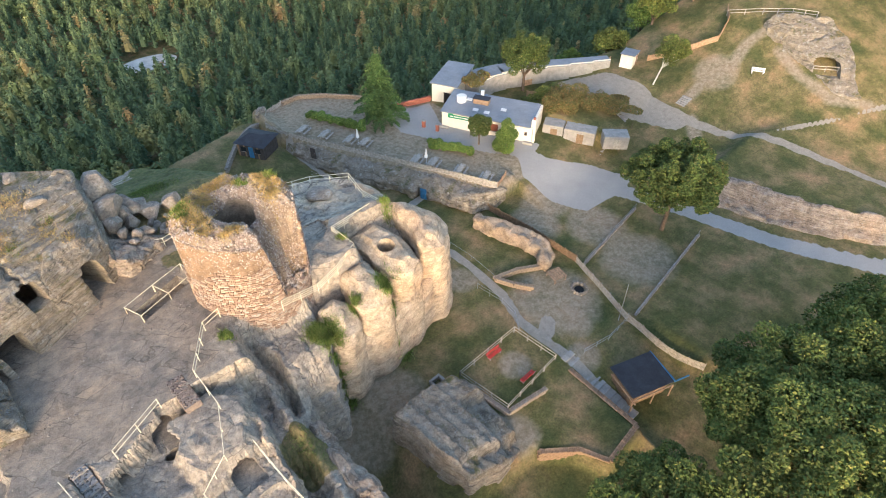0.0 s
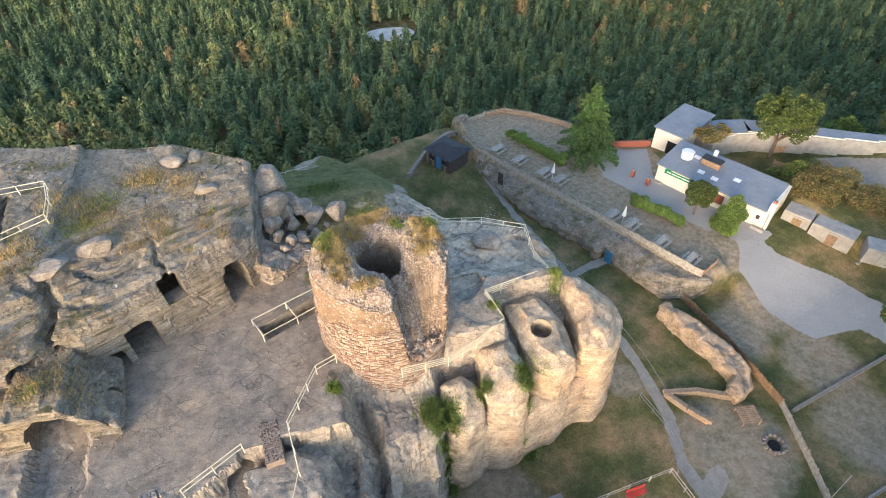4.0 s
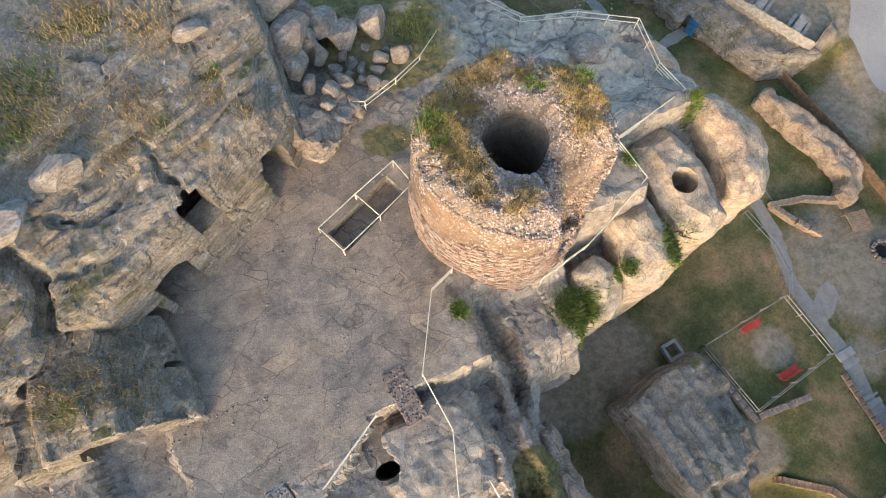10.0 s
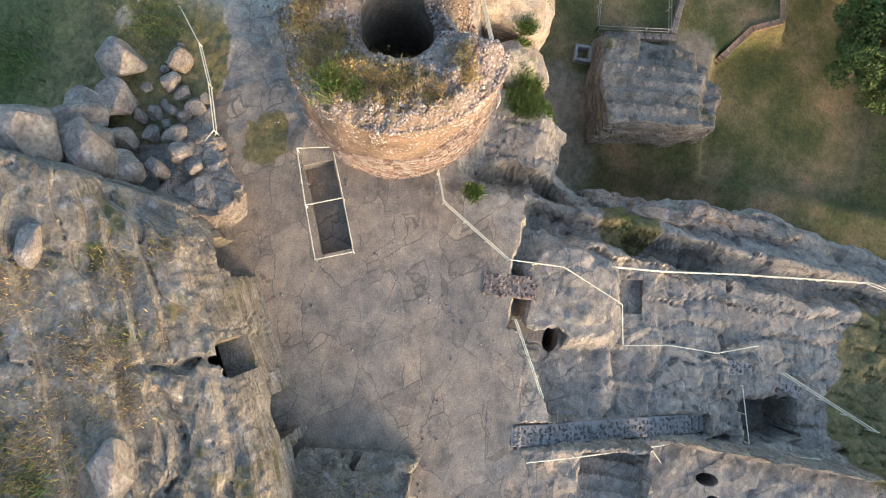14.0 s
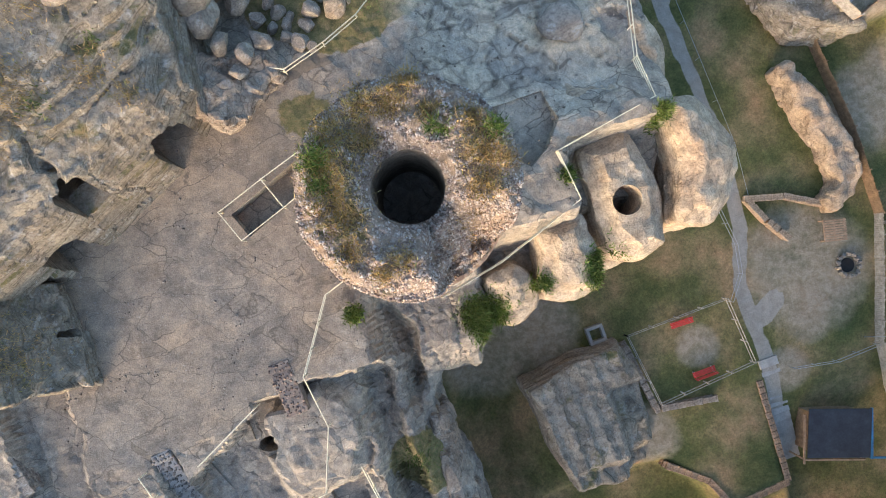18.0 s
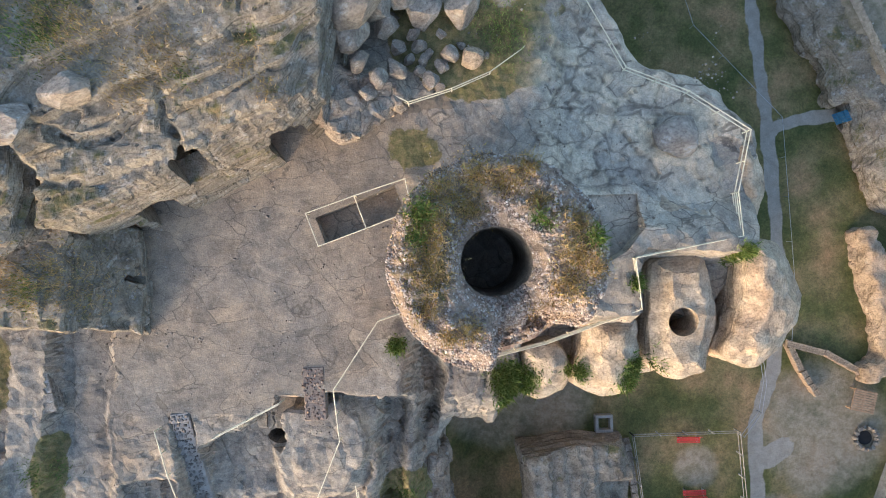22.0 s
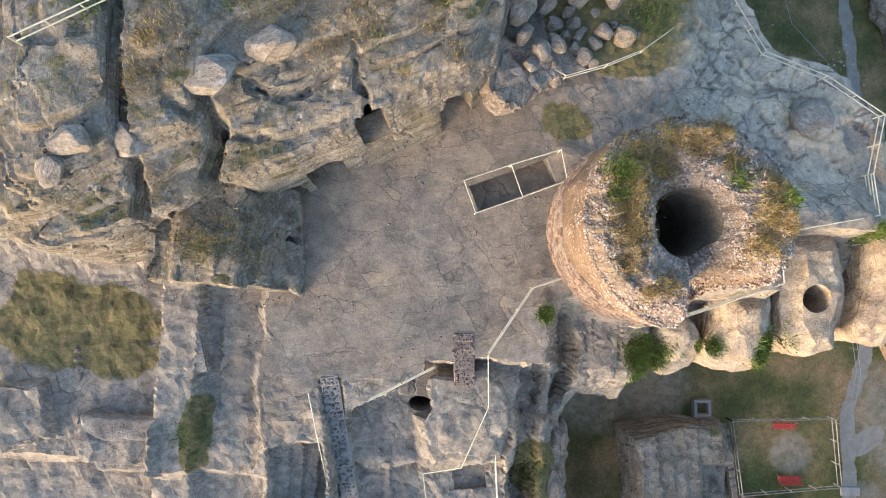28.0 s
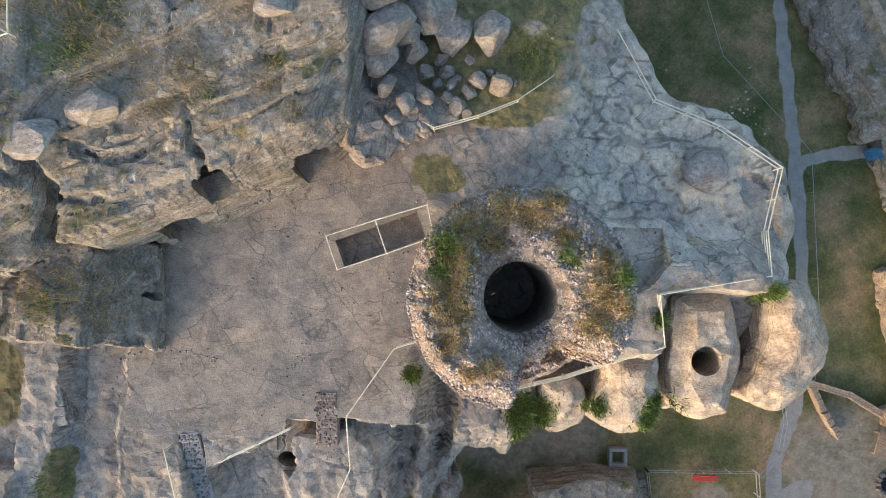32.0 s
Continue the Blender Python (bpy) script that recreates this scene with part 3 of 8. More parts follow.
def grid_mesh(name, xs, ys, mat, skip=None):
    gx, gy = np.meshgrid(xs, ys)
    p = np.stack([gx.ravel(), gy.ravel()], 1)
    z = ground_height(p[:, 0], p[:, 1])
    o = north_of_ridge(p)
    near = np.where(o > 0, 0.7, 0.10)
    z = z + near * vfbm(p[:, 0] * 0.22, p[:, 1] * 0.22, 7.0, 4)
    nx, ny = len(xs), len(ys)
    f = [(j * nx + i, j * nx + i + 1, (j + 1) * nx + i + 1, (j + 1) * nx + i) for j in range(ny - 1) for i in range(nx - 1)]
    ob = mesh_ob(name, np.column_stack([p, z]), f, mat, smooth=True)
    path, worn, road = ground_masks(p)
    col = ob.data.color_attributes.new("cover", "FLOAT_COLOR", "POINT")
    col.data.foreach_set("color", np.column_stack([path, worn, road, np.clip(o / 6, 0, 1)]).ravel())
    return ob


def ground_material():
    m, nt, b = mat_new("lawn_and_paths", 0.95)
    ch = channels(nt, attr(nt, "cover"))
    n1, n2, n3 = noise_node(nt, 0.22, 5), noise_node(nt, 1.6, 5, rough=0.7), noise_node(nt, 14, 4, rough=0.7)
    grass = ramp(nt, n1, [(0.3, (0.066, 0.080, 0.026)), (0.44, (0.115, 0.114, 0.040)), (0.56, (0.205, 0.162, 0.075)), (0.68, (0.31, 0.205, 0.105))])
    grass = mix(nt, 0.7, grass, ramp(nt, n2, [(0.3, grey(0.6)), (0.7, grey(1.3))]), "MULTIPLY")
    grass = mix(nt, 0.85, grass, ramp(nt, noise_node(nt, 4.5, 8, rough=0.8), [(0.32, (0.50, 0.55, 0.50)), (0.5, (1, 1, 1)), (0.68, (1.55, 1.42, 1.30))]), "MULTIPLY")
    earth = ramp(nt, n2, [(0.3, (0.245, 0.20, 0.148)), (0.5, (0.315, 0.258, 0.19)), (0.72, (0.39, 0.32, 0.238))])
    gravel = ramp(nt, n2, [(0.3, (0.26, 0.23, 0.19)), (0.5, (0.31, 0.278, 0.233)), (0.7, (0.36, 0.325, 0.275))])
    tar = ramp(nt, n1, [(0.3, (0.315, 0.305, 0.290)), (0.5, (0.35, 0.340, 0.322)), (0.7, (0.385, 0.372, 0.35))])
    n4 = noise_node(nt, 0.8, 6, rough=0.75)
    edge = lambda k, lo, hi: ramp(nt, maths(nt, "ADD", k, maths(nt, "MULTIPLY", maths(nt, "SUBTRACT", n4, 0.5), 0.3)), [(lo, grey(0)), (hi, grey(1))])
    wf = maths(nt, "MULTIPLY", edge(ch[1], 0.25, 1.05), ramp(nt, n2, [(0.3, grey(0.5)), (0.6, grey(0.95))]))
    c = mix(nt, wf, grass, earth)
    c = mix(nt, edge(ch[0], 0.42, 0.58), c, gravel)
    c = mix(nt, edge(ch[2], 0.40, 0.60), c, tar)
    c = mix(nt, 0.6, c, ramp(nt, n3, [(0.3, grey(0.6)), (0.7, grey(1.35))]), "MULTIPLY")
    nt.links.new(c, b.inputs["Base Color"])
    bump(nt, b, maths(nt, "ADD", maths(nt, "MULTIPLY", n3, 0.5), n2), 0.7, 0.12)
    return m


GROUND = ground_material()
xs = np.concatenate([np.arange(-420, -60, 12.0), np.arange(-60, -6, 3.0), np.arange(-6, 66, 0.45), np.arange(66, 116, 0.8), np.arange(116, 140, 2.0), np.arange(140, 700, 12.0)])
ys = np.concatenate([np.arange(-260, -60, 12.0), np.arange(-60, -40, 2.5), np.arange(-40, 50, 0.45), np.arange(50, 80, 2.0), np.arange(80, 620, 10.0)])
tagged(grid_mesh("ground", xs, ys, GROUND), "patchy dry lawn with gravel paths around the castle rock", "ground", kind="structure")

# ---- the castle rock: courtyard, keep rock, worn flats to the north-east, quarried steps to the south ----
HUMP = [(-12.6, -10.4), (-8.6, -9.6), (-6.9, -11.2), (-6.5, -14.2), (-8.2, -16.4), (-12.0, -17.0), (-13.0, -15.0)]
GULLY = [(-4.6, -6.2), (-3.4, -8.6), (-3.6, -11.5), (-5.0, -14.5)]
STAIR_W = [(-19.2, -11.0), (-17.8, -10.8), (-15.3, -24.3), (-16.9, -24.4)]
ROOM = [(-14.4, -26.8), (-13.3, -31.2), (-15.9, -31.9), (-17.1, -27.6)]


def mask(d, w):
    return smooth01(d / w)


def plateau_top(x, y):
    x, y = np.atleast_1d(np.asarray(x, float)), np.atleast_1d(np.asarray(y, float))
    p = np.stack([x, y], 1)
    wob = np.array([fbm(a * 0.3, b * 0.3, 12.0, 3) for a, b in p])
    fine = np.array([fbm(a * 0.9, b * 0.9, 3.0, 3) for a, b in p])
    z = np.zeros(len(x))
    z -= 1.6 * mask(x - 2.0, 5.0) * mask(y - 1.0, 4.0)                       # north-east flats
    z -= 6.2 * mask(y - 15, 20) * mask(x + 16, 8)                             # northern grass slope
    z -= 5.0 * mask(x - 2.5, 1.5) * mask(-3.6 - y, 2.0) + 3.4 * mask(x - 9.8, 0.8) * mask(0.6 - y, 1.0)   # seat of the well rocks
    # foot of the keep to the south-east and the gully beside it
    foot = mask(x + 5.2, 2.5) * mask(-4.6 - y, 2.2) * (1 - mask(x - 2.5, 2.0))
    z -= 3.2 * foot
    z -= 2.6 * mask(1.5 - line_dist(p, GULLY), 0.9) * foot
    z -= 3.0 * mask(-9.8 - y, 3.5) * mask(x + 5.0, 1.5)
    # quarried floor under the yard's southern lip, with the hump of rock left standing
    lip = np.where(x < -12.5, -10.2 - 0.58 * (-12.5 - x), -9.4)
    low = mask(lip - y + 0.3 * wob, 0.5) * mask(x + 17.4, 0.4)
    hump = mask(-poly_dist(p, HUMP) + 0.4 * wob + 0.2, 0.9)
    ter = 2.1 + 1.0 * mask(-16.6 - y + wob, 0.5) + 0.6 * mask(-19.6 - y + wob, 0.4) + 0.8 * mask(-24.5 - y + wob, 0.5)
    ter = ter + 2.6 * mask(x + 6.6 + 0.4 * wob, 0.8) * (1 - foot) * mask(-9.2 - y, 1.5) * mask(9.5 + y + 16, 3)
    ter = ter + 1.6 * mask(x + 6.8 + 0.6 * wob, 0.7) * mask(-16 - y, 2.0)
    z = z * (1 - low * (1 - foot)) - low * (1 - foot) * (ter * (1 - hump) + hump * (0.75 + 0.35 * mask(-13.5 - y, 2.5)))
    # ridges of the rows of seats and the stairs cut in the west
    sit = mask(-poly_dist(p, [(-22.2, -15.4), (-18.7, -15.0), (-18.0, -19.0), (-21.6, -19.4)]), 0.3)
    z -= sit * (0.6 + 0.28 * np.floor((x + 22.4) / 0.85))
    st = mask(-poly_dist(p, STAIR_W), 0.25)
    z -= 2.6 * mask(-19.4 - y + 0.6 * wob, 0.6) * mask(-17.2 - x, 0.4) * mask(x + 24.5, 1.2)
    z = z * (1 - st) - st * (0.35 + 0.30 * np.maximum(0, -11.0 - y))
    z -= 3.4 * mask(-poly_dist(p, ROOM), 0.25)
    z -= 1.8 * mask(-20 - y, 18) * mask(x + 20, 6)
    # beds standing on edge, broken along their run
    rough = low * (1 - hump) * (1 - st) * (0.35 + 0.65 * np.maximum(mask(x + 9.0, 2.0), mask(-18.5 - y, 2.0))) * (1 - mask(-poly_dist(p, ROOM) + 0.4, 0.3))
    rough = np.maximum(rough, 0.7 * foot)
    for wide, tall, run in ((2.3, 0.30, 0.10), (0.8, 0.09, 0.3)):
        ph = (x + 0.06 * y + 0.5 * wob) / wide
        cell = np.array([noise.noise((math.floor(a) * 3.7, b * run, wide)) for a, b in zip(ph, y)])
        saw = ph % 1.0
        z += rough * tall * (np.minimum(1, 4 * np.minimum(saw, 1 - saw)) * 0.5 + 1.3 * cell)
    e, cid, ox, oy = vcells((x + 0.06 * y) / 1.9 + 0.3 * wob, y / 4.2 + 0.4 * wob)
    z += rough * (0.75 * np.floor(cid * 4) / 4 - 0.3 + 0.25 * ox * (cid - 0.5) - 0.18 * np.clip(1 - e / 0.07, 0, 1))
    # western way: a hollow road with wheel ruts, a step up to slabs, and the grassy ward beyond
    z -= 0.6 * mask(-22.6 - x + 0.8 * wob, 0.6) * mask(-3.0 - y, 3.0)
    rut = np.abs(x + 25.9 + 0.08 * (y + 10))
    z -= 0.25 * mask(0.5 - rut, 0.2) * mask(-5.5 - y, 1.0) * mask(y + 14, 1.0)
    z += 0.9 * mask(-26.3 - x, 0.35) * mask(29.3 + x, 0.4) * mask(-5.0 - y, 0.5)
    z -= 0.9 * mask(-29.2 - x, 0.5)
    z += 0.8 * mask(-poly_dist(p, [(-39.6, -12.8), (-36.2, -12.4), (-35.4, -16.1), (-39.6, -17.5)]), 0.3)
    z += 0.7 * mask(-poly_dist(p, [(-34.4, -14.4), (-28.8, -14.3), (-28.2, -17.8), (-34.0, -17.4)]), 0.3)
    z -= 0.8 * mask(-17.2 - y, 0.6) * mask(-21.8 - x, 0.5)
    # worn slabs of the north-eastern flats
    e, cid, ox, oy = vcells((0.9 * x + 0.45 * y) / 2.3 + 0.35 * wob, (0.9 * y - 0.45 * x) / 1.7 + 0.35 * wob)
    flats = mask(x - 2.0, 2.0) * mask(y - 4.0, 1.5) * mask(19 - y, 3)
    z += flats * (0.16 * np.floor(cid * 5) / 5 + 0.12 * ox * (vhash(np.floor(cid * 999), 1 + 0 * cid) - 0.5) - 0.12 * np.clip(1 - e / 0.06, 0, 1) * (cid > 0.25))
    calm = mask(np.minimum(11.0 - np.abs(y + 2.0), 10.5 - np.abs(x + 14.5)), 2.0)
    return z + (0.015 + 0.13 * (1 - calm)) * fine + (0.02 + 0.04 * (1 - calm)) * wob


def plateau_z(x, y):
    return float(plateau_top(x, y)[0])

def yard_material():
    """Trodden rock and dust, with rock, grass and turf where the cover says so."""
    m, nt, b = mat_new("yard_rock", 0.95)
    ch = channels(nt, attr(nt, "cover"))
    n0, n1, n2, n3 = noise_node(nt, 0.12, 4), noise_node(nt, 0.5, 6, rough=0.65), noise_node(nt, 2.2, 6, rough=0.7), noise_node(nt, 12, 4, rough=0.7)
    bed = noise_node(nt, 0.55, 5, (0.3, 0.3, 4.0), 0.6)
    dust = ramp(nt, n1, [(0.3, (0.225, 0.190, 0.152)), (0.5, (0.318, 0.268, 0.214)), (0.7, (0.40, 0.332, 0.256))])
    dust = mix(nt, 1.0, dust, ramp(nt, n0, [(0.35, (0.86, 0.90, 0.95)), (0.6, (1.06, 1.0, 0.93))]), "MULTIPLY")
    dust = mix(nt, 0.55, dust, ramp(nt, n2, [(0.3, grey(0.72)), (0.5, grey(1)), (0.7, grey(1.15))]), "MULTIPLY")
    rock = ramp(nt, n2, [(0.25, (0.18, 0.155, 0.128)), (0.42, (0.295, 0.256, 0.210)), (0.6, (0.41, 0.36, 0.297)), (0.78, (0.54, 0.495, 0.43))])
    rock = mix(nt, 0.7, rock, ramp(nt, bed, [(0.3, grey(0.6)), (0.5, grey(1)), (0.75, grey(0.85))]), "MULTIPLY")
    up = up_facing(nt)
    flat = ramp(nt, up, [(0.75, grey(0)), (0.95, grey(1))])
    rk = maths(nt, "ADD", maths(nt, "SUBTRACT", 1.0, flat), ch[0], clamp=True)
    c = mix(nt, rk, dust, rock)
    vor = nt.nodes.new("ShaderNodeTexVoronoi")
    vor.feature = "DISTANCE_TO_EDGE"
    vor.inputs["Scale"].default_value = 0.33
    tc = nt.nodes.new("ShaderNodeTexCoord")
    wob = nt.nodes.new("ShaderNodeTexNoise")
    wob.inputs["Scale"].default_value, wob.inputs["Detail"].default_value = 0.7, 4
    nt.links.new(tc.outputs["Object"], wob.inputs["Vector"])
    vm = nt.nodes.new("ShaderNodeVectorMath")
    vm.operation = "MULTIPLY_ADD"
    vm.inputs[1].default_value = (0.9, 0.9, 0.9)
    nt.links.new(wob.outputs["Color"], vm.inputs[0])
    nt.links.new(tc.outputs["Object"], vm.inputs[2])
    nt.links.new(vm.outputs[0], vor.inputs["Vector"])
    ck = maths(nt, "MULTIPLY", ramp(nt, vor.outputs["Distance"], [(0.0, grey(1)), (0.013, grey(0))]), maths(nt, "MAXIMUM", ramp(nt, noise_node(nt, 0.25, 3), [(0.46, grey(0.0)), (0.62, grey(0.3))]), maths(nt, "MULTIPLY", ch[2], 0.5)))
    spots = ramp(nt, noise_node(nt, 4.5, 3), [(0.64, grey(0)), (0.70, grey(0.5))])
    c = mix(nt, spots, c, (0.44, 0.41, 0.37))
    turf = ramp(nt, n2, [(0.3, (0.092, 0.092, 0.036)), (0.5, (0.165, 0.145, 0.060)), (0.68, (0.27, 0.195, 0.095))])
    tf = ramp(nt, maths(nt, "ADD", ch[1], maths(nt, "MULTIPLY", maths(nt, "SUBTRACT", noise_node(nt, 1.1, 8, rough=0.75), 0.5), 1.5)), [(0.44, grey(0)), (0.62, grey(0.95))])
    a = nt.nodes.new("ShaderNodeAttribute")
    a.attribute_name = "slabs"
    turf = mix(nt, maths(nt, "MULTIPLY", a.outputs["Alpha"], 0.8), turf, ramp(nt, n2, [(0.3, (0.066, 0.092, 0.028)), (0.5, (0.105, 0.128, 0.040)), (0.68, (0.165, 0.155, 0.06))]))
    c = mix(nt, tf, c, turf)
    c = mix(nt, ch[2], c, ramp(nt, n2, [(0.3, (0.38, 0.33, 0.265)), (0.5, (0.50, 0.44, 0.36)), (0.7, (0.60, 0.535, 0.44))]))
    c = mix(nt, maths(nt, "MULTIPLY", ck, maths(nt, "SUBTRACT", 1.0, tf)), c, (0.11, 0.095, 0.08))
    c = mix(nt, 0.7, c, ramp(nt, n3, [(0.3, grey(0.55)), (0.7, grey(1.38))]), "MULTIPLY")
    mp = nt.nodes.new("ShaderNodeMapping")
    mp.inputs["Rotation"].default_value, mp.inputs["Scale"].default_value = (0, 0, radians(-24)), (0.30, 0.52, 0.3)
    nt.links.new(vm.outputs[0], mp.inputs[0])
    fs = []
    for feature in ("F1", "F2"):
        v = nt.nodes.new("ShaderNodeTexVoronoi")
        v.feature, v.distance = feature, "CHEBYCHEV"
        v.inputs["Scale"].default_value = 1.0
        nt.links.new(mp.outputs[0], v.inputs["Vector"])
        fs.append(v)
    gap = maths(nt, "SUBTRACT", fs[1].outputs["Distance"], fs[0].outputs["Distance"])
    sl = channels(nt, attr(nt, "slabs"))
    thin = maths(nt, "MULTIPLY", ramp(nt, gap, [(0.0, grey(1)), (0.022, grey(0))]), ramp(nt, noise_node(nt, 0.4, 4), [(0.38, grey(0)), (0.50, grey(0.9))]))
    wide = maths(nt, "MULTIPLY", ramp(nt, gap, [(0.0, grey(1)), (0.05, grey(0.8)), (0.075, grey(0))]), maths(nt, "MULTIPLY", maths(nt, "MULTIPLY", sl[2], 0.75), ramp(nt, noise_node(nt, 0.3, 4), [(0.42, grey(0.15)), (0.58, grey(1))])))
    line = maths(nt, "MAXIMUM", thin, wide)
    tone = nt.nodes.new("ShaderNodeRGBToBW")
    nt.links.new(fs[0].outputs["Color"], tone.inputs[0])
    c = mix(nt, 0.8, c, ramp(nt, tone.outputs[0], [(0.2, (0.84, 0.845, 0.86)), (0.5, (1, 1, 1)), (0.8, (1.13, 1.09, 1.04))]), "MULTIPLY")
    c = mix(nt, maths(nt, "MULTIPLY", line, maths(nt, "SUBTRACT", 1.0, tf)), c, (0.13, 0.11, 0.09))
    c = mix(nt, 1.0, c, ramp(nt, sl[1], [(0.0, (0.70, 0.72, 0.76)), (0.5, (1, 1, 1)), (1.0, (1.22, 1.18, 1.10))]), "MULTIPLY")
    c = mix(nt, maths(nt, "MULTIPLY", sl[0], 0.8), c, (0.10, 0.088, 0.07))
    blot = noise_node(nt, 0.85, 9, rough=0.72)
    c = mix(nt, 0.75, c, ramp(nt, blot, [(0.34, (0.52, 0.53, 0.55)), (0.45, (0.90, 0.90, 0.90)), (0.55, (1.08, 1.05, 1.0)), (0.66, (1.42, 1.34, 1.22))]), "MULTIPLY")
    pits = noise_node(nt, 2.4, 6, rough=0.6)
    c = mix(nt, maths(nt, "MULTIPLY", ramp(nt, pits, [(0.27, grey(0.65)), (0.36, grey(0))]), maths(nt, "SUBTRACT", 1.0, tf)), c, (0.12, 0.10, 0.085))
    nt.links.new(c, b.inputs["Base Color"])
    h = maths(nt, "ADD", maths(nt, "MULTIPLY", n2, 0.9), maths(nt, "MULTIPLY", n3, 0.35))
    h = maths(nt, "ADD", h, maths(nt, "MULTIPLY", blot, 0.9))
    bump(nt, b, maths(nt, "ADD", h, maths(nt, "MULTIPLY", bed, 0.35)), 0.55, 0.13)
    return m


YARD = yard_material()


def plateau_cover(ob):
    n = len(ob.data.vertices)
    co = np.empty(n * 3)
    ob.data.vertices.foreach_get("co", co)
    co = co.reshape(-1, 3)
    p = co[:, :2]
    wob = np.array([fbm(a * 0.3, b * 0.3, 5.0, 4) for a, b in p])
    yard = [(-25, -4.5), (-21, 0.5), (-13, 4.8), (-8, 7), (-2, 7.5), (-5, 3), (-5.5, -3), (-6.2, -5), (-8.9, -9), (-12, -9.8), (-17.6, -11.2), (-19.4, -12), (-22, -16), (-25, -13)]
    rock = smooth01(poly_dist(p, yard) / 1.5 + 0.3 + 0.8 * wob) * 0.85
    turf = np.zeros(n)
    for cx, cy, rx, ry in ((-1, 12.5, 5.5, 3.6), (-4, 24, 12, 10), (4, 30, 8, 8), (-4.6, 6.2, 1.6, 1.3), (13.6, 6.2, 2.2, 1.4), (12.2, 8.0, 2.7, 2.3), (-4, -17.5, 2.2, 2.5), (-35, -9, 5.5, 3.4), (-12, -37, 6, 3), (5.5, 12, 2, 2.2), (-24, 24, 14, 6), (-26.5, -14.8, 1.0, 2.4)):
        turf = np.maximum(turf, smooth01((1.15 - np.hypot((p[:, 0] - cx) / rx, (p[:, 1] - cy) / ry) + 0.35 * wob) * 3))
    green = smooth01((p[:, 1] - 16) / 6)
    walk_ = smooth01((0.9 + 0.6 * wob - line_dist(p, [(5.2, 17.5), (5.6, 13), (5, 10.5), (1.5, 8.5), (-3, 8)])) / 0.5 + 0.5)
    turf *= 1 - walk_
    pale = 0.85 * smooth01((1.15 - np.hypot((p[:, 0] - 9.0) / 8, (p[:, 1] - 9.0) / 8) + 0.35 * wob) * 2.5) * smooth01((p[:, 0] - 1.0) / 3)
    x, y = p[:, 0], p[:, 1]
    w2 = np.array([fbm(a * 0.3, b * 0.3, 12.0, 3) for a, b in p])
    e, cid, _, _ = vcells((0.9 * x + 0.45 * y) / 2.3 + 0.35 * w2, (0.9 * y - 0.45 * x) / 1.7 + 0.35 * w2)
    flats = smooth01((x - 1.5) / 2) * smooth01((y - 3.5) / 1.5) * smooth01((19 - y) / 3)
    joint = flats * np.clip(1 - e / 0.075, 0, 1) * (cid > 0.2)
    moss = smooth01((vfbm(x * 0.55, y * 0.55, 3.0, 4) - 0.12) / 0.2) * flats * np.clip(1.2 - e / 0.35, 0, 1)
    turf = np.maximum(turf, 0.8 * moss)
    extra = ob.data.color_attributes.new("slabs", "FLOAT_COLOR", "POINT")
    extra.data.foreach_set("color", np.column_stack([joint, 0.5 + flats * (cid - 0.5), flats, green]).ravel())
    col = ob.data.color_attributes.new("cover", "FLOAT_COLOR", "POINT")
    col.data.foreach_set("color", np.column_stack([rock, turf, pale, np.ones(n)]).ravel())


room = cut_prism([(6.5, 3.8), (9.7, 4.0), (9.9, 1.8), (8.8, 0.3), (7.5, -0.6), (6.2, 0.5)], -1.5, 2.0)
pit = cut_prism([(-10.6, 1.55), (-9.9, -0.05), (-5.1, 2.15), (-5.8, 3.75)], -1.15, 2.0)
yard_rock = rock_mass("courtyard_rock", PLATEAU, plateau_top, -18.5, [YARD], step=0.45, amp=0.16, scale=0.6, edge=0.35, batter=0.05, ledge=0.3, wobble=0.4, seed=1.0, beds=0.25, crack=0.16, block=1.5, dense=[(-24.5, 6.0, -42.0, -5.5, 0.2), (2.2, 17.5, 3.6, 18.0, 0.22), (-45, -24.5, -24, -3, 0.27), (-8, 2.2, 7, 20, 0.3)], facet=0.75, calm=lambda v, q: q.z > 0.9 and v.z > -0.45 and v.x < 0 and -11 < v.y < 9,
                      holes=[pit, room, cut_arch((-12.7, -10.9, -2.05), 4, 1.9, 1.25, 2.2, 0.5), cut_arch((-9.3, -16.0, -3.6), 8, 2.2, 1.6, 2.5, 0.5), cut_arch((-16.4, -12.4, -2.1), 25, 0.8, 0.9, 1.5, 0.4)] + [cut_prism([(x + rx * math.cos(k * 0.6283), y + ry * math.sin(k * 0.6283)) for k in range(10)], -9.0, 2.0) for x, y, rx, ry in ((-18.7, -19.6, 0.35, 0.6), (-19.3, -24.0, 0.4, 0.75), (-20.5, -24.6, 0.3, 0.5), (-13.8, -25.6, 0.3, 0.35), (-12.75, -12.7, 0.8, 0.5))])
plateau_cover(yard_rock)
tagged(yard_rock, "grey-brown sandstone castle rock with a trodden flat courtyard", "rock", kind="structure")


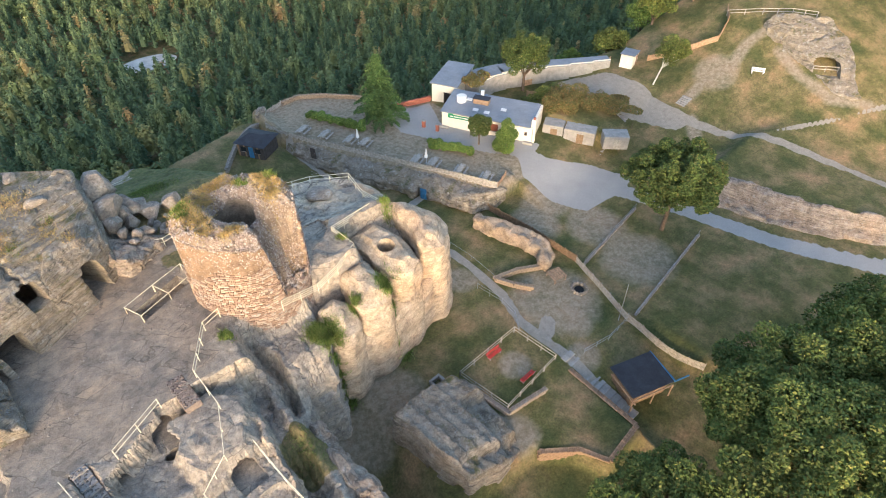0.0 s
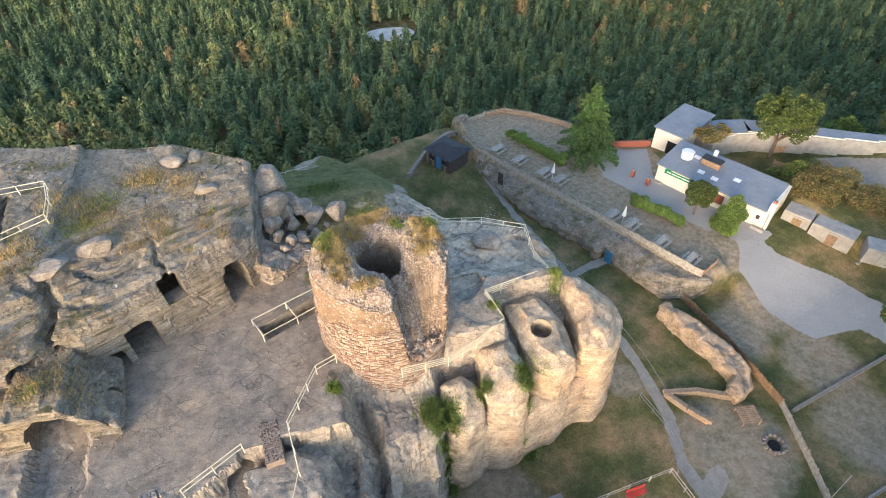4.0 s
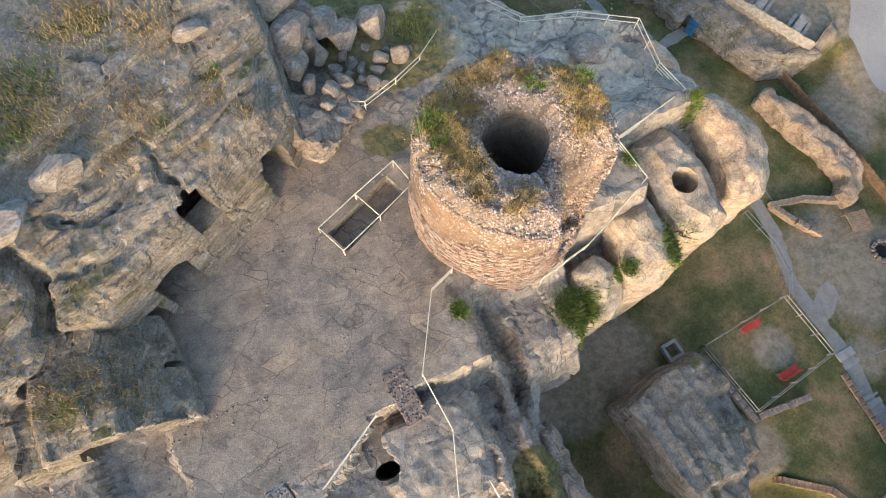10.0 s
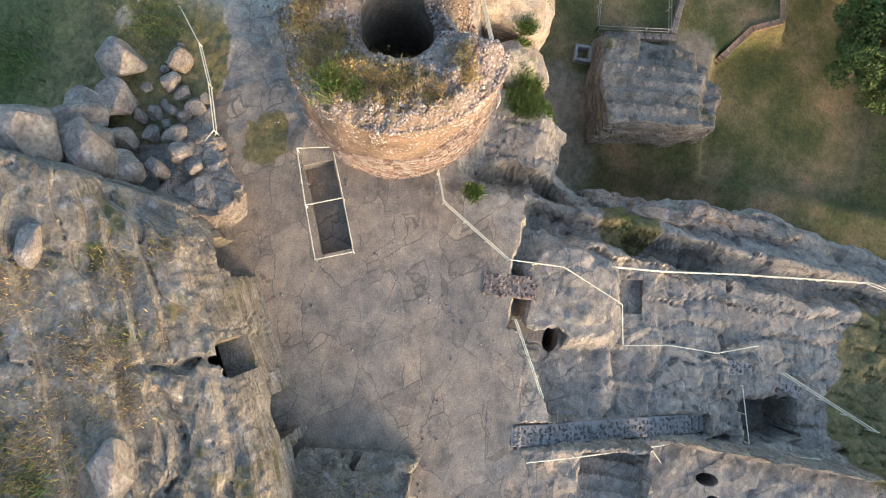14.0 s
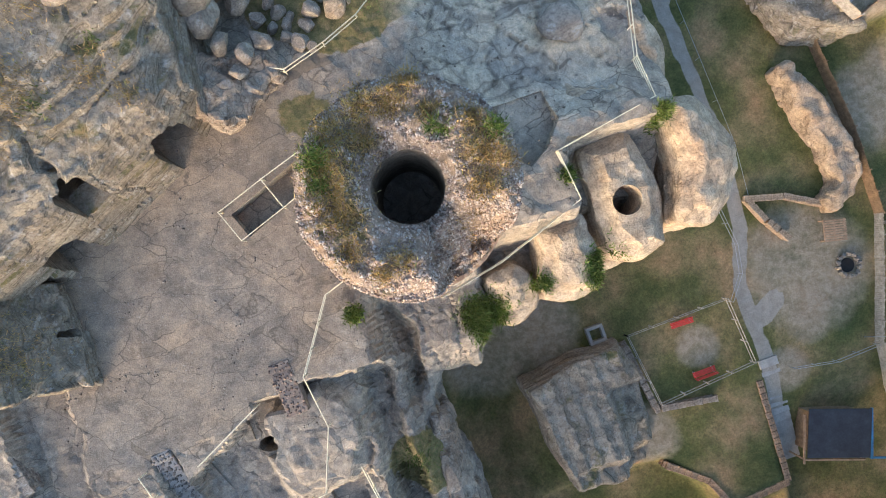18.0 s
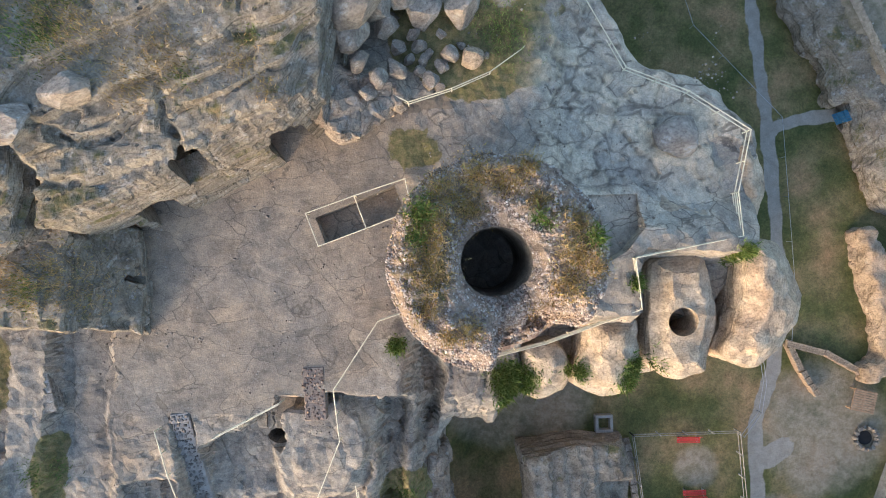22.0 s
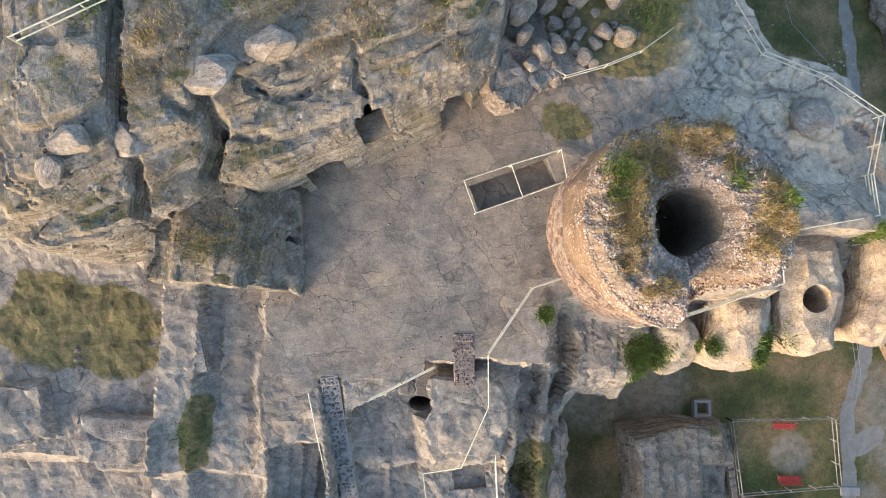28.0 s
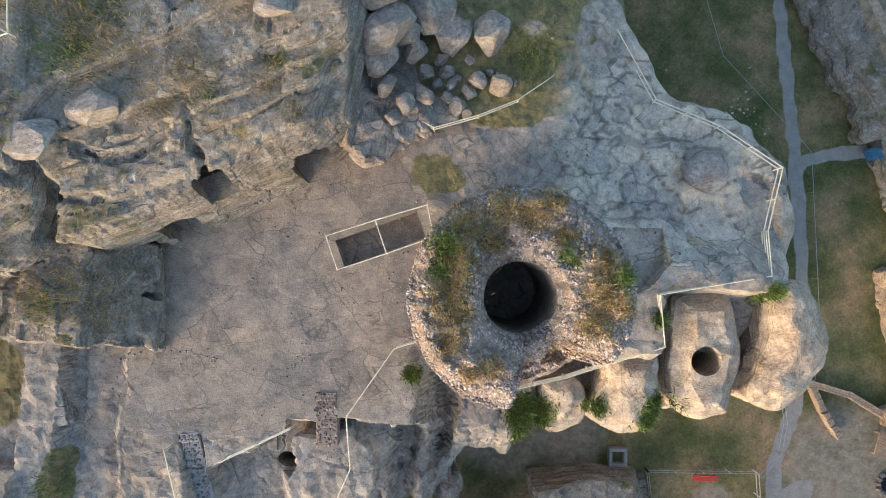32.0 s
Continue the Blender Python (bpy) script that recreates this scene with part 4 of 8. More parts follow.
# ---- the western cliff with its cave rooms ----
CLIFF = [(-46, 28), (-46, 0), (-33.5, -4.2), (-30, -3.4), (-27.6, -1.8), (-25.9, -1.3), (-24.6, 0.3), (-22.6, 0.0), (-20.4, 1.1), (-18.3, 2.15), (-15.35, 3.75), (-13.05, 4.95), (-11.3, 6.5), (-9.8, 8.2), (-9.5, 12), (-9.2, 15.8), (-16, 20.5), (-28, 22)]
CLEFTS = [([(-16.6, 4.6), (-17.3, 6.0), (-17.6, 8.2)], 0.10), ([(-29.2, 14), (-28.9, 6), (-28.0, -2.0)], 0.2), ([(-23.4, 5.4), (-21.6, 4.6), (-20.0, 5.0), (-18.4, 6.6)], 0.15), ([(-26.2, 3.6), (-23.8, 2.4), (-21.8, 2.6)], 0.12), ([(-24.7, 0.4), (-24.2, 2.6), (-24.9, 4.2)], 0.25)]


def step01(x):
    return float(smooth01(x))


def cliff_top(x, y):
    # s: distance behind the foot of the face, q: along it
    s = (x + 18.16) * -0.515 + (y - 1.93) * 0.857
    q = (x + 18.16) * 0.857 + (y - 1.93) * 0.515
    w = vfbm(x * 0.22, y * 0.22, 1.0, 3)
    up = lambda at, wide: smooth01((s - at + 0.35 * w * min(1.0, at)) / wide)
    z = 3.3 + 0.55 * up(0.15, 0.12) + 0.5 * up(0.42, 0.12) + 0.55 * up(0.75, 0.15) + 0.45 * up(1.15, 0.15)
    z += 0.3 * up(1.9, 0.4) + 0.35 * up(2.7, 0.5) + 0.5 * up(3.8, 0.8) + 0.55 * up(4.9, 1.2) + 0.5 * up(6.6, 1.6)
    z += 0.22 * vfbm(x * 0.35, y * 0.35, 4.0, 3)
    west = smooth01((-23.0 - x) / 2.5)
    z += west * (0.7 * smooth01((s - 4.2 + w) / 0.5) - 0.8 * smooth01((1.0 - s) / 2.0))
    z -= 1.4 * smooth01((-32 - x) / 4)
    z -= 0.9 * smooth01((x + 11.6) / 1.6) * smooth01((5.0 - s) / 3)
    p = np.stack([x, y], 1)
    for line, wd in CLEFTS:
        d = line_dist(p, line) + 0.1 * vnoise(x * 2, y * 2)
        z = z - (1.6 if wd > 0.17 else 0.6) * (1 - np.clip((d - wd * 0.6) / (wd * 1.2), 0, 1))
    return z


face = 31.0
caves = [cut_arch((-16.15, 3.40, 3.15), 33, 1.75, 2.05, 2.2, 0.06),        # square window
         cut_arch((-19.1, 1.36, -0.1), 30, 2.25, 3.15, 2.2, 0.08),        # doorway
         cut_prism([(-21.0, 2.3), (-15.2, 5.8), (-17.8, 10.2), (-23.6, 6.7)], -0.1, 4.4),      # the cave room behind them
         cut_arch((-11.75, 5.8, -0.1), 40, 2.3, 3.9, 4.2, 0.35),          # tall recess
         cut_arch((-21.2, 0.1, -0.1), 28, 1.5, 1.9, 2.0, 0.25),
         cut_arch((-24.3, 0.4, 0.8), 20, 1.1, 3.4, 3.4, 0.3),
         cut_arch((-26.2, -2.3, 3.25), 6, 2.3, 1.35, 4.0, 0.6)]
cliff = rock_mass("cliff", CLIFF, cliff_top, -1.5, [ROCK_GRASSY], step=0.3, edge=0.12, batter=0.13, ledge=0.03, wobble=0.08, seed=4.0, holes=caves, voxel=0.15, soft=0, weather=lambda ob: weather_beds(ob, face, 4.0, 0.26, 0.26, 3.4, calm_below=-0.3, joint=0.16, terrace=0.85))
tagged(cliff, "bedded sandstone cliff with dark cave openings and dry grass on top", "cliff", kind="structure")

SPUR = [(-28.6, 0.6), (-22.4, 1.2), (-20.9, 0.4), (-20.5, -3.2), (-20.4, -6.0), (-21.6, -5.6), (-24.0, -5.5), (-27.0, -5.5), (-28.9, -5.6), (-29.0, -1.0)]


def spur_top(x, y):
    z = 3.75 + 0.2 * fbm(x * 0.4, y * 0.4, 2.0)
    e = x + 23.4 + 0.3 * fbm(y * 0.6, 1.0, 5.0, 2)
    for k in range(5):
        z -= 0.52 * step01((e - 0.5 * k - 0.25 * noise.cell((math.floor(y * 1.3 + 0.4 * k), k * 2.3, 1.0))) / 0.06)
    return z - 0.8 * step01((-27.0 - x) / 0.6)


spur = rock_mass("rock_arch", SPUR, spur_top, -2.0, [ROCK_GRASSY], step=0.3, edge=0.1, batter=0.03, ledge=0.08, wobble=0.25, seed=7.0, voxel=0.11, soft=0, weather=lambda ob: weather_beds(ob, 85, 3.0, 0.34, 0.28, 1.2, calm_below=-0.6),
                 holes=[cut_arch((-24.6, -5.4, -1.2), 0, 3.8, 4.1, 4.6, 0.35), cut_arch((-21.3, -2.6, 0.4), 80, 0.5, 1.0, 0.9, 0.3)])
tagged(spur, "sandstone rock arch with dry grass on its top", "rock arch", kind="structure")

# ---- the well rocks: five rounded lobes of pale sandstone ----
def lobe(name, outline, ztop, label, slope=(0, 0), holes=(), round_=0.7, base=-14.6, seed=0.0, batter=0.04):
    cx, cy = sum(p[0] for p in outline) / len(outline), sum(p[1] for p in outline) / len(outline)
    arr = np.array(outline)
    def top(x, y):
        d = -float(poly_dist(np.array([[x, y]]), arr)[0])
        return ztop + slope[0] * (x - cx) + slope[1] * (y - cy) - 0.5 * (1 - min(1, max(0, d) / 1.3)) ** 2 + 0.25 * fbm(x * 0.5 + seed, y * 0.5, seed, 3)
    ob = rock_mass(name, outline, top, base, [ROCK_PALE], step=0.4, amp=0.17, scale=0.6, edge=round_, batter=batter, ledge=0.14, wobble=0.25, seed=seed, soft=2, holes=holes, voxel=0.15, crack=0.05, beds=0.10, block=2.2, facet=0.3)
    return tagged(ob, label, "rock", "well rocks")


lobe("rock", [(16.9, 1.3), (19.2, 1.4), (20.9, -0.8), (21.8, -2.8), (20.8, -5.4), (18.6, -7.0), (16.0, -6.4), (17.0, -3.5)], -1.3, "tall rounded pale sandstone rock with weathered hollows", slope=(-0.25, 0.1), seed=11.0)
well_hole = mesh_ob("cutter", *(lambda n: ([(13.12 + 0.95 * math.cos(2 * math.pi * i / n), -4.1 + 0.95 * math.sin(2 * math.pi * i / n), z) for z in (-9.0, 3.0) for i in range(n)],
                    [tuple(range(n))[::-1], tuple(range(n, 2 * n))] + [(i, (i + 1) % n, n + (i + 1) % n, n + i) for i in range(n)]))(28))
lobe("rock", [(10.9, -0.1), (14.6, 0.6), (15.7, -2.7), (15.8, -4.8), (15.3, -7.6), (13.2, -8.3), (11.3, -6.9), (11.1, -3.0)], -1.5, "pale sandstone rock with a round well shaft cut into it", slope=(0, 0.08), holes=[well_hole], seed=13.0)
lobe("rock", [(7.0, -4.4), (10.3, -3.9), (10.8, -6.8), (10.2, -9.2), (8.6, -9.7), (6.7, -8.8)], -1.7, "rounded pale sandstone rock", slope=(0, 0.22), seed=15.0)
lobe("rock", [(3.0, -6.5), (5.3, -6.0), (6.3, -7.2), (6.2, -9.6), (4.4, -10.2), (3.0, -9.5)], -2.7, "split pale sandstone rock wedge", slope=(0, 0.45), round_=0.9, seed=17.0)
lobe("rock", [(9.9, 4.0), (15.2, 4.1), (15.9, 1.6), (10.6, 0.6)], -0.9, "flat-topped pale sandstone rock slab", round_=0.6, base=-6, seed=19.0)

lobe("rock", [(6.0, -0.9), (8.8, -0.2), (9.9, -3.0), (7.2, -3.8), (5.5, -2.6)], -0.75, "warm pale sandstone rock between the keep and the well", round_=0.5, base=-7, seed=23.0)
lobe("rock", [(8.6, 1.6), (9.9, 1.7), (9.9, 0.5), (8.8, 0.2)], -1.3, "cut stone block like a step", round_=0.2, base=-4, seed=25.0)
lobe("rock", [(15.6, 8.0), (17.4, 8.4), (18.4, 5.6), (17.8, 2.6), (16.2, 2.4), (15.9, 5.0)], -1.2, "pale rounded rock at the corner of the flats", round_=0.6, base=-14.5, seed=27.0)

WELL_WALL = [(2.6, -8.2), (3.6, -9.2), (6.0, -9.5), (9.0, -9.3), (13.2, -8.4), (16.2, -7.2), (18.8, -6.9), (20.6, -5.5), (21.4, -3.0), (20.3, 0.4), (18.2, 2.6), (15.5, 1.5), (10, -3), (4, -5.2)]
well_wall = rock_mass("well_rock_wall", WELL_WALL, lambda x, y: -6.6 + 0.8 * vfbm(x * 0.35, y * 0.35, 2.0, 3) - 0.5 * smooth01((x - 17) / 2), -17.5, [ROCK_PALE], step=0.4, edge=0.5, batter=0.03, ledge=0.1, wobble=0.3, seed=29.0, voxel=0.2, soft=1, weather=lambda ob: weather_beds(ob, 12, 9.0, 0.22, 0.2, 2.0, dip=-0.02))
tagged(well_wall, "pale sheer sandstone wall below the well rocks", "rock", kind="structure")

# ---- the quarried block by the moat ----
BLOCK = [(4.6, -16.4), (8.0, -15.5), (13.0, -15.1), (14.0, -18.0), (14.3, -22.0), (13.4, -25.6), (9.6, -26.4), (6.4, -25.6), (5.4, -21.0)]


def block_top(x, y):
    w = 0.3 * vfbm(x * 0.5, y * 0.5, 4.0, 3)
    z = -10.5 - 0.28 * np.floor((x - 4.2 + 0.15 * y + w) / 1.25) * (1 + 0.3 * vhash(np.floor((x - 4.2 + 0.15 * y) / 1.25), np.floor((y + w) / 3.1)))
    z = z - 1.3 * smooth01((x - 11.0 + w) / 0.4) * smooth01((-18.5 - y) / 0.5) - 1.0 * smooth01((-24.0 - y + w) / 0.6)
    row = (y + 0.1 * x) / 1.05
    return z - 0.10 * np.clip(1 - np.minimum(row % 1, 1 - row % 1) / 0.09, 0, 1)


block = rock_mass("quarried_block", BLOCK, block_top, -18.5, [ROCK_DARK], step=0.35, edge=0.2, batter=0.07, ledge=0.12, wobble=0.3, seed=21.0, voxel=0.15, soft=0, weather=lambda ob: weather_beds(ob, 80, 5.0, 0.28, 0.10, 1.6, joint=0.05),
                  holes=[cut_arch((5.4, -21.6, -15.2), 250 + 180, 1.1, 2.0, 2.4, 0.35), cut_arch((6.2, -24.6, -15.0), 250 + 180, 0.8, 1.5, 2.0, 0.4)])
tagged(block, "dark weathered quarried sandstone block beside the moat", "rock", kind="structure")

# ---- the keep ----
KX, KY = 0.0, -0.6


def keep_mesh():
    na, ro, ri = 168, 5.35, 1.75
    def rim(a, r):
        z = 8.35 + 0.35 * math.sin(a * 2 + 1) + 0.55 * fbm(math.cos(a) * r * 0.45, math.sin(a) * r * 0.45, 3.0, 4)
        da = abs((a - radians(-60) + math.pi) % (2 * math.pi) - math.pi)
        s = (r - ri) / (ro - ri)
        cut = float(smooth01((0.62 - 0.06 * s - da + 0.14 * nz(r * 1.3, a * 4, 6.0)) / 0.30))
        z -= cut * (1.3 + 5.9 * float(smooth01((s - 0.12) * 1.5)) + 0.6 * fbm(a * 6, r * 1.4, 2.0, 3))
        z -= 0.7 * float(smooth01((s - 0.75) / 0.25)) * (1 - cut)
        z -= 0.9 * float(smooth01((0.16 - s) / 0.16)) * (1 - 0.6 * cut)
        z += 0.22 * fbm(math.cos(a) * r * 1.6, math.sin(a) * r * 1.6, 9.0, 3)
        return z
    def wall_r(a):
        return ro + 0.16 * fbm(math.cos(a) * 2, math.sin(a) * 2, 8.0)
    v, f, mi = [], [], []
    A = [2 * math.pi * i / na for i in range(na)]
    rings = []
    levels = 26
    for j in range(levels):                                  # outer wall from the rock up to below the rim
        row = []
        for a in A:
            r = wall_r(a)
            zt = rim(a, ro) - 0.15
            z = -6.5 + (zt + 6.5) * j / (levels - 1)
            rr = r + 0.03 * (8 - z) * 0.4 + 0.07 * noise.noise((r * a * 1.5, z * 2.2, 1.0))
            row.append(len(v)); v.append((KX + rr * math.cos(a), KY + rr * math.sin(a), z))
        rings.append((row, 0))
    for k in range(1, 23):                                  # broken top
        s = 1 - k / 22
        row = []
        for a in A:
            r = ri + (wall_r(a) - 0.1 - ri) * s
            z = rim(a, r) + 0.14 * noise.noise((r * math.cos(a) * 2.1, r * math.sin(a) * 2.1, 4.0)) * (k < 22)
            row.append(len(v)); v.append((KX + r * math.cos(a), KY + r * math.sin(a), z))
        rings.append((row, 1))
    for j in range(1, 10):                                  # shaft
        row = []
        for a in A:
            z = rim(a, ri) + (-7.0 - rim(a, ri)) * j / 9
            r = ri * (1 + 0.03 * noise.noise((a * 3, z, 2)))
            row.append(len(v)); v.append((KX + r * math.cos(a), KY + r * math.sin(a), z))
        rings.append((row, 2))
    for (r0, _), (r1, k) in zip(rings, rings[1:]):
        for i in range(na):
            q = (i + 1) % na
            f.append((r0[i], r0[q], r1[q], r1[i])); mi.append(k)
    f.append(tuple(rings[-1][0])); mi.append(2)
    return v, f, mi, rim


RUBBLE = sandstone("keep_rubble", tint=(0.88, 0.80, 0.75), warm=0.3, lichen=0.8, grass=0.7, bedding=0.0)
MASONRY = sandstone("keep_mortar", tint=(0.8, 0.66, 0.56), warm=0.4, lichen=0.2, grass=0.0, bedding=0.2)
SHAFT = sandstone("keep_shaft", tint=(0.75, 0.72, 0.68), warm=0.2, lichen=0.2, grass=0.0, bedding=0.5)


def island_stone(name, stops, per_object=False, bump_s=0.7):
    """Stone whose tone differs from piece to piece."""
    m, nt, b = mat_new(name, 0.92)
    if per_object:
        r = nt.nodes.new("ShaderNodeObjectInfo").outputs["Random"]
    else:
        r = nt.nodes.new("ShaderNodeNewGeometry").outputs["Random Per Island"]
    c = ramp(nt, r, stops)
    f = noise_node(nt, 6, 6, rough=0.7)
    c = mix(nt, 0.8, c, ramp(nt, f, [(0.3, grey(0.62)), (0.5, grey(1)), (0.72, grey(1.25))]), "MULTIPLY")
    c = mix(nt, 0.6, c, ramp(nt, noise_node(nt, 0.5, 4), [(0.35, (0.8, 0.8, 0.82)), (0.65, (1.1, 1.03, 0.96))]), "MULTIPLY")
    nt.links.new(c, b.inputs["Base Color"])
    bump(nt, b, f, bump_s, 0.06)
    return m


_ms = [(0.0, (0.22, 0.155, 0.12)), (0.3, (0.33, 0.235, 0.175)), (0.6, (0.42, 0.315, 0.24)), (0.85, (0.47, 0.39, 0.31)), (1.0, (0.38, 0.34, 0.30))]
STONE_WALL = island_stone("keep_stones", _ms)
STONE_PIECE = island_stone("keep_stone_pieces", _ms, True)
STONE_RUBBLE = island_stone("rubble_stones", [(0.0, (0.20, 0.15, 0.125)), (0.25, (0.33, 0.255, 0.21)), (0.5, (0.42, 0.345, 0.29)), (0.8, (0.46, 0.41, 0.36)), (1.0, (0.58, 0.54, 0.49))])
kv, kf, kmi, keep_rim = keep_mesh()
keep = empty("keep", (0, 0, 0), label="ruined round rubble-stone keep with a breach and an open shaft", category="tower")
mesh_ob("core", kv, kf, mats=[MASONRY, RUBBLE, SHAFT], face_mat=kmi, parent=keep, label="rubble core with an open round shaft")


def facing_top(a):
    return 4.6 + 1.6 * math.sin(a * 1.0 + 2.4) + 1.1 * fbm(math.cos(a) * 2.2, math.sin(a) * 2.2, 5.0, 3)


def stone_block(a0, a1, z0, z1, ri, ro, rng):
    """A facing stone between two bearings, worn at its corners."""
    v = []
    for r, k in ((ri, 0.0), (ro, 0.022)):
        for z, s in ((z0, 1), (z1, -1)):
            for a, q in ((a0, 1), (a1, -1)):
                rr = r + rng.uniform(-0.012, 0.012)
                aa = a + q * k / 5.4
                v.append((KX + rr * math.cos(aa), KY + rr * math.sin(aa), z + s * k))
    f = [(4, 5, 7, 6), (0, 2, 3, 1), (0, 1, 5, 4), (2, 6, 7, 3), (0, 4, 6, 2), (1, 3, 7, 5)]
    return v, f


def keep_facing():
    rng = random.Random(9)
    V, F, count = [], [], 0
    z = -4.8
    while z < 8.2:
        h = rng.uniform(0.15, 0.27)
        a = rng.uniform(0, 0.1)
        while a < 2 * math.pi:
            w = rng.uniform(0.18, 0.52) / 5.4
            am = a + w / 2
            if z + h < min(facing_top(am), keep_rim(am, 5.2)) and rng.random() > 0.02:
                rr = 5.35 + 0.16 * fbm(math.cos(am) * 2, math.sin(am) * 2, 8.0) + 0.012 * (8 - z)
                v, f = stone_block(a + 0.0022, a + w - 0.0022, z + 0.012, z + h - 0.012, rr - 0.15, rr + rng.uniform(0.06, 0.15), rng)
                deg = math.degrees(am) % 360
                if 1.2 < z < 4.2 and 200 < deg < 245 and count < 290:
                    mesh_ob("stone", v, f, STONE_PIECE, keep)
                    count += 1
                else:
                    n = len(V)
                    V += v
                    F += [tuple(i + n for i in q) for q in f]
            a += w
        z += h
    tagged(mesh_ob("facing", V, F, STONE_WALL, keep, "coursed pinkish facing stones"), kind="stuff")


keep_facing()


def pebble_field(name, pts, sizes, mat, parent, seed, label, flat=0.7):
    """Loose angular stones, each a worn little block, in one mesh."""
    rng = np.random.RandomState(seed)
    n = len(pts)
    cube = np.array([(x, y, z) for x in (-1, 1) for y in (-1, 1) for z in (-1, 1)], float)
    v = cube[None] * rng.uniform(0.55, 1.15, (n, 8, 3)) * np.asarray(sizes)[:, None, None] * np.array([1, 0.85, flat])
    a, b = rng.uniform(0, 6.283, n), rng.normal(size=n) * 0.5
    ca, sa, cb, sb = np.cos(a), np.sin(a), np.cos(b), np.sin(b)
    x, y, z = v[..., 0], v[..., 1], v[..., 2]
    y, z = y * cb[:, None] - z * sb[:, None], y * sb[:, None] + z * cb[:, None]
    x, y = x * ca[:, None] - y * sa[:, None], x * sa[:, None] + y * ca[:, None]
    v = np.stack([x, y, z], 2) + np.asarray(pts)[:, None, :]
    f = np.array([(0, 1, 3, 2), (4, 6, 7, 5), (0, 4, 5, 1), (2, 3, 7, 6), (0, 2, 6, 4), (1, 5, 7, 3)])
    me = bpy.data.meshes.new(name)
    V, Fc = v.reshape(-1, 3), (f[None] + 8 * np.arange(n)[:, None, None]).reshape(-1, 4)
    me.vertices.add(len(V)); me.vertices.foreach_set("co", V.astype(np.float32).ravel())
    me.loops.add(Fc.size); me.loops.foreach_set("vertex_index", Fc.astype(np.int32).ravel())
    me.polygons.add(len(Fc)); me.polygons.foreach_set("loop_start", np.arange(0, Fc.size, 4, dtype=np.int32))
    me.update(calc_edges=True)
    me.materials.append(mat)
    ob = new(name, me)
    if parent is not None:
        ob.parent = parent
    return tagged(ob, label, kind="stuff")


def keep_rubble():
    rng = np.random.RandomState(6)
    P, S = [], []
    while len(P) < 30000:
        a = rng.uniform(0, 2 * math.pi)
        if rng.random() < 0.33:
            a = radians(-60 + rng.normal() * 24)
        if rng.random() < 0.62:
            r = math.sqrt(rng.uniform(1.8 ** 2, 5.3 ** 2))
            z = keep_rim(a, r)
        else:
            hi, lo = keep_rim(a, 5.2), facing_top(a) - 0.4
            if hi < lo:
                continue
            z = rng.uniform(lo, hi)
            r = 5.32 + 0.16 * fbm(math.cos(a) * 2, math.sin(a) * 2, 8.0)
        P.append((KX + r * math.cos(a), KY + r * math.sin(a), z - 0.03))
        S.append(0.026 + 0.062 * rng.random() ** 2.2)
    pebble_field("rubble", P, S, STONE_RUBBLE, keep, 6, "broken rubble stones of the wall core")


keep_rubble()

YARD_STONE = island_stone("yard_pebbles", [(0.0, (0.17, 0.145, 0.12)), (0.5, (0.28, 0.24, 0.20)), (1.0, (0.44, 0.39, 0.33))])


def yard_pebbles():
    rng = np.random.RandomState(12)
    x, y = rng.uniform(-24, 16, 16000), rng.uniform(-16, 16, 16000)
    d = vfbm(x * 0.5, y * 0.5, 8.0, 4)
    k = (d > 0.18 + 0.5 * rng.random(len(x))) & (np.hypot(x, y + 0.6) > 6.2)
    x, y = x[k], y[k]
    z = plateau_top(x, y)
    k = z > -2.2
    P = np.column_stack([x[k], y[k], z[k] + 0.01])
    tagged(pebble_field("pebbles", P, 0.025 + 0.06 * rng.random(len(P)) ** 3, YARD_STONE, None, 12, "small loose stones scattered over the trodden courtyard", 0.6), category="pebbles")


yard_pebbles()

# ---- vegetation ----
def fast_mesh(name, verts, faces, mat, parent=None, smooth=False):
    """A mesh from arrays; faces all have the same number of corners."""
    verts, faces = np.asarray(verts, np.float32), np.asarray(faces, np.int32)
    me = bpy.data.meshes.new(name)
    k = faces.shape[1]
    me.vertices.add(len(verts))
    me.vertices.foreach_set("co", verts.ravel())
    me.loops.add(faces.size)
    me.loops.foreach_set("vertex_index", faces.ravel())
    me.polygons.add(len(faces))
    me.polygons.foreach_set("loop_start", np.arange(0, faces.size, k, dtype=np.int32))
    me.polygons.foreach_set("use_smooth", np.full(len(faces), smooth))
    me.update(calc_edges=True)
    me.materials.append(mat)
    ob = new(name, me)
    if parent is not None:
        ob.parent = parent
    return ob


def leaf_material(name, stops, rough=0.75):
    m, nt, b = mat_new(name, rough)
    g = nt.nodes.new("ShaderNodeNewGeometry")
    c = ramp(nt, g.outputs["Random Per Island"], stops)
    n = noise_node(nt, 0.25, 3)
    c = mix(nt, 0.9, c, ramp(nt, n, [(0.3, grey(0.62)), (0.7, grey(1.35))]), "MULTIPLY")
    nt.links.new(c, b.inputs["Base Color"])
    return m


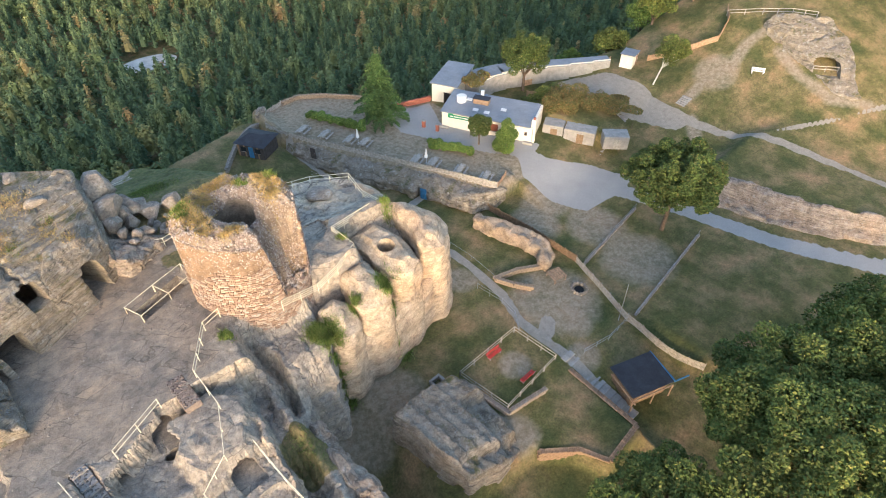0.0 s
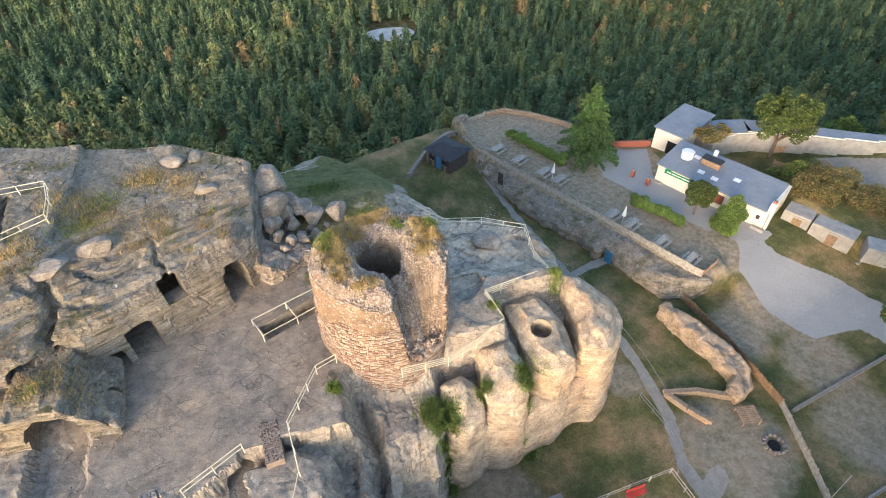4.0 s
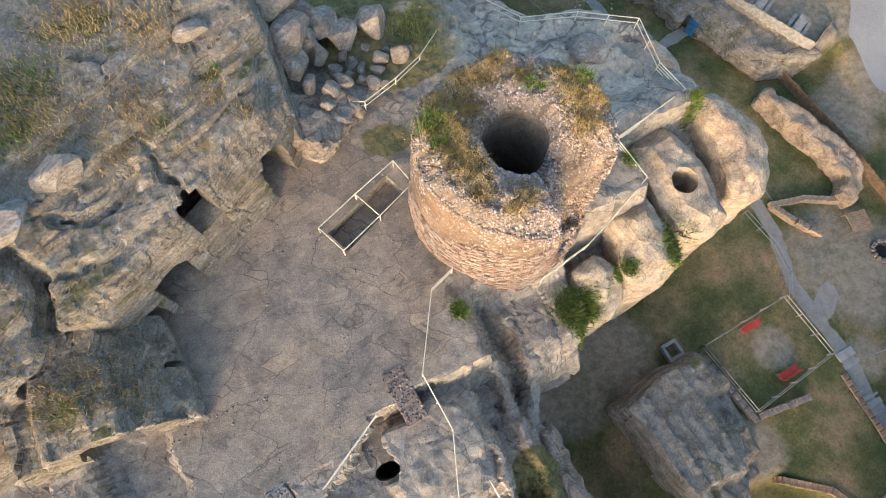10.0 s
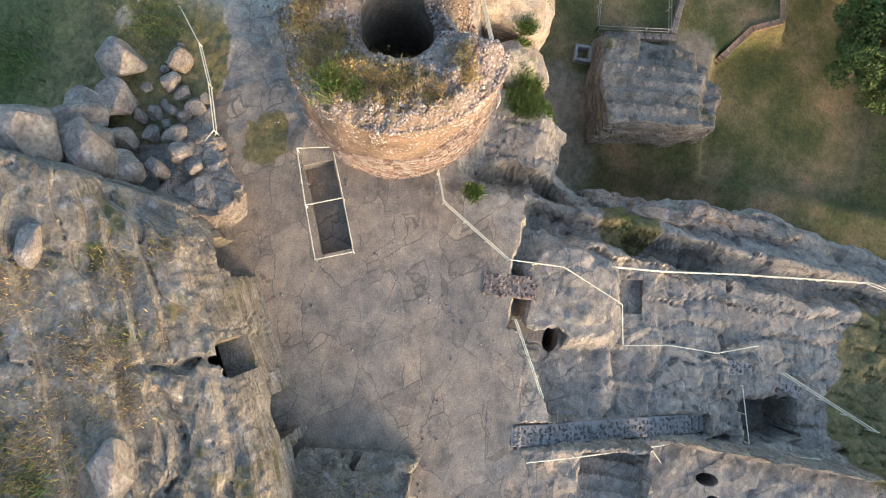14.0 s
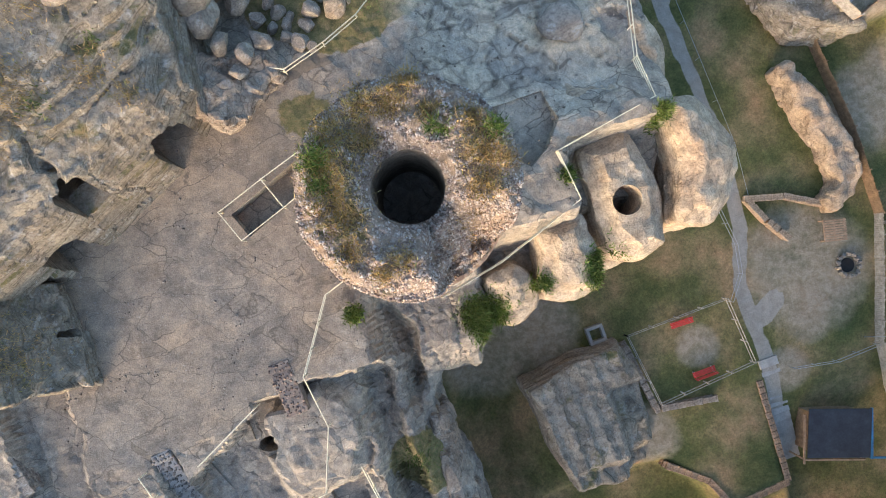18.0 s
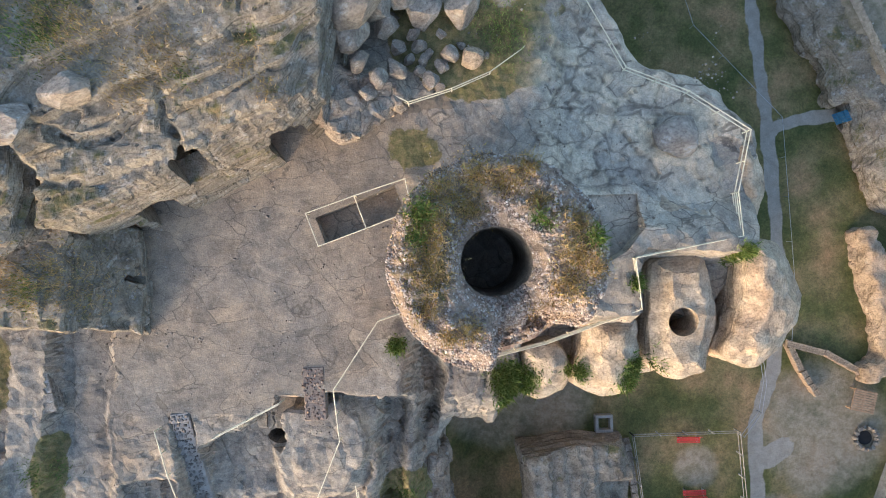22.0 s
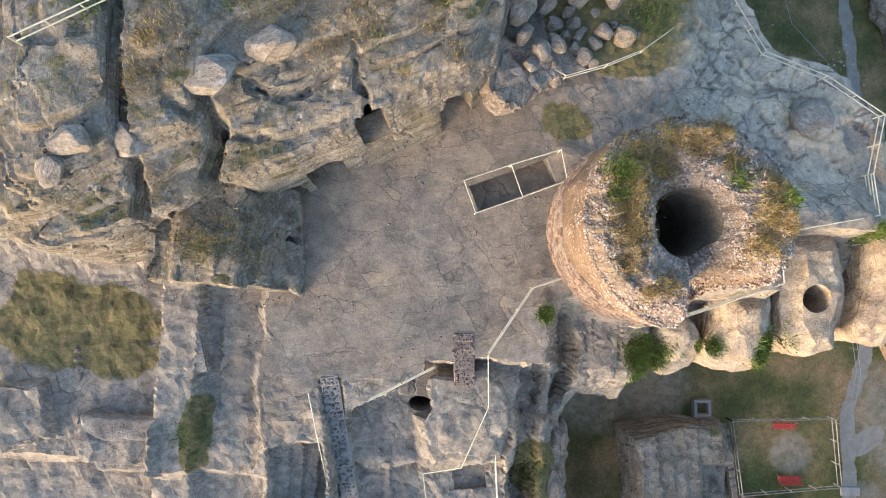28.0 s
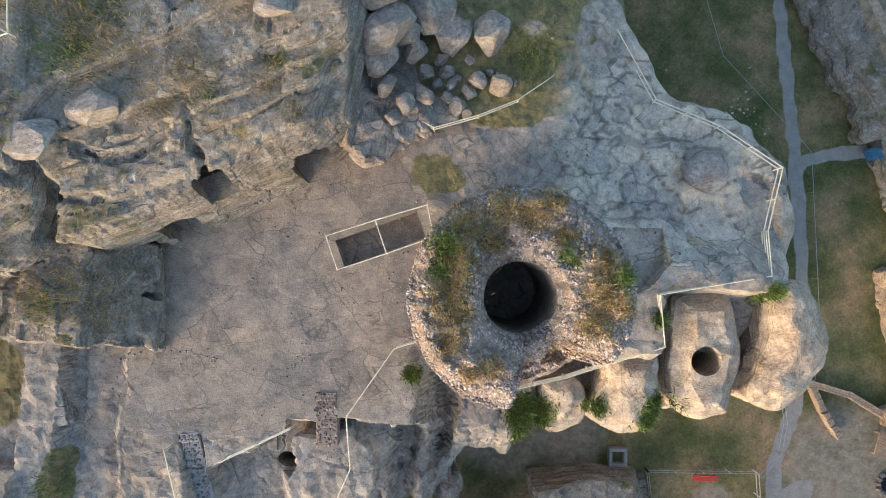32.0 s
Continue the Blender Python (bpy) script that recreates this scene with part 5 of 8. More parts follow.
LEAF_OAK = leaf_material("oak_leaves", [(0.0, (0.062, 0.092, 0.022)), (0.5, (0.120, 0.155, 0.034)), (0.9, (0.180, 0.190, 0.045)), (1.0, (0.225, 0.200, 0.055))])
LEAF_DARK = leaf_material("dark_leaves", [(0.0, (0.040, 0.068, 0.018)), (0.5, (0.078, 0.115, 0.027)), (0.9, (0.120, 0.140, 0.036)), (1.0, (0.170, 0.150, 0.045))])
LEAF_BRIGHT = leaf_material("bright_leaves", [(0.0, (0.075, 0.128, 0.030)), (0.6, (0.135, 0.210, 0.045)), (1.0, (0.240, 0.285, 0.068))])
NEEDLE_LIGHT = leaf_material("light_needles", [(0.0, (0.05, 0.10, 0.034)), (0.6, (0.088, 0.155, 0.045)), (1.0, (0.14, 0.20, 0.06))])
DRY_BUSH = leaf_material("dry_bush", [(0.0, (0.075, 0.088, 0.028)), (0.55, (0.145, 0.135, 0.045)), (0.85, (0.22, 0.16, 0.06)), (1.0, (0.33, 0.17, 0.07))])
DRY_GRASS = leaf_material("dry_grass", [(0.0, (0.30, 0.25, 0.09)), (0.4, (0.45, 0.32, 0.13)), (0.8, (0.58, 0.38, 0.16)), (1.0, (0.28, 0.30, 0.09))])
GREEN_TUFT = leaf_material("green_tuft", [(0.0, (0.09, 0.14, 0.03)), (0.6, (0.17, 0.24, 0.05)), (1.0, (0.28, 0.29, 0.09))])
BARK = simple("bark", (0.12, 0.09, 0.065), 0.95, 0.4, 4.0, 0.6)
BARK_PALE = simple("pale_bark", (0.55, 0.52, 0.46), 0.85, 0.3, 4.0, 0.3)


def leaves(rng, centres, size, flat=0.3, spread=0.6):
    """Leaf sprays: a bent pair of triangles at each centre, turned at random."""
    n = len(centres)
    a = rng.normal(size=(n, 3)); a[:, 2] *= flat
    a /= np.linalg.norm(a, axis=1)[:, None]
    h = rng.normal(size=(n, 3))
    b = np.cross(a, h); b /= np.linalg.norm(b, axis=1)[:, None]
    s = size * rng.uniform(1 - spread, 1 + spread, (n, 1))
    v = np.stack([centres - a * s, centres + b * s * 0.6, centres + a * s, centres - b * s * 0.6], 1).reshape(-1, 3)
    f = np.arange(4 * n).reshape(n, 4)
    return v, f


def crown_points(rng, n, lumps):
    """Points in the outer shells of a heap of lumps (x, y, z, r), none deep inside another."""
    lumps = np.asarray(lumps, float)
    w = lumps[:, 3] ** 2
    k = rng.choice(len(lumps), n * 2, p=w / w.sum())
    d = rng.normal(size=(n * 2, 3)); d /= np.linalg.norm(d, axis=1)[:, None]
    r = lumps[k, 3] * (1.12 - 0.40 * rng.random(n * 2) ** 1.5)
    p = lumps[k, :3] + d * r[:, None] * np.array([1, 1, 0.85])
    dist = np.linalg.norm(p[:, None, :] - lumps[None, :, :3], axis=2) / lumps[None, :, 3]
    keep = dist.min(1) > 0.62
    return p[keep][:n]


def broadleaf(name, x, y, height, radius, lean, mat, seed, label, category="tree", n=9000, leaf=0.26, trunk_h=None, trunk_r=0.3, bark=None, base=None):
    rng = np.random.RandomState(seed)
    z0 = ground_z(x, y) if base is None else base
    root = empty(name, (x, y, z0), label=label, category=category)
    th = trunk_h if trunk_h is not None else height * 0.3
    bark = bark or BARK
    bm = bmesh.new()
    tube_bm(bm, (0, 0, -0.4), (lean[0] * 0.4, lean[1] * 0.4, th), trunk_r, trunk_r * 0.75, 9)
    top = Vector((lean[0] * 0.4, lean[1] * 0.4, th))
    for i in range(7):
        a = i * 2.4 + seed
        e = Vector((lean[0] + math.cos(a) * radius * 0.6, lean[1] + math.sin(a) * radius * 0.6, th + (height - th) * rng.uniform(0.35, 0.75)))
        tube_bm(bm, top - Vector((0, 0, 0.3)), e, trunk_r * 0.5, trunk_r * 0.12, 6)
    part("trunk", bm, bark, root)
    cz = (height + th * 0.75) / 2
    hh = (height - th * 0.75) / 2
    lumps = []
    k = int(26 + 22 * radius)
    for i in range(k):
        d = rng.normal(size=3); d /= np.linalg.norm(d)
        if d[2] < -0.35:
            d[2] *= -0.6
        s = rng.uniform(0.72, 0.98) * (1 + 0.10 * math.sin(3 * math.atan2(d[1], d[0]) + seed))
        lumps.append((lean[0] + d[0] * radius * s, lean[1] + d[1] * radius * s, cz + d[2] * hh * s, rng.uniform(0.55, 1.15) * (0.45 + 0.075 * radius)))
    lumps.append((lean[0], lean[1], cz, radius * 0.5))
    p = crown_points(rng, n, lumps)
    v, f = leaves(rng, p, leaf)
    fast_mesh("crown", v, f, mat, root)
    return root


def tree_shape(rng, n, pointed, size):
    """A forest tree of unit height: a heap of small sprays round a spire or a dome, dense on the outside."""
    z = rng.random(n) ** 0.8
    prof = (1 - z) ** 0.8 * 0.215 + 0.012 if pointed else np.sqrt(np.clip(1 - (z * 1.5 - 0.5) ** 2, 0, 1)) * 0.20 + 0.02
    a = rng.uniform(0, 6.283, n)
    lump = 1 + 0.28 * np.sin(a * 3 + z * 9 + rng.uniform(0, 6)) * np.sin(z * 17 + rng.uniform(0, 6))
    r = prof * lump * (1 - 0.45 * rng.random(n) ** 2)
    p = np.column_stack([r * np.cos(a), r * np.sin(a), 0.30 + 0.70 * z - 0.12 * r])
    out = np.column_stack([np.cos(a), np.sin(a), np.full(n, -0.35)]) + rng.normal(size=(n, 3)) * 0.45
    out /= np.linalg.norm(out, axis=1)[:, None]
    side = np.cross(out, rng.normal(size=(n, 3)) * 0.5 + np.array([0, 0, 1.0]))
    side /= np.linalg.norm(side, axis=1)[:, None]
    s_ = size * rng.uniform(0.6, 1.4, (n, 1)) * (1.25 - 0.5 * z[:, None])
    v = np.stack([p - out * s_, p + side * s_ * 0.6, p + out * s_ * 1.2, p - side * s_ * 0.6], 1).reshape(-1, 3)
    f = np.arange(4 * n).reshape(n, 4)
    b = 6.283 * np.arange(6) / 6
    r0, r1, z0, z1 = (0.15, 0.004, 0.26, 0.99) if pointed else (0.13, 0.09, 0.34, 0.86)
    low, high = np.column_stack([r0 * np.cos(b), r0 * np.sin(b), 0 * b + z0]), np.column_stack([r1 * np.cos(b), r1 * np.sin(b), 0 * b + z1])
    k = np.arange(6)
    f = np.concatenate([f, 4 * n + np.column_stack([k, (k + 1) % 6, 6 + (k + 1) % 6, 6 + k])])
    return np.concatenate([v, low, high]), f


def forest_material(name, stops):
    """Foliage whose tone differs from tree to tree."""
    m, nt, b = mat_new(name, 0.8)
    a = nt.nodes.new("ShaderNodeAttribute")
    a.attribute_name = "tone"
    c = ramp(nt, a.outputs["Fac"], stops)
    g = nt.nodes.new("ShaderNodeNewGeometry")
    c = mix(nt, 0.8, c, ramp(nt, g.outputs["Random Per Island"], [(0.0, grey(0.54)), (1.0, grey(1.22))]), "MULTIPLY")
    nt.links.new(c, b.inputs["Base Color"])
    return m


def plant_forest():
    rng = np.random.RandomState(3)
    near = {True: [tree_shape(rng, 190, True, 0.040) for _ in range(5)], False: [tree_shape(rng, 210, False, 0.048) for _ in range(5)]}
    far_ = {True: [tree_shape(rng, 85, True, 0.058) for _ in range(4)], False: [tree_shape(rng, 85, False, 0.068) for _ in range(4)]}
    pts = []
    for x in np.arange(-260, 560, 5.0):
        for y in np.arange(22, 520, 5.0):
            pts.append((x + rng.uniform(-2.2, 2.2), y + rng.uniform(-2.2, 2.2)))
    pts = np.array(pts)
    o = north_of_ridge(pts)
    # what the walk can look out on
    ang = np.degrees(np.arctan2(pts[:, 0] + 10, pts[:, 1] + 42))
    dist = np.hypot(pts[:, 0] + 10, pts[:, 1] + 42)
    seen = (ang > -34) & (ang < 84) & (dist < 470)
    clear = np.hypot((pts[:, 0] - 45) / 17, (pts[:, 1] - 243) / 15) < 1
    ok = seen & (o > 12.0) & ~clear & (rng.random(len(pts)) > 0.10)
    pts, o, dist = pts[ok], o[ok], dist[ok]
    z = ground_height(pts[:, 0], pts[:, 1])
    stand = vfbm(pts[:, 0] * 0.012, pts[:, 1] * 0.012, 1.0, 3)
    sets = {True: ([], [], []), False: ([], [], [])}
    count = {True: 0, False: 0}
    for (x, y), zz, oo, dd, st in zip(pts, z, o, dist, stand):
        a, h = rng.uniform(0, 6.28), rng.uniform(8.0, 14.5) * (0.75 if oo < 14 else 1.0)
        pointed = rng.random() > (0.85 if st > 0.05 else 0.18)
        kinds = (near if dd < 210 else far_)[pointed]
        v, f = kinds[rng.randint(len(kinds))]
        w = h * rng.uniform(0.75, 1.1)
        c, q = math.cos(a), math.sin(a)
        V, F, C = sets[pointed]
        V.append(np.column_stack([x + (v[:, 0] * c - v[:, 1] * q) * w, y + (v[:, 0] * q + v[:, 1] * c) * w, zz - 0.5 + v[:, 2] * h]))
        F.append(f + count[pointed])
        count[pointed] += len(v)
        C.append(np.full(len(v), np.clip(0.42 + 0.35 * st + rng.normal() * 0.26, 0, 1)))
    for pointed, name, label, stops in ((True, "conifer_forest", "dense dark green conifer forest on the slopes below the rock", [(0.0, (0.070, 0.115, 0.058)), (0.45, (0.130, 0.185, 0.088)), (0.8, (0.205, 0.245, 0.100)), (1.0, (0.34, 0.27, 0.115))]),
                                        (False, "pine_woods", "round-crowned pines and broadleaved trees mixed into the forest", [(0.0, (0.080, 0.125, 0.054)), (0.45, (0.145, 0.185, 0.073)), (0.8, (0.245, 0.245, 0.092)), (1.0, (0.39, 0.27, 0.12))])):
        V, F, C = sets[pointed]
        ob = fast_mesh(name, np.concatenate(V), np.concatenate(F), forest_material(name, stops))
        tone = ob.data.attributes.new("tone", "FLOAT", "POINT")
        tone.data.foreach_set("value", np.concatenate(C).astype(np.float32))
        tagged(ob, label, "forest", kind="stuff")


plant_forest()
# pale sand pit in the woods
bm = bmesh.new()
for i in range(40):
    a = i / 40 * 6.283
    bm.verts.new((45 + (13 + 2 * nz(math.cos(a), math.sin(a))) * math.cos(a), 243 + 8 * math.sin(a), ground_z(45, 243) + 1.6))
bm.faces.new(bm.verts)
tagged(part("sand_pit", bm, simple("pale_sand", (0.6, 0.56, 0.5), 0.95, 0.2, 0.3), None), "pale open sand pit in the forest", "sand pit", kind="structure")

# big trees
broadleaf("oak_tree", 30.2, -44.6, 14.5, 11.5, (0, 0), LEAF_OAK, 11, "large spreading oak in full dull-green leaf", n=150000, leaf=0.135, trunk_r=0.55, base=-15)
broadleaf("oak_tree", 43.5, -45.5, 14.5, 10.0, (0, 0), LEAF_OAK, 12, "large oak behind its neighbour, dull green leaves", n=95000, leaf=0.14, trunk_r=0.5, base=-15)
broadleaf("oak_tree", 15.9, -38.8, 9.0, 5.8, (0, 0), LEAF_OAK, 13, "oak crown overhanging the dry field", n=45000, leaf=0.11, trunk_r=0.4, base=-14.5)
broadleaf("maple_tree", 52.5, -14.5, 14.0, 6.2, (0, 0), LEAF_DARK, 14, "round green maple beside the gravel road", n=52000, leaf=0.15, trunk_r=0.35)
broadleaf("ash_tree", 62.6, 23.6, 10.5, 4.2, (0, 0), LEAF_DARK, 15, "leafy ash beside the long grey roof", n=26000, leaf=0.12)
broadleaf("birch_tree", 80.7, 8.4, 8.5, 2.9, (2.2, -1.2), LEAF_OAK, 16, "leaning birch with a white trunk", n=11000, leaf=0.11, trunk_h=3.4, trunk_r=0.16, bark=BARK_PALE)
for i, (x, y, r, h) in enumerate(((95, 20, 3.8, 8), (103, 17, 3.2, 7), (99, 24, 4, 9), (110, 19, 3.5, 7.5), (128, 10, 3, 6), (132, 4, 3.5, 7), (88, 24, 3.5, 7), (80, 27, 3, 6), (140, -6, 5, 10), (136, -16, 5, 10), (146, 4, 6, 12), (118, 2, 4.5, 9), (122, -6, 5, 10), (126, -16, 5.5, 11), (131, -26, 6, 12), (124, 8, 5, 10))):
    broadleaf("tree", x, y, h, r, (0, 0), (LEAF_DARK if i > 10 else LEAF_BRIGHT) if i % 3 else LEAF_OAK, 30 + i, "bushy green tree on the wooded edge of the hill", n=9000, leaf=0.16, trunk_h=1.0)


def bush(name, spots, mat, seed, label, n=2500, leaf=0.17, category="bush", zf=None):
    """A low bush or hedge: lumps (x, y, r, h) of leaves with twigs inside."""
    rng = np.random.RandomState(seed)
    x0, y0 = spots[0][:2]
    z0 = (zf or ground_z)(x0, y0)
    root = empty(name, (x0, y0, z0), label=label, category=category)
    lumps = []
    bm = bmesh.new()
    for x, y, r, h in spots:
        dz = (zf or ground_z)(x, y) - z0
        for k in range(7):
            d = rng.uniform(-1, 1, 2) * r * 0.5
            lumps.append((x - x0 + d[0], y - y0 + d[1], dz + h * rng.uniform(0.35, 0.8), r * rng.uniform(0.35, 0.6)))
        tube_bm(bm, (x - x0, y - y0, dz - 0.2), (x - x0, y - y0, dz + h * 0.6), 0.05, 0.02, 5)
        tube_bm(bm, (x - x0, y - y0, dz), (x - x0 + r * 0.4, y - y0 + r * 0.2, dz + h * 0.6), 0.03, 0.01, 5)
    p = crown_points(rng, n, lumps)
    p[:, 2] = np.maximum(p[:, 2], 0.03 + min(0, p[:, 2].min()) * 0)
    v, f = leaves(rng, p, leaf)
    fast_mesh("foliage", v, f, mat, root)
    part("twigs", bm, BARK, root)
    return root


bush("hedge", [(27.4 + 4.6 * i / 9, 39.6 - 8.8 * i / 9, 0.95, 1.5) for i in range(10)], LEAF_BRIGHT, 41, "clipped green hedge edging the beer garden", 20000, 0.10, "hedge")
bush("hedge", [(37.9 + 3.1 * i / 6, 19.3 - 5.4 * i / 6, 0.95, 1.5) for i in range(7)], LEAF_BRIGHT, 42, "clipped green hedge beside the asphalt yard", 15000, 0.10, "hedge")
bush("conical_bush", [(46.3, 11.2, 2.0, 2.2), (46.3, 11.2, 1.9, 3.6), (46.3, 11.2, 1.5, 5.4), (46.3, 11.2, 0.9, 6.6)], LEAF_BRIGHT, 43, "bright green rounded cypress bush", 22000, 0.09)
bush("bush", [(58.6 + 1.15 * i * 0.8 + (i % 3) * 1.3, 13.6 - 1.0 * i * 0.8 + (i % 3) * 1.7, 2.1, 1.8) for i in range(13)], DRY_BUSH, 44, "dry olive and rust-brown bushes above the stone vaults", 36000, 0.10)
bush("bush", [(59 + (i % 4) * 2.0, 18.5 - (i // 4) * 2.0, 1.8, 1.7) for i in range(8)], LEAF_OAK, 45, "green bushes on the bank behind the inn", 18000, 0.10)
bush("bush", [(52.5 + (i % 3) * 1.8, 27.5 - (i // 3) * 1.6, 1.1, 1.2) for i in range(5)], DRY_BUSH, 46, "dry bush growing on the low roof", 2500, 0.14, zf=lambda x, y: -7.9)
root = empty("spruce_tree", (36.3, 31.5, -11.1), label="tall bright green spruce in the beer garden", category="tree")
rng_ = np.random.RandomState(8)
pts_ = []
for i in range(150):
    s = rng_.random() ** 0.8
    zz = 1.0 + 11.0 * (1 - s)
    ln = (4.4 * s ** 0.8 + 0.35) * rng_.uniform(0.6, 1.15)
    a_ = rng_.uniform(0, 6.283)
    k = int(330 * (0.35 + s))
    t_ = rng_.random(k) ** 0.7
    side = rng_.normal(size=k) * 0.16 * ln * (1.15 - t_)
    pts_.append(np.column_stack([ln * t_ * math.cos(a_) - side * math.sin(a_), ln * t_ * math.sin(a_) + side * math.cos(a_), zz + 0.25 * ln * t_ - 0.42 * ln * t_ ** 2 + rng_.normal(size=k) * 0.10]))
pts_ = np.concatenate(pts_)
v_, f_ = leaves(rng_, pts_, 0.12, 0.25)
fast_mesh("foliage", v_, f_, NEEDLE_LIGHT, root)
part("trunk", tube_bm(bmesh.new(), (0, 0, -0.3), (0, 0, 12.2), 0.25, 0.03, 9), BARK, root)
broadleaf("pine_tree", 44.2, 15.2, 5.2, 1.55, (0, 0), LEAF_DARK, 47, "small bushy pine with reddish trunks", n=12000, leaf=0.10, trunk_h=1.6, trunk_r=0.14, base=-11.1)

# ---- paints and made materials ----
RAIL = simple("cream_paint", (0.72, 0.66, 0.49), 0.55, 0.15, 2.0)
WOOD_GREY = simple("weathered_wood", (0.38, 0.35, 0.305), 0.9, 0.35, 3.0, 0.4)
WOOD_BROWN = simple("brown_wood", (0.24, 0.16, 0.095), 0.85, 0.35, 3.0, 0.3)
WOOD_ORANGE = simple("orange_wood", (0.36, 0.24, 0.15), 0.8, 0.3, 3.0, 0.3)
WOOD_DARK = simple("dark_wood", (0.075, 0.062, 0.055), 0.85, 0.4, 3.0, 0.3)
RED_PAINT = simple("red_paint", (0.50, 0.055, 0.045), 0.5, 0.15, 2.0)
WHITE_WALL = simple("white_render", (0.74, 0.69, 0.58), 0.9, 0.08, 0.8, 0.1)
ROOF_FELT = simple("grey_roof_felt", (0.235, 0.255, 0.285), 0.8, 0.12, 0.6, 0.1)
ROOF_DARK = simple("dark_roof_felt", (0.045, 0.047, 0.055), 0.75, 0.25, 0.8, 0.1)
WHITE_PAINT = simple("white_paint", (0.78, 0.77, 0.74), 0.6, 0.06, 2.0)
GREEN_PAINT = simple("green_paint", (0.02, 0.22, 0.10), 0.5, 0.1, 2.0)
BLUE_PAINT = simple("blue_paint", (0.05, 0.17, 0.32), 0.5, 0.25, 2.0)
BROWN_DOOR = simple("brown_door", (0.20, 0.07, 0.04), 0.6, 0.2, 2.0)
# painted shade of the annexe doorway and square shaft; also the fire ring's ashes
BLACK = simple("shade_and_ash_black", (0.02, 0.018, 0.017), 0.8, 0.2, 2.0)
BRICK_RED = simple("red_brick", (0.36, 0.13, 0.085), 0.9, 0.3, 2.0, 0.4)
CONCRETE = simple("concrete", (0.34, 0.32, 0.29), 0.9, 0.2, 1.2, 0.3)
CANVAS = simple("white_canvas", (0.74, 0.73, 0.70), 0.85, 0.08, 3.0)
STEEL = simple("galvanised_steel", (0.42, 0.42, 0.42), 0.45, 0.15, 3.0, metal=0.7)
GLASS, _nt, _b = mat_new("window_glass", 0.08)
_b.inputs["Base Color"].default_value, _b.inputs["Specular IOR Level"].default_value = (0.02, 0.025, 0.03, 1), 0.6

# ---- beer-garden bank and fence ----
bank_line = [(20.0, 35.6), (22.5, 29.5), (25.3, 22.6), (27.9, 17.2), (29.7, 14.2), (31.8, 10.0), (33.8, 5.2), (37.5, 3.6)]
bank = rock_mass("terrace_bank", bank_line + [(40.0, 4.4), (35.0, 13.0), (30.6, 21.5), (26.2, 30.0), (22.4, 38.0)],
                 lambda x, y: -11.35 + 0.4 * fbm(x * 0.4, y * 0.4, 6.0) - 0.9 * float(smooth01((1.6 - line_dist(np.array([[x, y]]), bank_line)[0]) / 1.6)), -15.0, [ROCK_GRASSY], step=0.6, amp=0.35, scale=0.5, edge=0.6, batter=0.05,
                 ledge=0.5, wobble=0.7, seed=31.0, voxel=0.3, crack=0.2, beds=0.3, holes=[cut_arch((30.3, 13.0, -14.1), -62 + 0, 0.95, 1.9, 0.7, 0.25), cut_arch((22.4, 29.8, -11.6), -66, 1.2, 1.9, 1.2, 0.2)])
tagged(bank, "weathered sandstone bank holding up the beer garden", "retaining wall", kind="structure")


def door_leaf(name, loc, rz, w, h, mat, label, planks=4):
    root = empty(name, loc, rz, label=label, category="door")
    for i in range(planks):
        box("plank", (w / planks - 0.012, 0.05, h), ((i + 0.5) * w / planks - w / 2, 0, h / 2), mat, root, bevel=0.008)
    for z in (0.25, 0.75):
        box("batten", (w * 0.94, 0.04, 0.1), (0, -0.045, h * z), mat, root, bevel=0.006)
    tube("handle", (w * 0.36, -0.1, h * 0.5), (w * 0.36, -0.1, h * 0.5 + 0.14), 0.012, STEEL, root)
    return root


door_leaf("blue_door", (30.75, 12.55, -14.05), -62, 1.0, 1.9, BLUE_PAINT, "faded blue plank door set in the rock bank")
door_leaf("dark_door", (22.1, 29.6, -11.9), -66, 1.0, 1.9, WOOD_DARK, "dark door of a cellar cut in the rock bank")


def post_fence(name, line, h, mat, label, rails=2, spacing=1.8, r=0.042, square=False, post_mat=None, drop=0.3, category="fence", board=0.0):
    """A fence along points (x, y, z of its foot): posts, and rails from post to post."""
    root = empty(name, line[0], label=label, category=category)
    o = Vector(line[0])
    pts = []
    for a, b in zip(line[:-1], line[1:]):
        a, b = Vector(a), Vector(b)
        k = max(1, round((b - a).length / spacing))
        pts += [a.lerp(b, i / k) for i in range(k)]
    pts.append(Vector(line[-1]))
    for i, p in enumerate(pts):
        q = p - o
        tilt = Vector((0.03 * nz(p.x, p.y, 1.0), 0.03 * nz(p.x, p.y, 2.0), 0))
        if square:
            bm = bmesh.new()
            box_bm(bm, (r * 2, r * 2, h + drop), Matrix.Translation(q + Vector((0, 0, (h - drop) / 2))), 0.006)
            part("post", bm, post_mat or mat, root)
        else:
            tube("post", q - Vector((0, 0, drop)), q + Vector((0, 0, h)) + tilt, r, post_mat or mat, root, n=6)
    for a, b in zip(pts[:-1], pts[1:]):
        for k in range(rails):
            z = h * (k + 1) / rails - 0.03
            a1, b1 = a - o + Vector((0, 0, z)), b - o + Vector((0, 0, z))
            if square:
                d = b1 - a1
                bm = bmesh.new()
                box_bm(bm, (d.length, 0.03, 0.12), Matrix.Translation((a1 + b1) / 2) @ d.to_track_quat("X", "Z").to_matrix().to_4x4(), 0.005)
                part("rail", bm, mat, root)
            else:
                tube("rail", a1, b1, r * 0.9, mat, root, n=6)
    return root


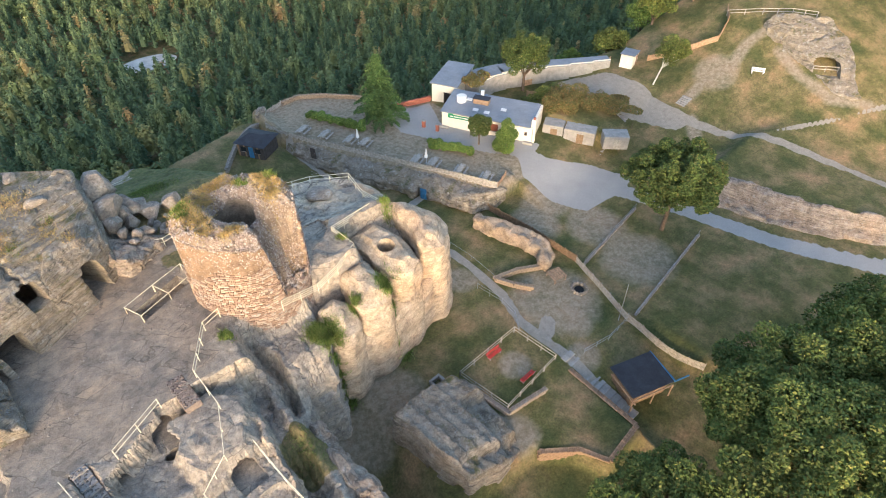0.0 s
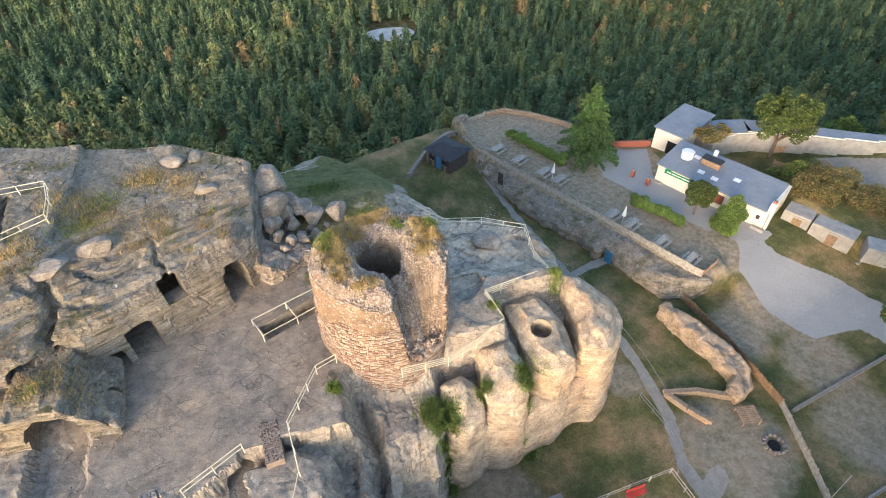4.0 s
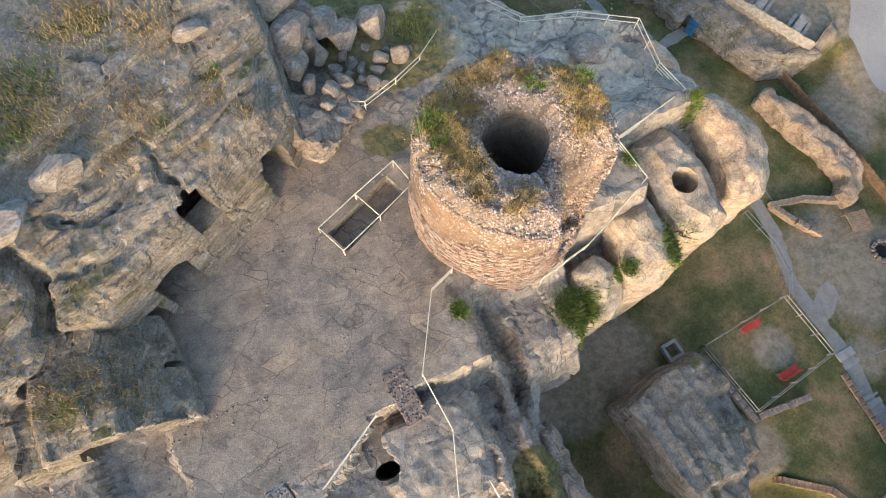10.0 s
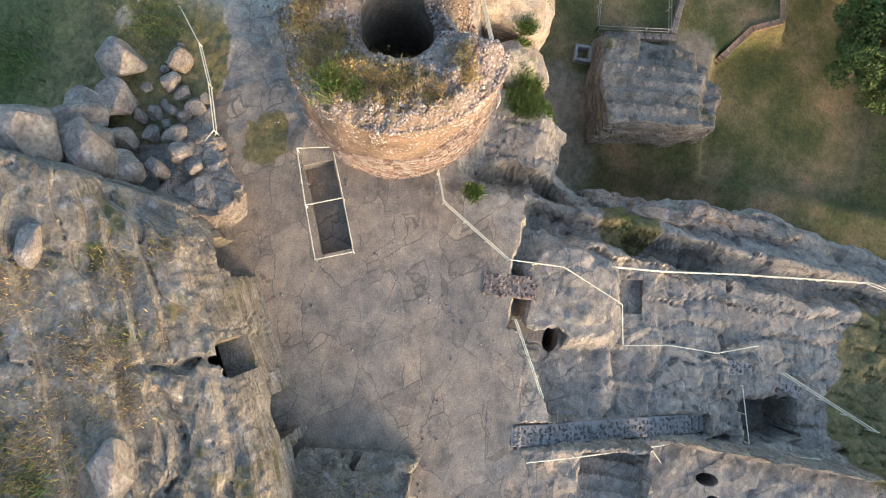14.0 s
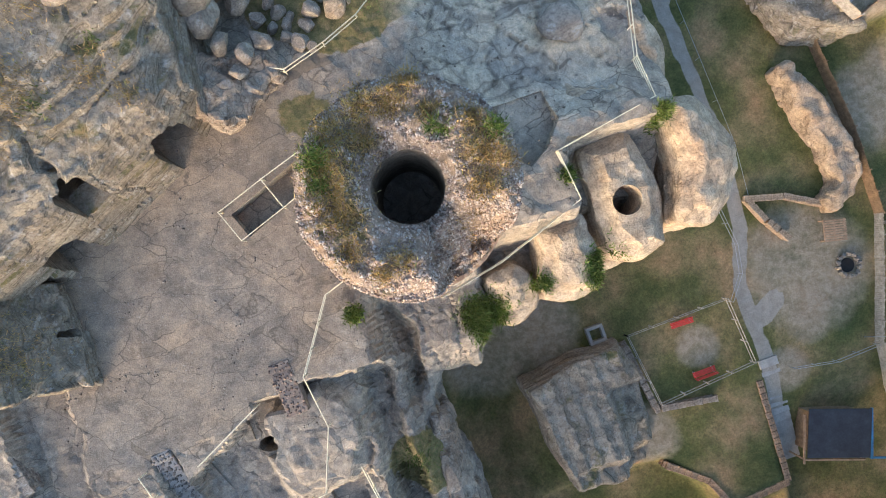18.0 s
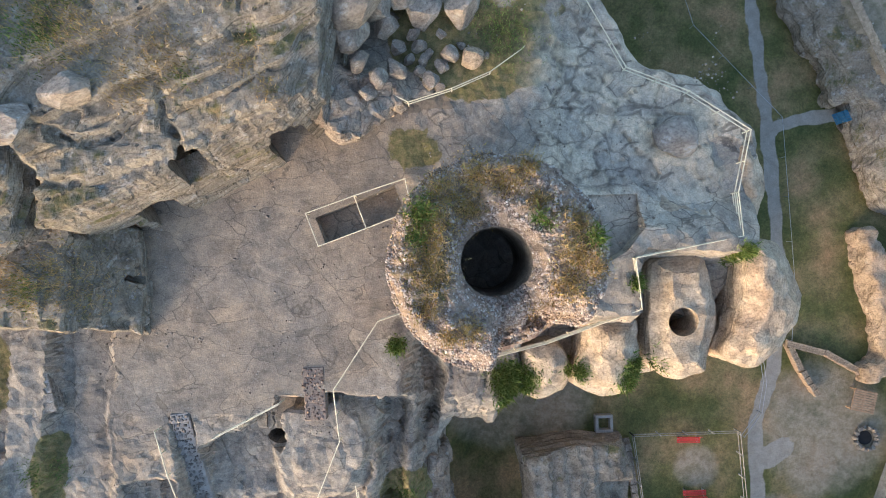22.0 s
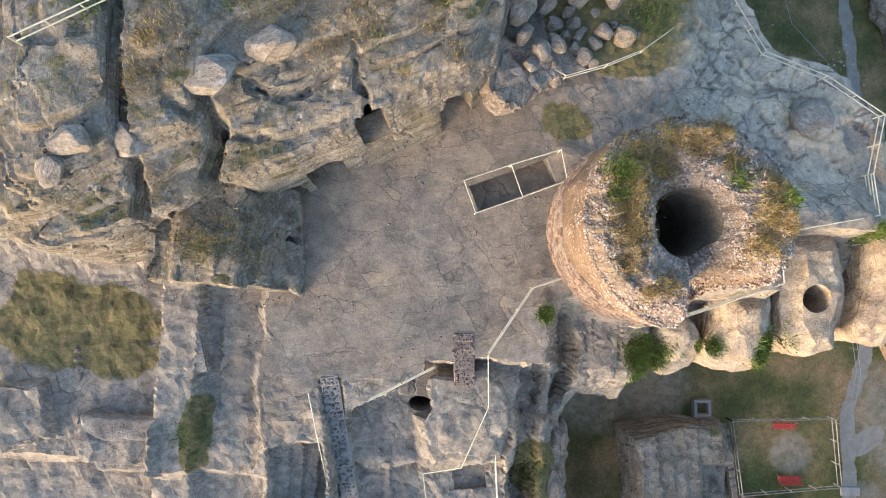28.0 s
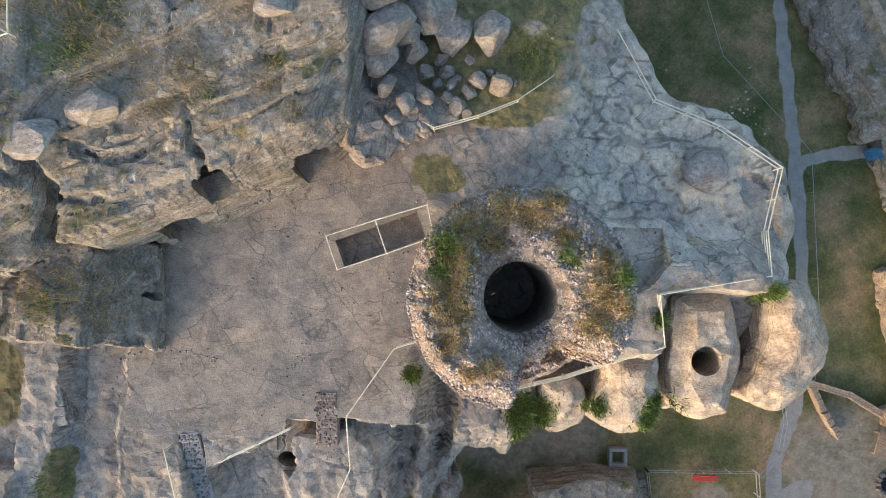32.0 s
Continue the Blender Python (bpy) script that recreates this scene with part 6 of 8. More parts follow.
def board_fence(name, line, h, mat, label, bw=0.16, zf=None, post=2.0):
    """Upright boards on two rails with posts."""
    o = Vector((*line[0], (zf or ground_z)(*line[0])))
    root = empty(name, o, label=label, category="fence")
    rng = random.Random(5)
    zz = zf or ground_z
    for a, b in zip(line[:-1], line[1:]):
        a2, b2 = Vector(a), Vector(b)
        L = (b2 - a2).length
        ang = math.degrees(math.atan2(b2.y - a2.y, b2.x - a2.x))
        n = max(1, int(L / bw))
        bm = bmesh.new()
        for i in range(n):
            p = a2.lerp(b2, (i + 0.5) / n)
            hh = h * rng.uniform(0.94, 1.03)
            box_bm(bm, (L / n - 0.012, 0.025, hh), pose(p.x - o.x, p.y - o.y, zz(p.x, p.y) - o.z + hh / 2 - 0.05, rng.uniform(-1, 1), rng.uniform(-1, 1), ang))
        tagged(part("boarding", bm, mat, root), kind="stuff")
        k = max(1, round(L / post))
        for i in range(k + 1):
            p = a2.lerp(b2, i / k)
            box("post", (0.11, 0.11, h + 0.35), (p.x - o.x, p.y - o.y, zz(p.x, p.y) - o.z + h / 2 - 0.05), mat, root, rz=ang, bevel=0.01)
        for i in range(k):
            p, q = a2.lerp(b2, i / k), a2.lerp(b2, (i + 1) / k)
            p3, q3 = Vector((p.x, p.y, zz(p.x, p.y) + h * 0.78)) - o, Vector((q.x, q.y, zz(q.x, q.y) + h * 0.78)) - o
            d = q3 - p3
            bm = bmesh.new()
            box_bm(bm, (d.length, 0.07, 0.09), Matrix.Translation((p3 + q3) / 2) @ d.to_track_quat("X", "Z").to_matrix().to_4x4(), 0.006)
            part("rail", bm, mat, root)
    return root


board_fence("board_fence", [(20.9, 37.4), (25.6, 29.0), (30.0, 21.0), (34.4, 12.8), (38.6, 4.9)], 1.15, WOOD_GREY, "weathered grey board fence along the beer garden", zf=lambda x, y: -11.35)
board_fence("board_fence", [(38.6, 4.9), (41.6, 6.3)], 1.2, WOOD_ORANGE, "brown board fence at the terrace corner", zf=lambda x, y: -11.6)
board_fence("board_fence", [(36.4, 4.4), (37.6, -3.5), (38.0, -11.2)], 1.25, WOOD_BROWN, "brown board fence behind the ruined wall")
board_fence("board_fence", [(38.0, -11.2), (36.6, -16.5), (35.0, -21.8)], 1.1, WOOD_GREY, "weathered board fence beside the fire ring")
board_fence("board_fence", [(35.0, -21.8), (35.4, -26.0), (36.6, -31.5)], 1.2, WOOD_GREY, "grey-green weathered board fence behind the dark hut")
board_fence("board_fence", [(20.8, 37.6), (20.2, 42.0), (22.0, 45.5), (25.5, 46.8)], 1.0, WOOD_GREY, "grey fence at the north end of the terrace", zf=lambda x, y: -11.2)
for line in ([(64, 24.6), (72, 22.0), (81, 18.6)], [(85.5, 13.5), (89.4, 8.9), (93.7, 5.2), (98.1, 6.5), (100.7, 8.6)], [(61.5, 21.5), (64.5, 18.5)]):
    board_fence("board_fence", line, 1.2, WOOD_ORANGE, "orange-brown board fence on the hill", post=2.5)
post_fence("hill_fence", [(x, y, ground_z(x, y)) for x, y in ((99.5, 7.8), (102, 2.5), (104.5, -1.5), (106.5, -5))], 1.1, WOOD_GREY, "rough wooden rail fence on the hilltop", spacing=2.5, square=True, r=0.06)


# ---- the inn ----
def slab(name, corners, z0, z1, mat, parent, label="", bevel=0.02):
    """An upright prism over the corners (x, y); z0 and z1 may be lists for each corner."""
    n = len(corners)
    lo = z0 if isinstance(z0, (list, tuple)) else [z0] * n
    hi = z1 if isinstance(z1, (list, tuple)) else [z1] * n
    bm = bmesh.new()
    a = [bm.verts.new((*c, z)) for c, z in zip(corners, lo)]
    b = [bm.verts.new((*c, z)) for c, z in zip(corners, hi)]
    bm.faces.new(a[::-1]); bm.faces.new(b)
    for i in range(n):
        bm.faces.new((a[i], a[(i + 1) % n], b[(i + 1) % n], b[i]))
    bmesh.ops.recalc_face_normals(bm, faces=bm.faces)
    if bevel:
        bmesh.ops.bevel(bm, geom=list(bm.edges), offset=bevel, segments=1, affect="EDGES")
    return part(name, bm, mat, parent, label)


GZ = -11.15
inn = empty("inn", (43.3, 23.5, GZ), -60.1, label="low white-rendered inn with a grey flat roof and green sign", category="house")
# local x runs along the front to the right corner, y to the back
L, D = 15.4, 6.6
slab("wall", [(0, 0.0), (L, 0.0), (L, D), (0, D)], -0.3, [2.75, 2.75, 3.3, 3.3], WHITE_WALL, inn)
slab("roof", [(-0.25, -0.3), (L - 0.3, -0.3), (L - 0.3, D + 0.2), (-0.25, D + 0.2)], [2.75, 2.75, 3.32, 3.32], [2.9, 2.9, 3.47, 3.47], ROOF_FELT, inn)
slab("chimney", [(L - 0.28, 0.2), (L + 0.42, 0.2), (L + 0.42, 0.9), (L - 0.28, 0.9)], -0.2, 4.0, WHITE_WALL, inn)
slab("chimney_cap", [(L - 0.1, 0.4), (L + 0.25, 0.4), (L + 0.25, 0.75), (L - 0.1, 0.75)], 4.0, 4.35, BRICK_RED, inn)
slab("gable_wall", [(L - 0.3, 0.9), (L + 0.06, 0.9), (L + 0.06, D + 0.2), (L - 0.3, D + 0.2)], -0.2, 3.3, WHITE_WALL, inn)
win = part("window", box_bm(bmesh.new(), (1.5, 0.1, 1.25), pose(9.0, -0.03, 1.55), 0.02), BROWN_DOOR, inn, "closed red-brown window shutters")
box("sill", (1.7, 0.2, 0.08), (9.0, -0.1, 0.88), CONCRETE, win)
for i in range(2):
    box("slat_panel", (0.66, 0.03, 1.1), (8.63 + 0.74 * i, -0.1, 1.55), BROWN_DOOR, win)
sign = part("sign", box_bm(bmesh.new(), (4.6, 0.06, 0.62), pose(3.4, -0.06, 2.15), 0.01), GREEN_PAINT, inn, "green signboard with white lettering bars")
for k, (x, w) in enumerate(((1.75, 0.55), (2.6, 0.8), (3.3, 0.35), (4.2, 1.1), (5.1, 0.4))):
    box("lettering_bar", (w, 0.02, 0.17), (x, -0.1, 2.17), WHITE_PAINT, sign, bevel=0.003)
for x in (1.6, 5.2):
    slab("sign_ornament", [(x - 0.45, -0.08), (x + 0.45, -0.08), (x + 0.45, -0.03), (x - 0.45, -0.03)], 2.45, 2.66, GREEN_PAINT, sign)
plaque = part("plaque", box_bm(bmesh.new(), (0.45, 0.06, 0.6), pose(14.4, -0.05, 1.5), 0.01), WOOD_DARK, inn, "small dark plaque")
for y, x in ((1.7, 5.3), (3.1, 9.7), (1.5, 7.3), (4.3, 3.4)):
    part("skylight", box_bm(bmesh.new(), (0.9, 0.7, 0.14), pose(x, y, 3.0 + 0.086 * y, 5, 0, 0), 0.03), WHITE_PAINT, inn)
tank = part("vent_drum", tube_bm(bmesh.new(), (2.2, 3.6, 3.1), (2.2, 3.6, 4.1), 0.85, 0.8, 20), WHITE_PAINT, inn, "white round roof vent drum")
part("lid", tube_bm(bmesh.new(), (2.2, 3.6, 4.1), (2.2, 3.6, 4.22), 0.9, 0.7, 20), WHITE_PAINT, tank)
hut_ = part("roof_hatch", box_bm(bmesh.new(), (2.6, 1.3, 0.9), pose(5.6, 4.0, 3.7), 0.03), WOOD_ORANGE, inn, "wood-clad roof hatch with a dark cover")
part("cover", box_bm(bmesh.new(), (2.8, 1.5, 0.08), pose(5.6, 4.0, 4.19), 0.02), ROOF_DARK, hut_)
part("vent_pipe", tube_bm(bmesh.new(), (5.3, 5.3, 3.3), (5.3, 5.3, 4.8), 0.3, 0.3, 14), WHITE_PAINT, inn)
for x in (0.6, 12.0, 15.0):
    box("bench", (1.6, 0.4, 0.42), (x, -0.6, 0.2), CONCRETE, inn)
part("downpipe", tube_bm(bmesh.new(), (15.5, -0.1, 0), (15.5, -0.1, 2.8), 0.05, 0.05, 8), STEEL, inn)

annexe = empty("annexe", (47.3, 31.2, GZ), -60.1, label="white annexe with a dark doorway and grey roof", category="house")
slab("wall", [(0, 0), (4.6, 0), (4.6, 9), (0, 9)], -0.3, 3.5, WHITE_WALL, annexe)
slab("roof", [(-0.3, -0.35), (4.9, -0.35), (4.9, 9.2), (-0.3, 9.2)], 3.5, 3.66, ROOF_FELT, annexe)
# flat black panel on the solid wall, painting the shade inside a doorway
adoor = part("door", box_bm(bmesh.new(), (1.5, 0.1, 2.1), pose(3.1, -0.02, 1.05), 0.02), BLACK, annexe, "flat black panel painted as the shade of an open doorway")
box("door_frame", (0.1, 0.14, 2.2), (2.3, -0.04, 1.1), WOOD_BROWN, adoor)
box("door_frame", (0.1, 0.14, 2.2), (3.9, -0.04, 1.1), WOOD_BROWN, adoor)

casemate = empty("casemate", (54, 29, GZ), label="long curved casemate with a grey roof and white parapet", category="building")
arc = [(53.5, 30.6), (57.5, 30.9), (61.5, 29.9), (65.5, 28.0), (69.5, 25.6), (73.5, 23.2), (77.5, 20.9), (80.5, 19.2)]
for k, ((x0, y0), (x1, y1)) in enumerate(zip(arc[:-1], arc[1:])):
    dx, dy = x1 - x0, y1 - y0
    ln = math.hypot(dx, dy)
    nx, ny = dy / ln, -dx / ln
    w = 4.6 - 0.42 * k
    c = [(x0 - 54, y0 - 29), (x1 - 54, y1 - 29), (x1 - 54 + nx * w, y1 - 29 + ny * w), (x0 - 54 + nx * w, y0 - 29 + ny * w)]
    slab("roof", c, 3.05, 3.2, ROOF_FELT, casemate)
    slab("wall", c, -2.0, 3.04, CONCRETE, casemate)
    e = [(c[3][0] - nx * 0.14, c[3][1] - ny * 0.14), (c[2][0] - nx * 0.14, c[2][1] - ny * 0.14), c[2], c[3]]
    slab("parapet", e, 3.2, 3.36, WHITE_WALL, casemate)

for i, (x, y, rz, w) in enumerate(((55.6, 9.8, -58, 3.4), (57.6, 5.9, -60, 5.0), (60.9, 0.9, -42, 4.0))):
    v = empty("stone_vault", (x, y, GZ - 0.6), rz, label="low rubble-stone vault front with a plank door", category="outbuilding")
    part("wall", box_bm(bmesh.new(), (w, 2.6, 2.3), pose(0, 1.3, 1.05), 0.08), CONCRETE, v)
    d = part("door", box_bm(bmesh.new(), (1.1, 0.1, 1.7), pose(0.2, -0.02, 0.85), 0.02), WOOD_BROWN if i < 2 else WOOD_GREY, v, "brown plank door")
    box("lintel", (1.4, 0.16, 0.2), (0.2, -0.02, 1.8), CONCRETE, d)
stairs = empty("stone_stairs", (58.8, 3.0, -13.3), 14, label="stone stairs climbing the bank with a low wall", category="stairs")
for i in range(15):
    box("step", (0.75, 1.6, 0.24), (i * 0.72, 0, 0.1 + i * 0.17), CONCRETE, stairs)
box("side_wall", (11.5, 0.4, 0.6), (5.2, 1.05, 1.6), CONCRETE, stairs, ry=-13.3)

kiosk = empty("kiosk", (82.9, 15.8, ground_z(82.9, 15.8)), 20, label="small white hut with a brown door and flat roof", category="hut")
part("wall", box_bm(bmesh.new(), (3.4, 2.4, 2.4), pose(0, 0, 1.1), 0.03), WHITE_WALL, kiosk)
part("roof", box_bm(bmesh.new(), (3.8, 2.8, 0.12), pose(0, 0, 2.4, 0, 4, 0), 0.02), ROOF_FELT, kiosk)
part("door", box_bm(bmesh.new(), (0.9, 0.08, 1.9), pose(0.8, -1.2, 0.95), 0.01), BROWN_DOOR, kiosk)

# garden shed
shed = empty("shed", (15.9, 35.8, -11.0), -57, label="dark timber kiosk with a shallow hipped roof", category="shed")
for x, y, sx, sy in ((0, -1.95, 4.6, 0.1), (0, 1.95, 4.6, 0.1), (-2.25, 0, 0.1, 3.8), (2.25, 0, 0.1, 3.8)):
    box("wall", (sx, sy, 2.4), (x, y, 1.1), WOOD_DARK, shed)
for i in range(12):
    box("cladding_board", (0.3, 0.04, 2.35), (-2.1 + i * 0.38, -2.03, 1.1), WOOD_BROWN if i % 3 == 0 else WOOD_DARK, shed)
bm = bmesh.new()
v0 = [bm.verts.new(c) for c in ((-2.7, -2.4, 2.3), (2.7, -2.4, 2.3), (2.7, 2.4, 2.3), (-2.7, 2.4, 2.3))]
v1 = [bm.verts.new(c) for c in ((-1.0, 0, 3.15), (1.0, 0, 3.15))]
for q in ((v0[0], v0[1], v1[1], v1[0]), (v0[2], v0[3], v1[0], v1[1]), (v0[1], v0[2], v1[1]), (v0[3], v0[0], v1[0]), (v0[3], v0[2], v0[1], v0[0])):
    bm.faces.new(q)
part("roof", bm, ROOF_DARK, shed, "dark felt hipped roof")
for x in (-1.2, 1.3):
    w_ = part("window", box_bm(bmesh.new(), (0.9, 0.06, 0.8), pose(x, -2.07, 1.35), 0.01), GLASS, shed)
    box("window_frame", (1.0, 0.03, 0.07), (x, -2.09, 0.93), WOOD_GREY, w_)
part("door", box_bm(bmesh.new(), (0.85, 0.06, 1.9), pose(0.1, -2.07, 0.95), 0.01), BLUE_PAINT, shed, "blue-grey door")
bush("white_canopy", [(12.2, 37.5, 0.3, 0.3)], LEAF_BRIGHT, 77, "low green plants beside the shed", 200, 0.12, "plant", zf=lambda x, y: -11.2)


# ---- walls of the garden ----
def wall_run(name, line, w, h, mat, label, zf=None, coping=None, block=0.0):
    """A low wall along the line, built of stone blocks, each a piece of its own."""
    o = Vector((*line[0], (zf or ground_z)(*line[0])))
    root = empty(name, o, label=label, category="wall")
    rng = random.Random(len(line) + int(h * 10))
    bl = block or 0.8
    shared = {}
    for a, b in zip(line[:-1], line[1:]):
        a2, b2 = Vector(a), Vector(b)
        Ln = (b2 - a2).length
        ang = math.degrees(math.atan2(b2.y - a2.y, b2.x - a2.x))
        rows = max(1, round(h / 0.33))
        for r in range(rows):
            n = max(1, round(Ln / bl))
            for i in range(n):
                t = (i + (0.5 if r % 2 else 0.0) + 0.5) / n
                if t > 1:
                    continue
                p = a2.lerp(b2, min(t, 1 - 0.1 / n))
                key = rng.randrange(4)
                if key not in shared:
                    bm = bmesh.new()
                    box_bm(bm, (bl * 0.97, w, h / rows * 0.97), None, 0.03)
                    for v in bm.verts:
                        v.co += Vector((rng.uniform(-1, 1), rng.uniform(-1, 1), rng.uniform(-1, 1))) * 0.035
                    me = bpy.data.meshes.new("block")
                    bm.to_mesh(me); bm.free()
                    me.materials.append(mat)
                    shared[key] = me
                ob = new("block", shared[key])
                ob.parent = root
                ob.matrix_basis = pose(p.x - o.x, p.y - o.y, (zf or ground_z)(p.x, p.y) - o.z + (r + 0.5) * h / rows - 0.06, rng.uniform(-1.5, 1.5), rng.uniform(-1.5, 1.5), ang + rng.uniform(-2, 2))
    return root


WALLSTONE = sandstone("wall_stone", tint=(1.1, 0.98, 0.85), warm=0.6, lichen=0.3, grass=0.0, bedding=0.2)
wall_run("brick_wall", [(40.5, 33.2), (47.2, 31.6)], 0.35, 1.0, BRICK_RED, "low red brick wall closing the yard", zf=lambda x, y: -11.2, block=0.55)
wall_run("stone_wall", [(25.5, 46.8), (29.0, 47.2), (33.0, 44.6), (37.0, 40.6), (39.6, 36.0)], 0.45, 0.9, WALLSTONE, "low curved stone wall on the cliff edge", zf=lambda x, y: -11.2)
wall_run("stone_wall", [(9.5, 33.5), (13.5, 38.8), (18.5, 43.5), (22, 46)], 0.5, 0.9, STONE_GREY, "low grey stone wall beside the shed", zf=lambda x, y: ground_z(x, y))
ruin_o = [(32.0, 3.1), (33.5, 3.3), (35.0, 0.2), (36.4, -3.2), (36.9, -6.2), (36.5, -9.0), (33.6, -10.0), (33.2, -8.6), (34.6, -7.6), (34.2, -4.6), (32.8, -0.6)]
ruin = rock_mass("ruined_wall", ruin_o, lambda x, y: -12.0 + 0.5 * fbm(x * 0.6, y * 0.6, 4.0) - 0.6 * float(smooth01((-6.5 - y) / 2.5)), -14.6, [WALLSTONE], step=0.4, amp=0.2, scale=0.8, edge=0.35, batter=0.05, ledge=0.15, wobble=0.25, seed=51.0, voxel=0.17, crack=0.1, beds=0.16)
tagged(ruin, "broken reddish sandstone wall of a ruined building", "ruined wall")
wall_run("stone_wall", [(33.8, -9.2), (30.6, -7.6), (27.3, -6.9), (28.3, -8.9), (29.8, -11.0)], 0.5, 0.75, WALLSTONE, "low remains of a reddish stone wall", block=0.6)
for line in ([(38.6, -12.2), (53.4, -9.3)], [(36.4, -22.0), (55.4, -18.6)]):
    wall_run("field_wall", line, 0.35, 0.35, STONE_GREY, "low stone kerb dividing the dry fields", block=1.0)
    post_fence("wire_fence", [(x, y, ground_z(x, y)) for x, y in line], 1.0, STEEL, "thin wire fence beside the kerb", spacing=3.0, r=0.018, rails=2)

# ---- cream tube railings ----
def on_rock(x, y):
    return plateau_z(x, y)


def rails(line, label, n=2, h=1.0, zf=None, sp=1.9):
    f = zf or on_rock
    return post_fence("railing", [(p[0], p[1], p[2] if len(p) > 2 else f(p[0], p[1])) for p in line], h, RAIL, label, rails=n, spacing=sp, category="railing")


rails([(-11.0, 1.75), (-10.15, -0.2), (-7.3, 1.0), (-4.6, 2.2), (-5.1, 4.1), (-8.1, 2.95), (-11.0, 1.75)], "cream tube railing round the cut pit", n=1, h=0.9, sp=3.2)
rails([(-8.15, 2.95), (-7.3, 1.0)], "cream cross rail over the pit", n=1, h=0.88, sp=2.2)
rails([(-4.7, -3.9), (-6.35, -4.55), (-8.85, -8.8)], "cream double railing at the courtyard edge", zf=lambda x, y: 0.15)
rails([(-8.85, -8.8, 0.1), (-8.5, -12.2, -0.9), (-9.9, -16.2, -1.5), (-12.26, -17.2, -2.9), (-11.65, -20.6, -3.5), (-11.55, -23.8, -4.0), (-10.5, -26.9, -4.6)], "thin cream railing stepping down the quarried rock", n=1)
rails([(-12.05, -9.75), (-15.95, -12.0)], "cream double railing above a cave mouth", zf=lambda x, y: 0.25)
rails([(-7.7, -15.2, -2.6), (-7.1, -19.5, -3.6), (-6.1, -25, -4.6), (-4.5, -35.5, -6.2), (-5.2, -41, -6.8)], "long cream railing along the southern slope")
rails([(-19.55, -11.8, -0.1), (-18.9, -14.6, -0.6), (-17.66, -20.6, -2.8)], "single cream rail beside the carved stairs", n=1)
rails([(-6.0, 9.1, 0), (-5.1, 8.7, 0), (-2.5, 9.7, -.2), (-.2, 10.9, -.5), (1.8, 12.6, -1.0), (4.0, 15.7, -1.6)], "cream double railing along the grass slope")
rails([(-10.2, 30.0, -5.6), (-2.5, 34.0, -7.4), (1.2, 30.3, -7.0), (3.1, 24, -4.8), (4.7, 18.4, -2.6), (8.5, 11.95, -1.8), (12.4, 10.5, -1.4), (16.4, 8.25, -1.45), (15.75, 4.3, -1.4)], "long cream double railing along the rock's edge")
rails([(15.75, 4.3, -1.4), (16.0, 1.55, -1.05)], "cream triple railing beside rock-cut steps", n=4, sp=2.8)
rails([(16.0, 1.55, -1.05), (9.15, -0.1, -0.4)], "cream four-bar railing by the well rocks", n=4)
rails([(9.15, -0.1, -0.4), (9.85, -3.25, -0.9)], "cream four-bar railing turning towards the well", n=4, sp=3.0)
rails([(9.85, -3.25, -0.9), (7.0, -4.5, -1.3), (4.15, -5.65, -1.2), (0.1, -6.6, 0.1)], "cream four-bar railing below the breach", n=4)
rails([(-11.9, -29.3, -5.2), (-13.2, -33, -5.6), (-14.6, -37, -6)], "cream double railing beside the sunken room")
rails([(-13.3, -26.4, -5), (-16.84, -27.35, -5)], "single cream rail at the edge of the sunken room", n=1)
rails([(-17.35, -27.3, -5), (-17.02, -32.5, -5.2)], "single cream rail above the sunken room", n=1)
rails([(-18.0, -20.0, -3.2), (-19.8, -22.1, -4.0), (-21.4, -22.4, -4.2)], "single cream rail above the cave mouths", n=1)

# ---- lower garden ----
LZ = -13.9
gar = [(14.2, -15.2), (23.2, -14.5), (24.0, -20.3), (15.4, -21.5)]
post_fence("garden_fence", [(x, y, LZ) for x, y in (*gar, gar[0])], 1.0, WOOD_GREY, "weathered timber rail fence round the small lawn", square=True, r=0.05, spacing=2.2)
for line in (([(23.6, -14.9), (25.0, -12.8), (25.3, -10.3), (24.6, -6.5)]), ([(34.8, -21.9), (31.0, -22.3), (27.2, -21.8)])):
    post_fence("wire_fence", [(x, y, ground_z(x, y)) for x, y in line], 1.0, STEEL, "thin post and wire fence beside the path", r=0.025, rails=2, spacing=2.5)
post_fence("path_kerb", [(x, y, ground_z(x, y)) for x, y in ((15.8, 24.6), (17.9, 19.9), (25.8, 12.4), (26.6, 5.7), (27.5, -2.0), (27.4, -6.6))], 0.8, STEEL, "thin wire fence along the gravel path", r=0.02, rails=1, spacing=4.0)
wall_run("garden_wall", [(13.8, -15.6), (15.0, -21.9), (20.0, -22.4)], 0.5, 0.6, ROCK, "low stone wall edging the small lawn", zf=lambda x, y: LZ, block=0.7)


def red_bench(x, y, rz):
    b = empty("red_bench", (x, y, ground_z(x, y)), rz, label="red painted slatted garden bench on the small lawn", category="bench", group="red benches")
    for i in range(4):
        box("seat_slat", (2.0, 0.1, 0.035), (0, -0.18 + i * 0.12, 0.45), RED_PAINT, b)
    for i in range(3):
        box("back_slat", (2.0, 0.03, 0.1), (0, 0.30 + i * 0.03, 0.58 + i * 0.14), RED_PAINT, b, rx=-12)
    for sx in (-0.8, 0.8):
        box("leg", (0.06, 0.5, 0.42), (sx, 0.0, 0.21), STEEL, b)
        box("back_support", (0.05, 0.04, 0.55), (sx, 0.34, 0.66), STEEL, b, rx=-12)
    return b


red_bench(19.1, -15.5, 2)
red_bench(19.8, -20.0, 184)

